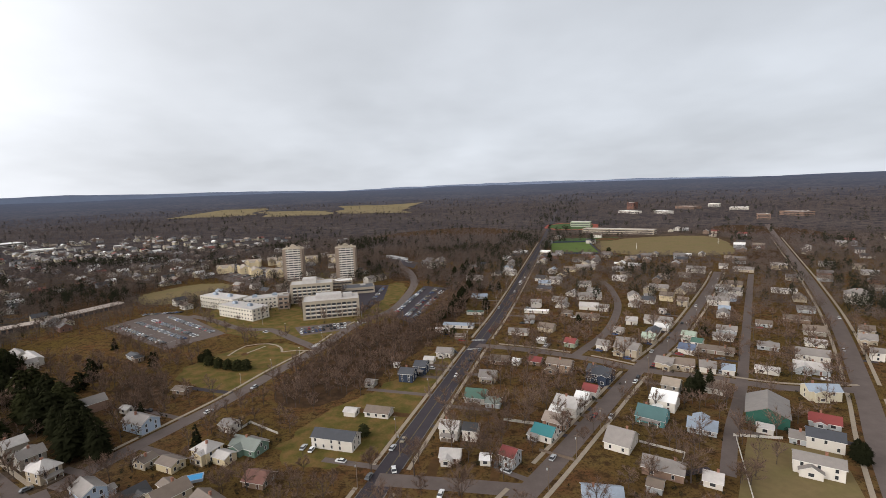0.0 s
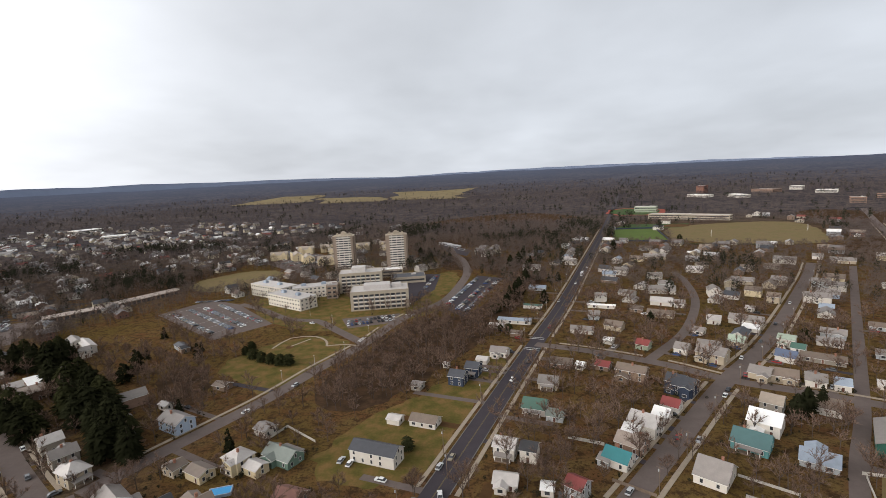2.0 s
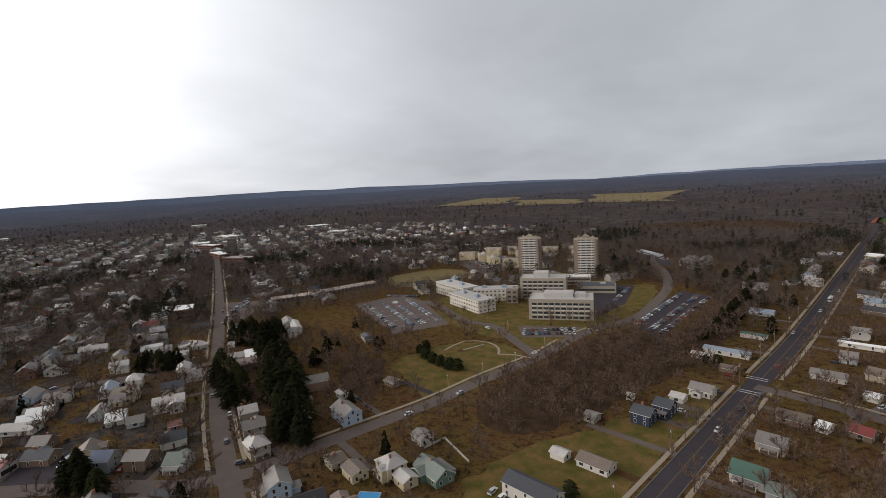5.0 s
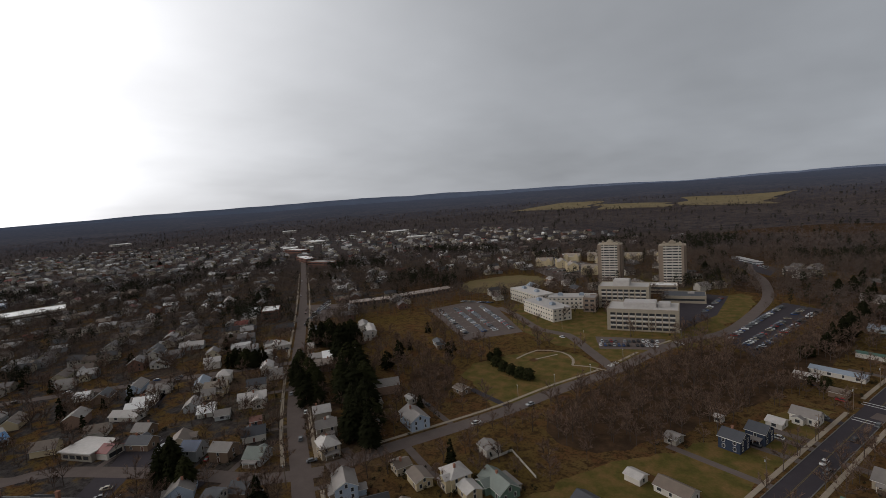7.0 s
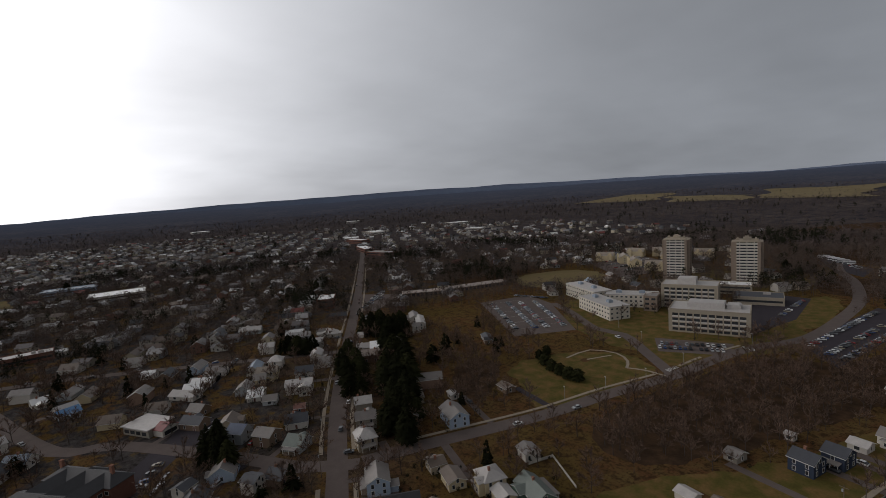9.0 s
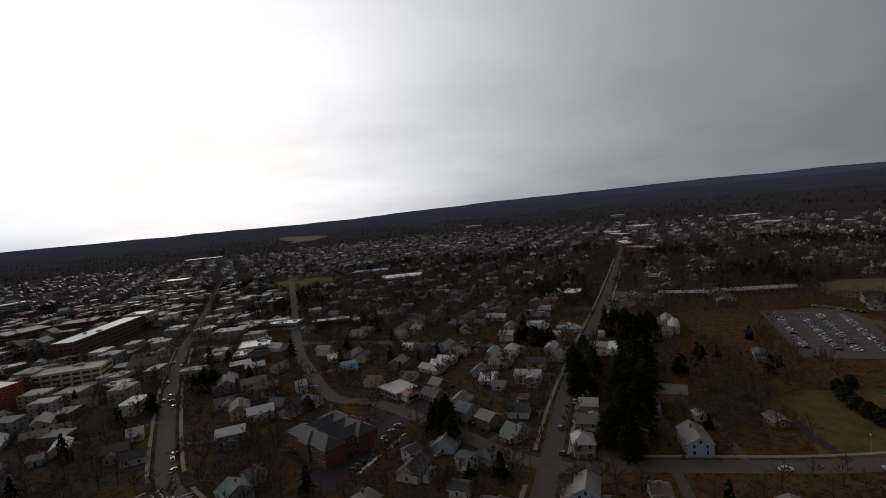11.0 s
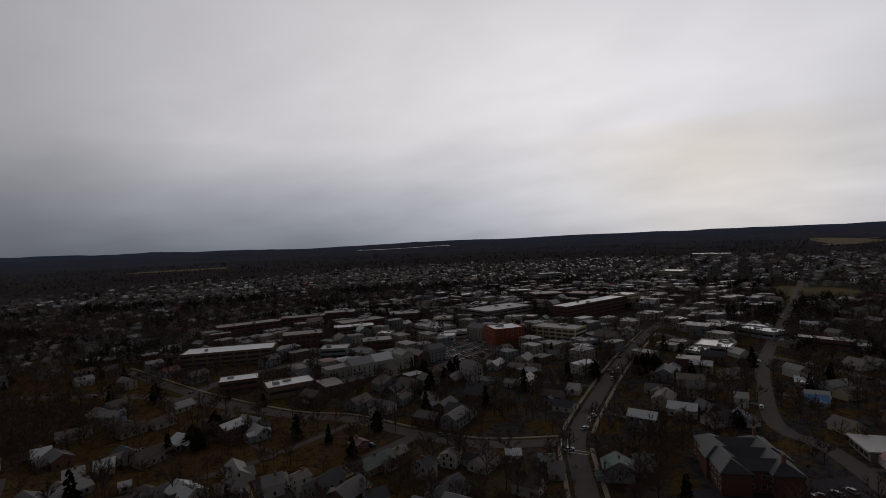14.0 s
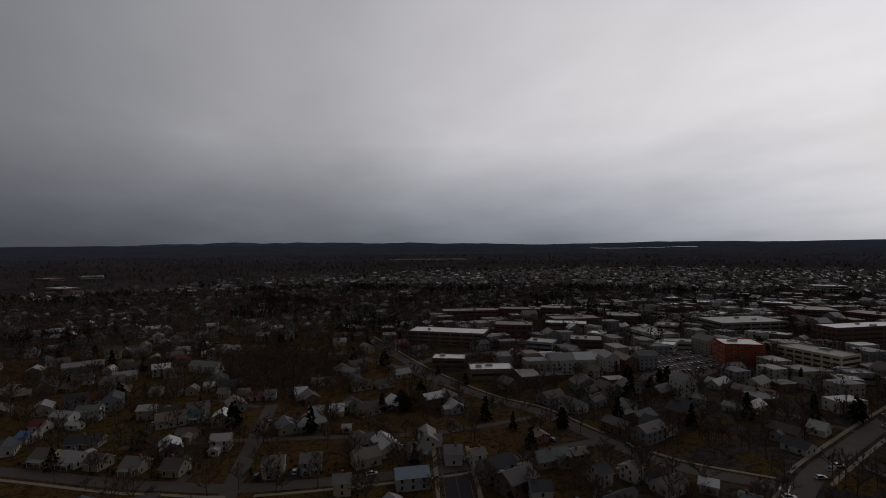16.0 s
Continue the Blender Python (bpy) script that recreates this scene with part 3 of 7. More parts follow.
def house(x, y, ang, L, w, st, wall, roof, kind="gable", detail=2):
    """A dwelling with its ridge along ang. detail: 2 all its windows as pieces, 1 a few, 0 walls and roof."""
    wm, rm, rise = house_meshes(L, w, st, wall, roof, kind)
    L, e = float(round(L)), EAVE[st]
    rng = random.Random(int(x * 7 + y * 13))
    if w <= 6:
        word = "small " + WALL_WORD.get(wall, wall) + " outbuilding with a " + ROOF_WORD.get(roof, roof) + " roof"
        h = root("shed", pose(x, y, 0, rz=ang), word, "shed")
    else:
        word = STOREY_WORD[st] + " " + WALL_WORD.get(wall, wall) + " house with a " + ROOF_WORD.get(roof, roof) + (" hipped roof" if kind == "hip" else " flat roof" if kind == "flat" else " gable roof")
        h = root("house", pose(x, y, 0, rz=ang), word, "house")
    put("wall", wm, h)
    cover = put("roof", rm, h)
    SITES.append((x, y, 0.55 * max(L, w) + 1.5))
    if detail == 0:
        return h
    if w > 6 and kind != "flat" and L > 7 and rng.random() < 0.62:
        w2 = float(max(4, min(8, round(L * rng.uniform(0.38, 0.55)))))
        st2 = st if st == 1 else rng.choice((1, st)) if st < 3 else 2
        if EAVE[st2] + 0.31 * w2 < e + rise - 0.2:
            side, ox = rng.choice((-1, 1)), rng.choice((-1, 1)) * (L / 2 - w2 / 2 - 0.4) * rng.uniform(0.4, 1.0)
            ln = w / 2 + rng.choice((2.0, 3.0, 4.0))
            wm2, rm2, _ = house_meshes(ln, w2, st2, wall, roof, "gable")
            m = pose(ox, side * round(ln) / 2, 0, rz=90)
            put("wing_wall", wm2, h, m)
            put("wing_roof", rm2, h, m)
            put("window", WINDOW_WIDE, h, m @ pose(side * round(ln) / 2, 0, 1.5, rz=-90 * side))
    levels = {1: [1.45], 1.5: [1.55], 2: [1.45, 3.8], 3: [1.5, 3.9, 6.2]}[st]
    n = max(1, int(L / (3.8 if detail == 2 else 5.5 if math.hypot(x + 20, y - 60) < 330 else 9.0)))
    for z in levels:
        for side in (-1, 1):
            for k in range(n):
                if z < 2 and side == -1 and k == n // 2 and w > 6:
                    continue
                if rng.random() < 0.18:
                    continue
                put("window", WINDOW_WIDE if st == 1 and k % 2 == 0 else WINDOW, h, pose(-L / 2 + L * (k + 0.5) / n, side * w / 2, z, rz=180 if side < 0 else 0))
    ends = levels + ([e + rise * 0.25] if st in (1.5, 2) and kind == "gable" and detail == 2 else [])
    for z in ends:
        for side in (-1, 1):
            for o in ((-w / 4, w / 4) if z < e - 0.5 and w > 6 and detail == 2 else (0.0,)):
                put("window", WINDOW, h, pose(side * L / 2, o, z, rz=-90 * side))
    if w > 6:
        n2 = n // 2
        put("door", DOOR, h, pose(-L / 2 + L * (n2 + 0.5) / n, -w / 2, 0.1, rz=180))
        if rng.random() < 0.55 and kind != "flat":
            put("chimney", CHIMNEY, cover, pose(rng.uniform(-0.3, 0.3) * L, rng.uniform(-0.12, 0.12) * w, e + rise * 0.85 + 0.3))
        if detail == 2 and st >= 1.5 and rng.random() < 0.6:
            wide = float(round(L * 0.7))
            f, r, p = porch_meshes(wide)
            m = pose(0, -w / 2, 0, rz=180)
            porch = put("porch", f, h, m)
            put("porch_roof", r, porch)
            for k in (-0.47, 0.0, 0.47):
                put("porch_post", p, porch, pose(k * wide, 2.0, 0))
    return h


MULLIONS = {}


def pier_mesh(wall):
    """The wall between two windows of a row."""
    if wall not in MULLIONS:
        q = Build()
        q.box(-0.8, 0.8, -0.02, 0.12, -0.85, 0.85)
        MULLIONS[wall] = q.mesh("pier", WALLS[wall])
    return MULLIONS[wall]


def block(x, y, ang, L, w, hgt, wall, roof, floors=0):
    """A flat-roofed town building: walls, parapet, roof, rows of windows, roof plant."""
    floors = floors or max(1, int(hgt / 3.6))
    word = WALL_WORD.get(wall, wall) + " flat-roofed town building with a " + ROOF_WORD.get(roof, roof) + " roof"
    h = root("building", pose(x, y, 0, rz=ang), word, "building")
    b = Build()
    b.box(-L / 2, L / 2, -w / 2, w / 2, 0, hgt - 0.5)
    put("wall", b.mesh("wall", WALLS[wall]), h)
    r = Build()
    r.box(-L / 2 + 0.4, L / 2 - 0.4, -w / 2 + 0.4, w / 2 - 0.4, hgt - 0.5, hgt - 0.2)
    put("roof", r.mesh("roof", ROOFS[roof]), h)
    q = Build()
    for a in ((-L / 2, L / 2, -w / 2 - 0.05, -w / 2 + 0.4), (-L / 2, L / 2, w / 2 - 0.4, w / 2 + 0.05)):
        q.box(a[0], a[1], a[2], a[3], hgt - 0.5, hgt + 0.3)
    for a in ((-L / 2 - 0.05, -L / 2 + 0.4), (L / 2 - 0.4, L / 2 + 0.05)):
        q.box(a[0], a[1], -w / 2 + 0.4, w / 2 - 0.4, hgt - 0.5, hgt + 0.3)
    put("parapet", q.mesh("parapet", WALLS[wall]), h)
    rng = random.Random(int(x * 3 + y))
    for _ in range(rng.randint(1, 2)):
        u = Build()
        sx, sy, sz = rng.uniform(1, 2.5), rng.uniform(1, 2), rng.uniform(0.8, 2)
        u.box(-sx, sx, -sy, sy, 0, sz)
        u.box(-sx * 0.7, sx * 0.7, -sy * 0.7, sy * 0.7, sz, sz + 0.2)
        put("roof_unit", u.mesh("roof_unit", ROOFS["ltgrey"]), h, pose(rng.uniform(-0.35, 0.35) * L, rng.uniform(-0.3, 0.3) * w, hgt - 0.2))
    if wall == "redpaint":
        for f in range(floors):
            for length, dep, turn in ((L, w, 0), (L, w, 180), (w, L, 90), (w, L, -90)):
                n = int(length / 4.5)
                for k in range(n):
                    put("window", WINDOW_WIDE, h, pose(0, 0, (f + 0.55) * (hgt - 0.6) / floors, rz=turn) @ pose(-length / 2 + length * (k + 0.5) / n, dep / 2, 0))
    for f in range(0 if wall == "redpaint" else floors):
        z = (f + 0.55) * (hgt - 0.6) / floors
        for length, dep, turn in ((L, w, 0), (L, w, 180), (w, L, 90), (w, L, -90)):
            n = max(2, int(length / 4.0))
            strip = Build()
            strip.box(-length / 2 + 1.2, length / 2 - 1.2, -0.03, 0.05, -0.8, 0.8)
            put("window_band", strip.mesh("window_band", GLASS), h, pose(0, 0, z, rz=turn) @ pose(0, dep / 2, 0))
            for k in range(1, min(n, 7) if (length == L and hgt > 10 and turn == 180 or hgt > 14) and math.hypot(x, y) < 620 else 1):
                put("pier", pier_mesh(wall), h, pose(0, 0, z, rz=turn) @ pose(-length / 2 + length * k / min(n, 7), dep / 2, 0))
    SITES.append((x, y, 0.5 * math.hypot(L, w)))
    return h


# ---- trees ----
def limb(b, p0, p1, r0, r1, n=4):
    d = (p1 - p0).normalized()
    s = d.orthogonal().normalized()
    t = d.cross(s)
    rings = []
    for p, r in ((p0, r0), (p1, r1)):
        rings.append([tuple(p + (s * math.cos(2 * math.pi * k / n) + t * math.sin(2 * math.pi * k / n)) * r) for k in range(n)])
    b.loft(rings, close=False)


def bare_tree_meshes(seed, height, spread, twigs, width, depth=2, sides=6):
    """A leafless tree: a trunk with its limbs, and a crown of thin twigs."""
    rng = random.Random(seed)
    b, c = Build(), Build()
    top = Vector((rng.uniform(-0.4, 0.4), rng.uniform(-0.4, 0.4), height * 0.36))
    limb(b, Vector((0, 0, -0.2)), top, height * 0.016, height * 0.010, sides)
    tips = []

    def grow(p, d, length, r, depth):
        q = p + d * length
        limb(b, p, q, r, r * 0.5, 4 if depth > 1 else 3)
        tips.append((p, q, d))
        if depth == 0:
            return
        for k in range(3 if depth > 1 else 2):
            nd = (d + Vector((rng.uniform(-1, 1), rng.uniform(-1, 1), rng.uniform(-0.35, 0.6))) * 0.75).normalized()
            grow(p + d * length * rng.uniform(0.55, 1.0), nd, length * rng.uniform(0.6, 0.8), r * 0.55, depth - 1)

    for k in range(5):
        a = 2 * math.pi * (k + rng.uniform(-0.3, 0.3)) / 5
        d = Vector((math.cos(a) * spread, math.sin(a) * spread, rng.uniform(0.7, 1.3))).normalized()
        grow(top - Vector((0, 0, rng.uniform(0, 0.12) * height)), d, height * rng.uniform(0.24, 0.32), height * 0.0075, depth)
    grow(top, Vector((0, 0, 1)), height * 0.3, height * 0.008, depth)
    for k in range(twigs):
        p, q, d = tips[rng.randrange(len(tips))] if k % 4 else tips[-1 - rng.randrange(len(tips) // 2)]
        o = p.lerp(q, rng.uniform(0.3, 1.0))
        nd = (d * 0.8 + Vector((rng.uniform(-1, 1), rng.uniform(-1, 1), rng.uniform(-0.4, 0.9)))).normalized()
        ln = height * rng.uniform(0.08, 0.18)
        s = nd.cross(Vector((rng.uniform(-1, 1), rng.uniform(-1, 1), rng.uniform(-1, 1)))).normalized() * width
        i = len(c.v)
        c.v += [tuple(o - s), tuple(o + s), tuple(o + nd * ln)]
        c.f.append((i, i + 1, i + 2))
        c.i.append(0)
    return b.mesh("trunk", BARK), c.mesh("crown", TWIG)


def conifer_meshes(seed, height, spread, mat, loose):
    """An evergreen: a straight trunk and tiers of drooping, ragged boughs."""
    rng = random.Random(seed)
    b, c = Build(), Build()
    limb(b, Vector((0, 0, -0.2)), Vector((0, 0, height * 0.97)), height * 0.018, 0.03, 6)
    tiers = int(height * 1.7)
    for j in range(tiers):
        f = j / tiers
        z = height * (0.10 + 0.9 * f)
        r = spread * ((1 - f ** 1.7) ** 0.75 * (0.7 + 0.3 * min(1, f * 4)) if loose else (1 - f) ** 0.85) * rng.uniform(0.65, 1.2) + 0.25
        for k in range(max(7, int(r * 7))):
            a = rng.uniform(0, 2 * math.pi)
            rr = r * rng.uniform(0.75, 1.15)
            d = Vector((math.cos(a), math.sin(a), 0))
            s = Vector((-d.y, d.x, 0)) * rng.uniform(0.25, 0.5) * (0.55 + 0.28 * rr)
            p0 = Vector((0, 0, z + 0.25)) + d * rr * 0.12
            mid = Vector((0, 0, z + rng.uniform(-0.1, 0.3) + (0.25 if loose else 0))) + d * rr * 0.6
            tip = Vector((0, 0, z - rr * rng.uniform(0.12, 0.4) * (0.4 if loose else 1))) + d * rr
            i = len(c.v)
            c.v += [tuple(p0), tuple(mid - s), tuple(mid + s), tuple(tip), tuple(mid + Vector((0, 0, -0.5)))]
            c.f += [(i, i + 1, i + 4), (i, i + 4, i + 2), (i, i + 2, i + 1), (i + 1, i + 3, i + 4), (i + 4, i + 3, i + 2), (i + 1, i + 2, i + 3)]
            c.i += [0] * 6
    return b.mesh("trunk", BARK), c.mesh("crown", mat)


BARE = [bare_tree_meshes(11 + k, (9, 11, 13, 15, 12, 16, 10)[k], (0.8, 1.0, 0.75, 0.9, 1.1, 0.7, 1.2)[k], 900, 0.042) for k in range(7)]
FIRS = [conifer_meshes(41, 14, 3.9, NEEDLES, False), conifer_meshes(42, 17, 4.9, NEEDLES, True), conifer_meshes(43, 12, 3.9, NEEDLES_LIGHT, True), conifer_meshes(44, 7, 3.4, NEEDLES_LIGHT, True)]
FIR_HEIGHT = (14, 17, 12, 7)
TREES = []


def tree(x, y, k=None, scale=1.0):
    rng = random.Random(int(x * 31 + y * 17))
    k = rng.randrange(len(BARE)) if k is None else k
    t = tagged(put("bare_tree", BARE[k][0], None, pose(x, y, 0, rz=rng.uniform(0, 360))), "leafless grey-brown tree standing in winter grass", "tree")
    t.scale = (scale * rng.uniform(0.85, 1.1),) * 2 + (scale * rng.uniform(0.85, 1.1),)
    put("crown", BARE[k][1], t)
    TREES.append((x, y, 3.0))


def conifer(x, y, height, k=None):
    rng = random.Random(int(x * 29 + y * 19))
    if k is None:
        k = min(range(4), key=lambda i: abs(FIR_HEIGHT[i] - height)) if height < 9 else rng.choice((0, 1, 1, 2))
    t = tagged(put("evergreen_tree", FIRS[k][0], None, pose(x, y, 0, rz=rng.uniform(0, 360))), "dark green evergreen tree with ragged drooping boughs", "tree")
    s = height / FIR_HEIGHT[k]
    t.scale = (s * rng.uniform(1.0, 1.25) * (1.2 if k else 1.0),) * 2 + (s,)
    put("crown", FIRS[k][1], t)
    TREES.append((x, y, 3.5))


# ---- cars ----
CAR_COLOURS = dict(white=(0.70, 0.70, 0.69), silver=(0.42, 0.43, 0.44), black=(0.02, 0.02, 0.022), grey=(0.12, 0.125, 0.13), red=(0.26, 0.03, 0.03), blue=(0.04, 0.07, 0.17), tan=(0.30, 0.26, 0.19))
CARS = {}


def car_meshes(colour):
    if colour in CARS:
        return CARS[colour]
    paint = material(colour + "_car_paint", CAR_COLOURS[colour], 0.25, 0.03, 1.0, per=0.1, gloss=0.5)
    b, g = Build(), Build()
    b.prism([(-0.86, 0.32), (0.86, 0.32), (0.90, 0.6), (0.86, 0.88), (-0.86, 0.88), (-0.90, 0.6)], -2.15, 2.2)
    b.loft([[(-2.2, -0.78, 0.45), (-2.2, 0.78, 0.45), (-2.2, 0.78, 0.8), (-2.2, -0.78, 0.8)][::-1], [(-2.15, -0.86, 0.32), (-2.15, 0.86, 0.32), (-2.15, 0.86, 0.88), (-2.15, -0.86, 0.88)][::-1]])
    b.box(-1.25, 0.45, -0.66, 0.66, 1.42, 1.47)
    g.v = [(-2.0, -0.8, 0.88), (1.15, -0.8, 0.88), (1.15, 0.8, 0.88), (-2.0, 0.8, 0.88), (-1.3, -0.68, 1.43), (0.5, -0.68, 1.43), (0.5, 0.68, 1.43), (-1.3, 0.68, 1.43)]
    g.f, g.i = [(0, 1, 5, 4), (1, 2, 6, 5), (2, 3, 7, 6), (3, 0, 4, 7), (4, 5, 6, 7)], [0] * 5
    CARS[colour] = (b.mesh("body", paint), g.mesh("cabin_glass", GLASS))
    return CARS[colour]


def wheel_mesh():
    b = Build()
    n = 10
    b.loft([[(math.cos(2 * math.pi * k / n) * 0.32, y, math.sin(2 * math.pi * k / n) * 0.32) for k in range(n)] for y in (0.11, -0.11)])
    return b.mesh("wheel", TYRE)


WHEEL = wheel_mesh()


def car(x, y, ang, colour, wheels=True, z=0.06, group=""):
    body, glass = car_meshes(colour)
    if wheels:
        c = root("car", pose(x, y, z, rz=ang), colour + " parked car on asphalt", "car", group)
        put("body", body, c)
    else:
        c = tagged(put("car", body, None, pose(x, y, z - 0.04, rz=ang)), colour + " parked car on asphalt", "car", group)
    put("cabin_glass", glass, c)
    if wheels:
        for a in (-1.35, 1.4):
            for s in (-0.82, 0.82):
                put("wheel", WHEEL, c, pose(a, s, 0.32))


def bus(x, y, ang):
    b, g = Build(), Build()
    b.box(-5.5, 5.5, -1.25, 1.25, 0.45, 1.5)
    b.box(-5.5, 5.5, -1.25, 1.25, 2.5, 3.05)
    b.box(-4.5, 4.5, -1.0, 1.0, 3.05, 3.2)
    g.box(-5.45, 5.45, -1.22, 1.22, 1.5, 2.5)
    c = root("bus", pose(x, y, 0.04, rz=ang), "white bus with dark windows on the main road", "bus")
    put("body", b.mesh("body", material("white_car_paint", CAR_COLOURS["white"], 0.25)), c)
    put("window_band", g.mesh("window_band", GLASS), c)
    for a in (-3.4, 3.4):
        for s in (-1.1, 1.1):
            put("wheel", WHEEL, c, pose(a, s, 0.42) @ Matrix.Scale(1.35, 4))


FAR_CARS, FAR_GLASS = Build(), Build()


def far_car(x, y, ang):
    """Adds a plain distant car to the joined ones."""
    c, s = math.cos(radians(ang)), math.sin(radians(ang))
    for build, boxes in ((FAR_CARS, ((-2.15, 2.2, -0.88, 0.88, 0.3, 0.9, 1.0), (-1.3, 0.5, -0.68, 0.68, 1.4, 1.46, 1.0))), (FAR_GLASS, ((-2.0, 1.1, -0.78, 0.78, 0.9, 1.4, 0.75),))):
        for x0, x1, y0, y1, z0, z1, k in boxes:
            o = len(build.v)
            build.box(x0, x1, y0, y1, z0, z1)
            build.v[o:] = [(x + c * (px * (k if pz == z1 else 1)) - s * (py * (k if pz == z1 else 1)), y + s * (px * (k if pz == z1 else 1)) + c * (py * (k if pz == z1 else 1)), pz + 0.06) for px, py, pz in build.v[o:]]


def car_row(x0, y0, x1, y1, n, ang, fill=0.9, seed=1, z=0.06, far=False):
    rng = random.Random(seed)
    for k in range(n):
        if rng.random() > fill:
            continue
        f = (k + 0.5) / n
        if far:
            far_car(x0 + (x1 - x0) * f, y0 + (y1 - y0) * f, ang)
            continue
        car(x0 + (x1 - x0) * f, y0 + (y1 - y0) * f, ang + rng.choice((0, 180)) + rng.uniform(-2, 2), rng.choice(("white", "silver", "silver", "black", "black", "black", "grey", "grey", "grey", "red", "blue", "tan")), False, z, "cars in a parking lot")


def drive(x0, y0, x1, y1):
    """A strip of asphalt or worn gravel from the street to the side of a house, at times with a car."""
    rng = random.Random(int(x0 * 5 + y1))
    ribbon("driveway", [(x0, y0), (x1, y1)], rng.uniform(2.8, 4.2), 0.0265, rng.choice((ASPHALT, ASPHALT_DARK, ASPHALT, LITTER)), step=6, label="narrow driveway between street and house", category="driveway")
    if rng.random() < 0.55:
        f = rng.uniform(0.6, 0.9)
        car(x0 + (x1 - x0) * f, y0 + (y1 - y0) * f, math.degrees(math.atan2(y1 - y0, x1 - x0)), rng.choice(("white", "silver", "black", "grey", "red", "blue")), False, 0.03)


# ---- poles and lamps ----
def pole_meshes():
    b, a, i = Build(), Build(), Build()
    limb(b, Vector((0, 0, -0.2)), Vector((0, 0, 10.5)), 0.16, 0.10, 8)
    a.box(-1.2, 1.2, -0.06, 0.06, 9.6, 9.74)
    i.box(0.2, 0.55, -0.17, 0.17, 8.2, 9.0)
    return b.mesh("post", WOODM), a.mesh("crossarm", WOODM), i.mesh("transformer", WALLS["grey"])


POLE = pole_meshes()


def utility_pole(x, y, ang):
    p = root("utility_pole", pose(x, y, 0, rz=ang), "weathered wooden utility pole with a crossarm", "utility pole", "poles along the road")
    for n, m in zip(("post", "crossarm", "transformer"), POLE):
        put(n, m, p)


def lamp_meshes():
    b, h = Build(), Build()
    limb(b, Vector((0, 0, 0)), Vector((0, 0, 6)), 0.09, 0.06, 6)
    h.box(-0.2, 0.7, -0.15, 0.15, 6.0, 6.15)
    return b.mesh("post", WALLS["grey"]), h.mesh("lamp_head", TRIM)


LAMP = lamp_meshes()


def street_lamp(x, y, ang):
    p = root("street_lamp", pose(x, y, 0, rz=ang), "slim grey lamp post beside a campus road", "street lamp", "campus lamps")
    put("post", LAMP[0], p)
    put("lamp_head", LAMP[1], p)


def fence(pts, height=1.6, mat=None, label="white board fence round a yard"):
    """Posts with boards between them."""
    f = root("fence", pose(pts[0][0], pts[0][1], 0), label, "fence")
    o = Vector((*pts[0], 0))
    for a, c in zip(pts, pts[1:]):
        a, c = Vector((*a, 0)) - o, Vector((*c, 0)) - o
        d = c - a
        turn = math.degrees(math.atan2(d.y, d.x))
        n = max(1, int(d.length / (2.4 if d.length < 60 else 7.0)))
        for k in range(n):
            b = Build()
            ln = d.length / n
            b.box(0.05, ln - 0.05, -0.03, 0.03, 0.1, height)
            b.box(0.05, ln - 0.05, -0.06, 0.06, height, height + 0.06)
            b.box(-0.06, 0.06, -0.07, 0.07, 0, height + 0.12)
            put("fence_panel", b.mesh("fence_panel", mat or FENCEM), f, pose(*(a + d * (k / n)), rz=turn))
    return f


def hedge(x, y, ang, L, w, h):
    rng = random.Random(int(x + y))
    b = Build()
    for k in range(int(L * w * 22)):
        p = Vector((rng.uniform(-L / 2, L / 2), rng.uniform(-w / 2, w / 2), rng.uniform(0.1, h)))
        d = Vector((rng.uniform(-1, 1), rng.uniform(-1, 1), rng.uniform(0, 1))).normalized() * 0.45
        s = d.orthogonal().normalized() * 0.22
        i = len(b.v)
        b.v += [tuple(p - s), tuple(p + s), tuple(p + d)]
        b.f.append((i, i + 1, i + 2))
        b.i.append(0)
    tagged(put("hedge", b.mesh("hedge", HEDGE), None, pose(x, y, 0, rz=ang)), "dark clipped evergreen hedge", "hedge")


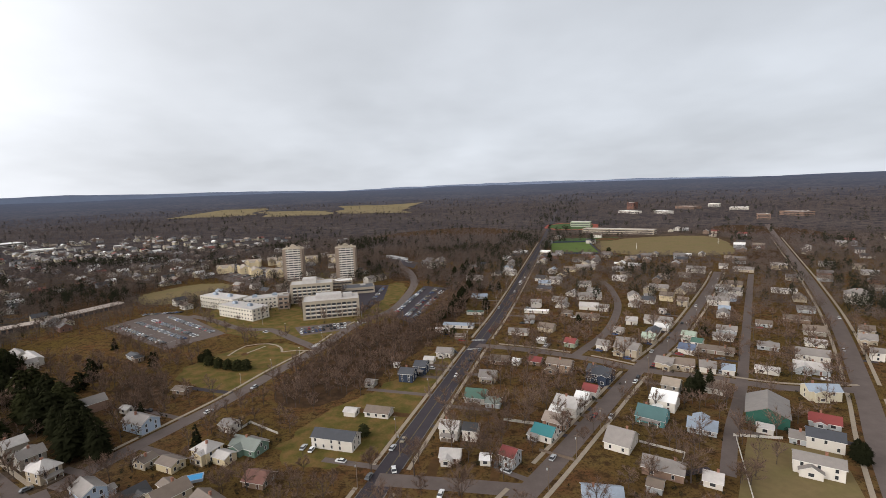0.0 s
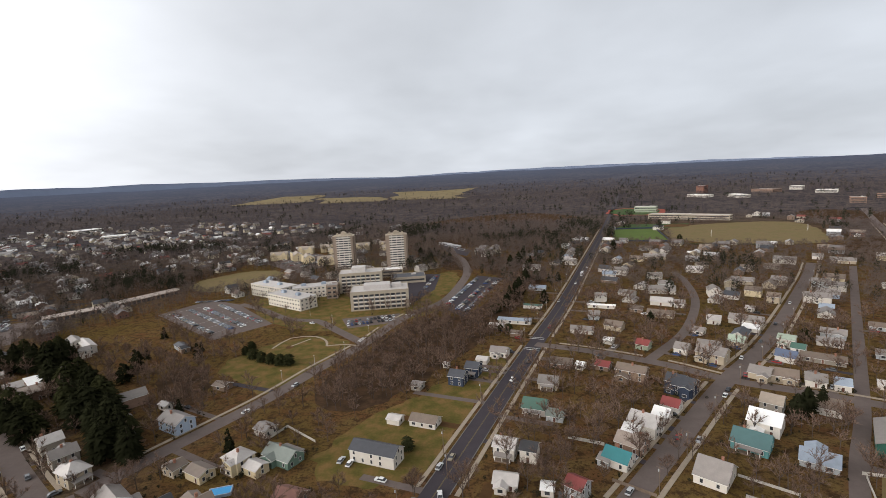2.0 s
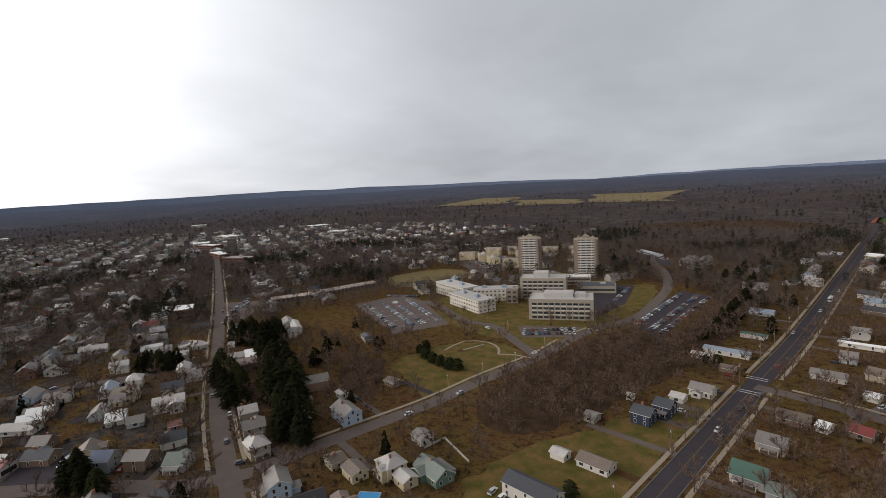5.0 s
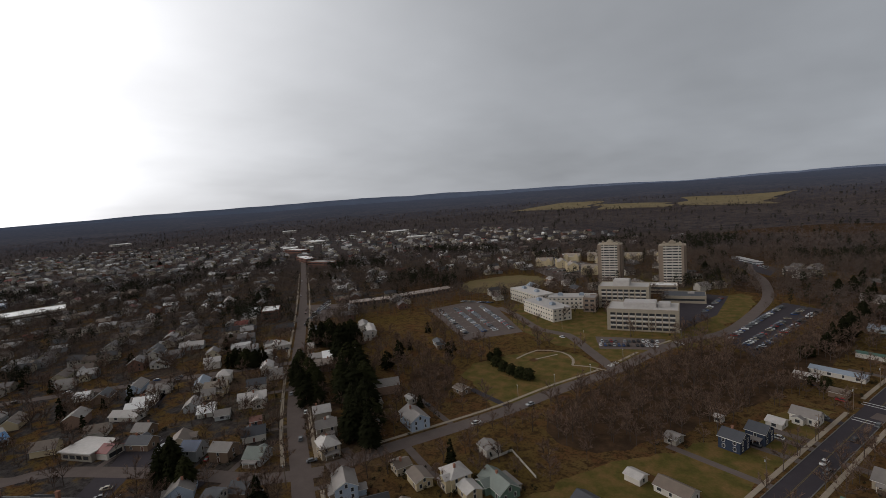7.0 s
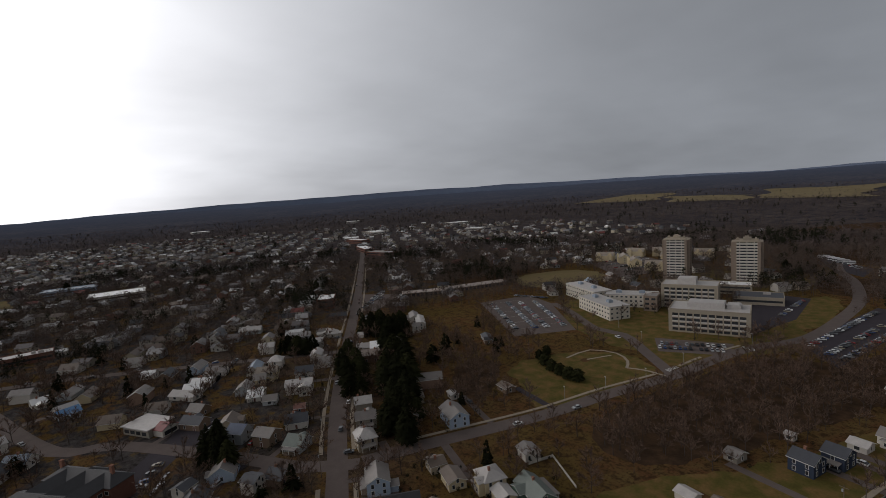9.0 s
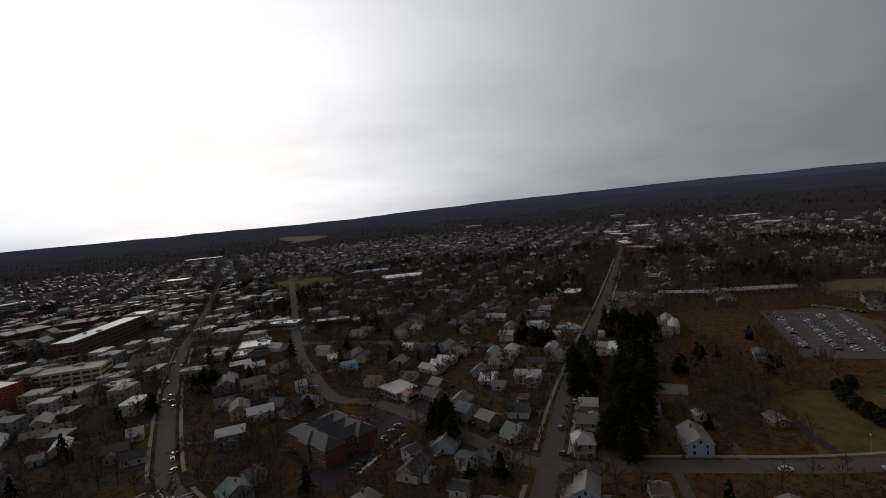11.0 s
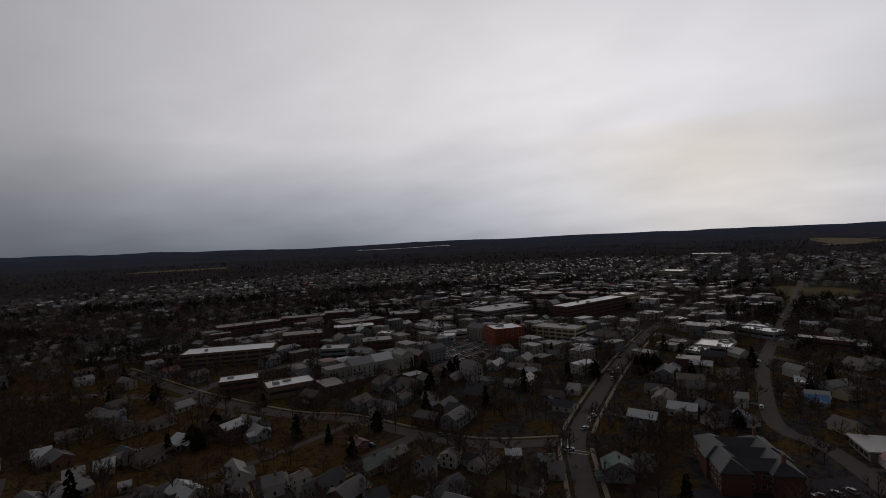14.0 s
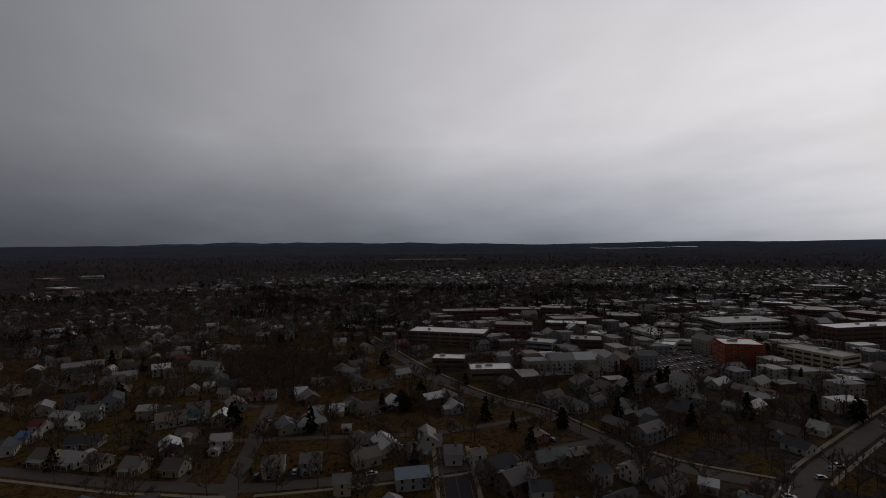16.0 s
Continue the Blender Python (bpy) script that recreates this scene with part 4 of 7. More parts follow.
# ---- campus ----
def tower(x, y, ang):
    """A fourteen-storey slab: brick flanks, white balcony bands in front and behind."""
    W, D, H, N = 25.0, 21.0, 40.0, 14
    t = root("apartment_tower", pose(x, y, 0, rz=ang), "fourteen-storey brown brick tower with white banded storeys", "tower block", "twin towers")
    b = Build()
    b.box(-W / 2 + 4, W / 2 - 4, -D / 2, D / 2, 0, H)
    b.box(-W / 2, -W / 2 + 4, -D / 2 + 2.5, D / 2 - 2.5, 0, H)
    b.box(W / 2 - 4, W / 2, -D / 2 + 2.5, D / 2 - 2.5, 0, H)
    put("wall", b.mesh("wall", WALLS["towerbrick"]), t)
    for s in (-1, 1):
        q = Build()
        q.box(-1.2, 1.2, -0.4, 0.4, 0, H + 0.6)
        for k in (-1, 1):
            put("pier", q.mesh("pier", WALLS["towerbrick"]), t, pose(k * (W / 2 - 3.2), s * (D / 2 + 0.2), 0))
    band, pane, post = Build(), Build(), Build()
    band.box(-W / 2 + 4.2, W / 2 - 4.2, -0.35, 0.35, -0.72, 0.72)
    pane.box(-W / 2 + 4.6, W / 2 - 4.6, -0.05, 0.10, -0.65, 0.65)
    post.box(-0.28, 0.28, -0.3, 0.3, -0.7, 0.7)
    bm, pm, um = band.mesh("balcony_band", WALLS["white"]), pane.mesh("window_row", GLASS), post.mesh("balcony_post", WALLS["white"])
    slot = Build()
    slot.box(-0.03, 0.08, -0.8, 0.8, -0.7, 0.7)
    sm = slot.mesh("window", GLASS)
    for f in range(N):
        z = 3.3 + f * (H - 4.6) / (N - 1)
        for s in (-1, 1):
            put("balcony_band", bm, t, pose(0, s * (D / 2 + 0.25), z))
            put("window_strip", pm, t, pose(0, s * (D / 2), z + 1.3, rz=0 if s > 0 else 180))
            for k in (-2.0, 0.0, 2.0) if s < 0 else ():
                put("balcony_post", um, t, pose(k * (W - 8.4) / 6, s * (D / 2 + 0.15), z + 1.35))
            put("window", sm, t, pose(s * W / 2, 0, z + 1.2, rz=0 if s > 0 else 180))
    r = Build()
    r.box(-W / 2 + 0.3, W / 2 - 0.3, -D / 2 + 2.8, D / 2 - 2.8, H, H + 0.4)
    r.box(-W / 2 + 3.8, W / 2 - 3.8, -D / 2 - 0.3, D / 2 + 0.3, H, H + 1.1)
    put("roof", r.mesh("roof", WALLS["concrete"]), t)
    for px, py, sx, sy, sz in ((0, 0, 3.2, 3, 2.6), (-7.5, 2, 1.4, 1.6, 1.2), (7, -2, 1.6, 1.4, 1.2)):
        u = Build()
        u.box(-sx, sx, -sy, sy, 0, sz)
        u.box(-sx * 0.6, sx * 0.4, -sy * 0.7, sy * 0.6, sz, sz + 1.2)
        put("roof_plant", u.mesh("roof_plant", WALLS["concrete"]), t, pose(px, py, H + 1.1))
    SITES.append((x, y, 20))


def office(x, y, ang, L, W, H, N, wall="concrete", bay=4.2, plant=(), name="office_building", label="tan concrete campus office block with rows of white-framed windows"):
    """Floors of bays between piers: dark glass over white panels."""
    t = root(name, pose(x, y, 0, rz=ang), label, "office building")
    b = Build()
    b.box(-L / 2, L / 2, -W / 2, W / 2, 0, H)
    put("wall", b.mesh("wall", WALLS[wall]), t)
    r = Build()
    r.box(-L / 2 + 0.5, L / 2 - 0.5, -W / 2 + 0.5, W / 2 - 0.5, H, H + 0.15)
    put("roof", r.mesh("roof", ROOFS["ltgrey"]), t)
    q = Build()
    for a in ((-L / 2 - 0.1, L / 2 + 0.1, -W / 2 - 0.1, -W / 2 + 0.5), (-L / 2 - 0.1, L / 2 + 0.1, W / 2 - 0.5, W / 2 + 0.1)):
        q.box(*a, H, H + 0.7)
    for a in ((-L / 2 - 0.1, -L / 2 + 0.5), (L / 2 - 0.5, L / 2 + 0.1)):
        q.box(*a, -W / 2 + 0.5, W / 2 - 0.5, H, H + 0.7)
    put("parapet", q.mesh("parapet", WALLS[wall]), t)
    pane, panel = Build(), Build()
    pane.box(-bay / 2 + 0.35, bay / 2 - 0.35, -0.05, 0.06, -0.2, 1.5)
    panel.box(-bay / 2 + 0.3, bay / 2 - 0.3, -0.05, 0.16, -1.3, -0.2)
    pm, wm = pane.mesh("pane", GLASS), panel.mesh("spandrel_panel", WALLS["white"])
    step = (H - 1.6) / N
    for f in range(N):
        z = 1.4 + f * step
        for length, dep, turn in ((L - 4, W, 0), (L - 4, W, 180)):
            n = int(length / bay)
            for k in range(n):
                m = pose(0, 0, z, rz=turn) @ pose(-length / 2 + (k + 0.5) * length / n, dep / 2, 0)
                put("pane", pm, t, m)
                if f:
                    put("spandrel_panel", wm, t, m)
    for px, py, sx, sy, sz in plant:
        u = Build()
        u.box(-sx / 2, sx / 2, -sy / 2, sy / 2, 0, sz)
        u.box(-sx / 2 + 0.6, sx / 2 - 0.6, -sy / 2 + 0.6, sy / 2 - 0.6, sz, sz + 0.3)
        put("roof_plant", u.mesh("roof_plant", ROOFS["ltgrey"]), t, pose(px, py, H + 0.1))
    SITES.append((x, y, 0.5 * math.hypot(L, W)))


def white_wing(x, y, ang, L, W, H, N):
    """A white rendered wing with small square windows."""
    t = root("campus_wing", pose(x, y, 0, rz=ang), "white rendered campus building with small square windows", "office building")
    b = Build()
    b.box(-L / 2, L / 2, -W / 2, W / 2, 0, H)
    put("wall", b.mesh("wall", WALLS["offwhite"]), t)
    r = Build()
    r.box(-L / 2 - 0.2, L / 2 + 0.2, -W / 2 - 0.2, W / 2 + 0.2, H, H + 0.4)
    put("roof", r.mesh("roof", ROOFS["ltgrey"]), t)
    for f in range(N):
        z = (f + 0.55) * H / N
        for length, dep, turn in ((L, W, 0), (L, W, 180), (W, L, 90), (W, L, -90)):
            n = int(length / 3.6)
            for k in range(n):
                put("window", WINDOW_WIDE, t, pose(0, 0, z, rz=turn) @ pose(-length / 2 + (k + 0.5) * length / n, dep / 2, 0))
    for px in (-0.25, 0.2):
        u = Build()
        u.box(-2.2, 2.2, -1.6, 1.6, 0, 1.8)
        u.box(-1.4, 1.4, -1.0, 1.0, 1.8, 2.3)
        put("roof_plant", u.mesh("roof_plant", ROOFS["bluegrey"]), t, pose(px * L, 0, H + 0.4))
    SITES.append((x, y, 0.5 * math.hypot(L, W)))


def long_shed(x, y, ang, L, W):
    t = root("storage_shed", pose(x, y, 0, rz=ang), "long low storage shed with a pale flat roof", "shed")
    b, r = Build(), Build()
    b.box(-L / 2, L / 2, -W / 2, W / 2, 0, 3.6)
    r.prism([(-W / 2 - 0.7, 3.6), (W / 2 + 0.7, 4.0), (W / 2 + 0.7, 4.3), (-W / 2 - 0.7, 3.9)], -L / 2 - 0.5, L / 2 + 0.5)
    put("wall", b.mesh("wall", WALLS["brown"]), t)
    put("roof", r.mesh("roof", ROOFS["ltbrown"]), t)
    d = Build()
    d.box(-1.5, 1.5, -0.05, 0.08, 0, 2.8)
    dm = d.mesh("shutter_door", GLASS)
    for k in range(int(L / 4.5)):
        put("shutter_door", dm, t, pose(-L / 2 + (k + 0.5) * 4.5, -W / 2, 0.1, rz=180))
    SITES.append((x, y, L / 2))


def townhouse(x, y, ang, L=22, W=13):
    h = house(x, y, ang, L, W, 3, "cream", "tan", "gable", 1)
    h["label"] = "cream three-storey townhouse row with a tan shingle roof"
    for k in (-0.3, 0.3):
        b = Build()
        b.prism([(-2.6, 0), (2.6, 0), (2.6, 8.6), (0, 11.2), (-2.6, 8.6)], 0, 1.4)
        put("front_gable", b.mesh("front_gable", WALLS["cream"]), h, pose(k * L, -W / 2, 0, rz=-90))
    return h


def metal_barn(x, y, ang, L, W):
    """A big metal barn: green walls below a low grey gable."""
    t = root("metal_barn", pose(x, y, 0, rz=ang), "large dark green metal barn with a grey gable roof", "barn")
    b, r = Build(), Build()
    b.prism([(-W / 2, 0), (W / 2, 0), (W / 2, 5.2), (0, 8.6), (-W / 2, 5.2)], -L / 2, L / 2)
    for s in (-1, 1):
        q = [(s * (W / 2 + 0.5), 5.05), (0, 8.62), (0, 8.9), (s * (W / 2 + 0.5), 5.33)]
        r.prism(q if s > 0 else q[::-1], -L / 2 - 0.5, L / 2 + 0.5)
    put("wall", b.mesh("wall", WALLS["barngreen"]), t)
    put("roof", r.mesh("roof", ROOFS["grey"]), t)
    d = Build()
    d.box(-2, 2, -0.05, 0.1, 0, 3.6)
    put("barn_door", d.mesh("barn_door", WALLS["barngreen"]), t, pose(-L / 2, 0, 0, rz=90))
    SITES.append((x, y, L * 0.6))


def pool(x, y, ang):
    t = root("swimming_pool", pose(x, y, 0, rz=ang), "small blue garden pool with a pale rim", "pool")
    b, r = Build(), Build()
    b.box(-3.6, 3.6, -2.1, 2.1, 0.0, 0.9)
    for a in ((-3.9, 3.9, -2.4, -2.1), (-3.9, 3.9, 2.1, 2.4), (-3.9, -3.6, -2.1, 2.1), (3.6, 3.9, -2.1, 2.1)):
        r.box(*a, 0, 1.1)
    put("water", b.mesh("water", POOL), t)
    put("rim", r.mesh("rim", WALLS["bluewall"]), t)


# ---- open areas and woods ----
OPEN = []


def area(name, pts, z, mat, label, category, rounded=1):
    OPEN.append(pts)
    return patch(name, pts, z, mat, label, category, rounded)


area("lawn", [(-171, 286), (-152, 331), (-120, 345), (-92, 325), (-113, 264), (-120, 248), (-135, 262)], 0.022, LAWN, "mown green campus lawn with worn patches", "lawn")
area("lawn", [(-80, 480), (-55, 432), (-42, 470), (-40, 540), (-60, 560)], 0.022, LAWN, "green lawn inside the campus loop", "lawn")
area("lawn", [(-118, 352), (-88, 334), (-76, 362), (-78, 370)], 0.024, LAWN, "green verge before the campus offices", "lawn")
area("lawn", [(-345, 520), (-310, 592), (-257, 588), (-238, 530), (-285, 470)], 0.022, DRYLAWN, "dry yellow-green field behind the parking lot", "field")
area("car_park", [(-288, 402), (-199, 336), (-172, 372), (-232, 432), (-268, 450)], 0.028, ASPHALT, "grey asphalt parking lot with marked bays", "parking lot", 0)
area("car_park", [(-121, 382), (-109, 358), (-75, 371), (-78, 394)], 0.028, ASPHALT, "small asphalt lot before the offices", "parking lot", 0)
area("car_park", [(-50, 414), (-27, 380), (4, 512), (-22, 528), (-36, 470)], 0.028, ASPHALT_DARK, "dark asphalt lot along the loop road", "parking lot", 0)
area("car_park", [(-303, 636), (-233, 566), (-215, 600), (-228, 682), (-282, 728)], 0.028, ASPHALT, "asphalt lot before cream townhouses", "parking lot", 0)
area("car_park", [(-90, 770), (-36, 700), (-40, 650), (-70, 690)], 0.028, ASPHALT_DARK, "dark asphalt lot by the woods", "parking lot", 0)
area("car_park", [(-92, 430), (-74, 420), (-60, 470), (-62, 540), (-95, 545), (-100, 480)], 0.026, ASPHALT_DARK, "dark service yard beside the offices", "parking lot", 0)
area("car_park", [(-170, 85), (-203, 109), (-220, 128), (-232, 119), (-183, 72)], 0.027, ASPHALT_DARK, "school parking lot", "parking lot", 0)
area("car_park", [(-251, -112), (-267, -92), (-342, -114), (-362, -164), (-330, -172)], 0.027, ASPHALT, "town parking lot", "parking lot", 0)
area("car_park", [(-380, 318), (-352, 332), (-392, 392), (-430, 370)], 0.027, ASPHALT, "asphalt lot behind the sheds", "parking lot", 0)
area("sports_field", [(164, 735), (232, 715), (256, 860), (190, 866)], 0.03, TURF, "bright green fenced turf pitch", "sports pitch", 0)
area("sports_field", [(200, 885), (300, 862), (330, 912), (232, 932)], 0.032, TURFDARK, "dark green ball field", "sports pitch", 0)
area("sports_field", [(236, 694), (392, 655), (424, 700), (480, 826), (476, 905), (345, 900), (262, 856)], 0.026, DRYLAWN, "wide tan winter playing field", "field")
area("ball_diamond", [(272, 876), (312, 866), (330, 902), (292, 914)], 0.036, LITTER, "brown bare-earth ball diamond", "sports pitch")
area("sports_field", [(240, 1120), (330, 1085), (385, 1230), (290, 1275)], 0.034, TURFDARK, "dark green track infield", "sports pitch")
area("running_track", [(228, 1112), (338, 1070), (398, 1235), (284, 1290)], 0.030, TRACKRED, "red running track", "track")
OPEN.append([(-318, 330), (-262, 318), (-240, 350), (-285, 390), (-312, 368)])
NO_HOUSES = [[(-330, 330), (-300, 290), (-215, 265), (-128, 250), (-95, 330), (-90, 450), (-300, 460)]]
OPEN.append([(-198, 330), (-165, 330), (-160, 372), (-198, 372)])
OPEN.append([(-172, 378), (-120, 352), (-100, 390), (-140, 445)])


FIELDS = []


def draped(name, quad, lift, mat, label, category, n=26):
    """A four-cornered field that follows the rising ground."""
    FIELDS.append(quad)
    p = [Vector(q) for q in quad]
    v = []
    for i in range(n + 1):
        for j in range(n + 1):
            q = p[0].lerp(p[1], i / n).lerp(p[3].lerp(p[2], i / n), j / n)
            q = q + Vector((noise.noise((q.x * 0.0045, q.y * 0.0045, 1.0)), noise.noise((q.x * 0.0045, q.y * 0.0045, 5.0)))) * 95.0
            v.append((q.x, q.y, ground_height(q.x, q.y) + lift))
    f = [(i * (n + 1) + j, (i + 1) * (n + 1) + j, (i + 1) * (n + 1) + j + 1, i * (n + 1) + j + 1) for i in range(n) for j in range(n)]
    return tagged(put(name, mesh_of(name, v, f, [mat])), label, category, kind="structure")


draped("field", [(-1243, 2232), (-912, 2398), (-1047, 2818), (-1247, 2835)], 1.8, FARFIELD, "pale winter farm field", "field")
draped("field", [(-797, 2172), (-458, 2085), (-579, 2559), (-916, 2627)], 1.8, FARFIELD, "pale winter farm field", "field")
draped("field", [(-476, 2225), (-178, 2101), (-139, 2898), (-576, 2839)], 1.8, FARFIELD, "pale winter farm field", "field")
draped("field", [(-2540, 40), (-2600, -70), (-3050, -110), (-3100, 170)], 1.8, FARFIELD, "pale winter farm field", "field")
draped("field", [(-738, -2437), (-1100, -2350), (-1160, -2470), (-780, -2560)], 1.8, FARFIELD, "pale winter farm field", "field")


def lake(yaw0, yaw1, r0, r1):
    v, n = [], 30
    for k in range(n + 1):
        t = radians(yaw0 + (yaw1 - yaw0) * k / n)
        for r in (r0, r1):
            x, y = -60 - math.sin(t) * r, 70 + math.cos(t) * r
            v.append((x, y, ground_height(x, y) + 5.0))
    tagged(put("water", mesh_of("water", v, [(2 * k, 2 * k + 1, 2 * k + 3, 2 * k + 2) for k in range(n)], [WATER])), "pale distant lake below the hills", "lake", kind="structure")


lake(131, 142, 3590, 3635)
area("field", [(-900, -20), (-760, 30), (-740, 110), (-905, 100)], 0.024, LAWN, "green playing field", "field")
area("lawn", [(-78, 186), (-34, 176), (-14, 236), (12, 318), (-6, 318), (-30, 262), (-62, 228)], 0.018, LAWN, "yellow-green house lawns beside the main road", "lawn")
patch("lawn", [(-235, 455), (-150, 470), (-60, 470), (-40, 410), (-70, 372), (-120, 345), (-175, 372), (-205, 408)], 0.012, LAWN, "campus lawn round the office blocks", "lawn", 1)
patch("lawn", [(-175, 560), (-80, 540), (-60, 640), (-200, 640)], 0.012, LAWN, "lawn at the foot of the towers", "lawn", 1)
patch("lawn", [(96, 152), (124, 192), (150, 176), (128, 132)], 0.016, DRYLAWN, "pale mown yard inside a white fence", "lawn", 0)
WOODS = [
    [(-88, 236), (-62, 232), (-30, 290), (8, 372), (22, 440), (2, 470), (-22, 382), (-62, 384), (-80, 320), (-98, 268)],
    [(-120, 640), (-30, 760), (60, 620), (150, 860), (200, 1100), (60, 1300), (-200, 1100)],
    [(-190, 262), (-160, 238), (-146, 246), (-172, 288), (-196, 292)],
    [(24, 440), (60, 560), (10, 640), (-20, 560), (6, 500)],
    [(-70, 560), (-10, 560), (30, 640), (-60, 650)],
    [(-20, -160), (-60, -180), (-90, -240), (-40, -300), (20, -280)],
    [(330, 540), (420, 680), (520, 700), (420, 540)],
    [(560, 700), (720, 900), (640, 1100), (520, 980)],
    [(-400, 440), (-330, 500), (-350, 620), (-480, 560)],
    [(-250, 60), (-195, 30), (-150, 55), (-205, 68)],
]
WOODFLOOR = material("dark_leaf_litter", (0.052, 0.034, 0.022), 0.95, 0.5, 0.15, per=0, second=(0.074, 0.044, 0.026), gloss=0.0)
for k, poly in enumerate(WOODS):
    patch("woodland_floor", poly, 0.008 + 0.0004 * k, WOODFLOOR, "dark brown leaf litter under bare trees", "ground", 2)
ribbon("path", [(-147, 318), (-143, 338), (-127, 341), (-116, 332), (-112, 322)], 1.6, 0.17, CONCRETE, label="pale curved concrete path on the lawn", category="path")
ribbon("path", [(-112, 322), (-102, 324), (-91, 322)], 1.6, 0.172, CONCRETE, label="pale concrete path on the lawn", category="path")
ribbon("path", [(-136, 322), (-128, 336)], 1.4, 0.175, CONCRETE, label="pale concrete path to a monument", category="path")
patch("planting_bed", [(-139, 319), (-134, 319), (-134, 324), (-139, 324)], 0.05, LITTER, "dark mulched bed", "planting bed", 2)
for k in range(6):
    ribbon("road_marking", [(-280 + 14 * k, 401 - 11 * k), (-262 + 14 * k, 428 - 9 * k)], 0.14, 0.04, PAINT_WHITE, label="white bay line", category="road marking")

# ---- campus buildings ----
CA = 12
tower(-180, 586, CA)
tower(-116, 580, CA)
office(-99, 419, CA, 47, 26, 15, 4, plant=((-2, 2, 22, 13, 3.2), (14, 3, 8, 10, 2.2)))
office(-131, 478, CA, 40, 22, 18, 5, plant=((-2, 0, 13, 12, 4.5),))
block(-116, 540, CA, 26, 16, 8, "concrete", "whiteroof")
block(-92, 512, CA, 34, 22, 6, "concrete", "charcoal")
white_wing(-178, 424, -32, 46, 17, 10, 3)
white_wing(-212, 462, -30, 48, 17, 11, 3)
white_wing(-170, 458, 20, 40, 16, 10, 3)
block(-151, 452, CA, 10, 14, 12, "towerbrick", "grey")
for x, y, a in ((-300, 668, 15), (-272, 662, -60), (-248, 640, -60), (-216, 622, 12), (-280, 715, 10), (-252, 730, 20), (-225, 690, 10), (-200, 732, 12), (-165, 742, 12), (-150, 700, 15)):
    townhouse(x, y, a)
long_shed(-366, 402, 50, 42, 11)
long_shed(-338, 456, 65, 62, 12)
metal_barn(142, 207, 57, 21, 16)
pool(-99, 175, 20)
SITES.append((-99, 175, 9))
block(356, 985, -36, 140, 22, 9, "concrete", "ltgrey", 2)
block(330, 1160, -24, 45, 26, 12, "sage", "ltgrey", 2)
OPEN.append([(270, 1060), (420, 900), (470, 960), (330, 1130)])
school = root("school_building", pose(-208, 86, 0, rz=30), "large dark red brick school with hipped slate roofs", "school")
for px, py, L, w, rz in ((0, 8, 32, 9.5, 0), (0, -8, 32, 9.5, 0), (-9, 0, 25, 9.0, 90), (9, 0, 25, 8.0, 90), (0, 0, 28, 8.5, 90)):
    wm, rm, _ = house_meshes(L, w, 3, "redbrick", "black", "hip")
    put("wall", wm, school, pose(px, py, 0, rz=rz))
    put("roof", rm, school, pose(px, py, 0.015 * px, rz=rz))
    for z in (2.2, 5.6):
        for k in range(int(L / 4)):
            for t in (-1, 1):
                put("window", WINDOW_WIDE, school, pose(px, py, 0, rz=rz) @ pose(-L / 2 + (k + 0.5) * 4, t * w / 2, z, rz=0 if t > 0 else 180))
for px in (-12, 12):
    put("chimney", CHIMNEY, school, pose(px, 8, 11.5) @ Matrix.Scale(1.5, 4))
SITES.append((-208, 86, 24))



def diner(x, y, ang):
    """A low flat-roofed hall with a red and white gabled front at one end."""
    t = root("roadside_diner", pose(x, y, 0, rz=ang), "low grey flat-roofed diner with a red and white gabled end", "restaurant")
    b, r, e, f, q = Build(), Build(), Build(), Build(), Build()
    b.box(-11, 6, -6.5, 6.5, 0, 3.6)
    r.box(-11.8, 6.2, -7.3, 7.3, 3.6, 4.15)
    e.prism([(-4.2, 0), (4.2, 0), (4.2, 3.2), (0, 5.2), (-4.2, 3.2)], 6, 12)
    for k in (-1, 1):
        f.prism([(k * 4.7, 3.05), (0, 5.3), (0, 5.5), (k * 4.7, 3.25)][::k], 6, 12.5)
    q.box(12, 12.12, -3.2, 3.2, 0.5, 2.4)
    put("wall", b.mesh("wall", WALLS["taupe"]), t)
    put("roof", r.mesh("roof", ROOFS["ltgrey"]), t)
    put("gabled_end", e.mesh("gabled_end", WALLS["white"]), t)
    put("gable_roof", f.mesh("gable_roof", ROOFS["red"]), t, label="bright red metal roof")
    put("shop_window", q.mesh("shop_window", GLASS), t)
    for k in range(4):
        w = Build()
        w.box(-1.4, 1.4, -0.05, 0.06, 0.9, 2.5)
        put("shop_window", w.mesh("shop_window", GLASS), t, pose(-8.5 + 3.8 * k, -6.5, 0, rz=180))
    SITES.append((x, y, 13))


diner(-254, 124, 24)
area("car_park", [(-259, 138), (-235, 152), (-212, 136), (-231, 121), (-242, 130)], 0.0275, ASPHALT_DARK, "dark asphalt lot beside a diner", "parking lot", 0)
for k in range(8):
    ribbon("road_marking", [(-253 + 2.6 * k, 140 + 1.4 * k), (-250.5 + 2.6 * k, 136 + 1.4 * k)], 0.16, 0.0325, PAINT_WHITE, label="white bay line", category="road marking")
SNOW = material("old_snow", (0.74, 0.75, 0.78), 0.8, 0.15, 0.8, per=0)


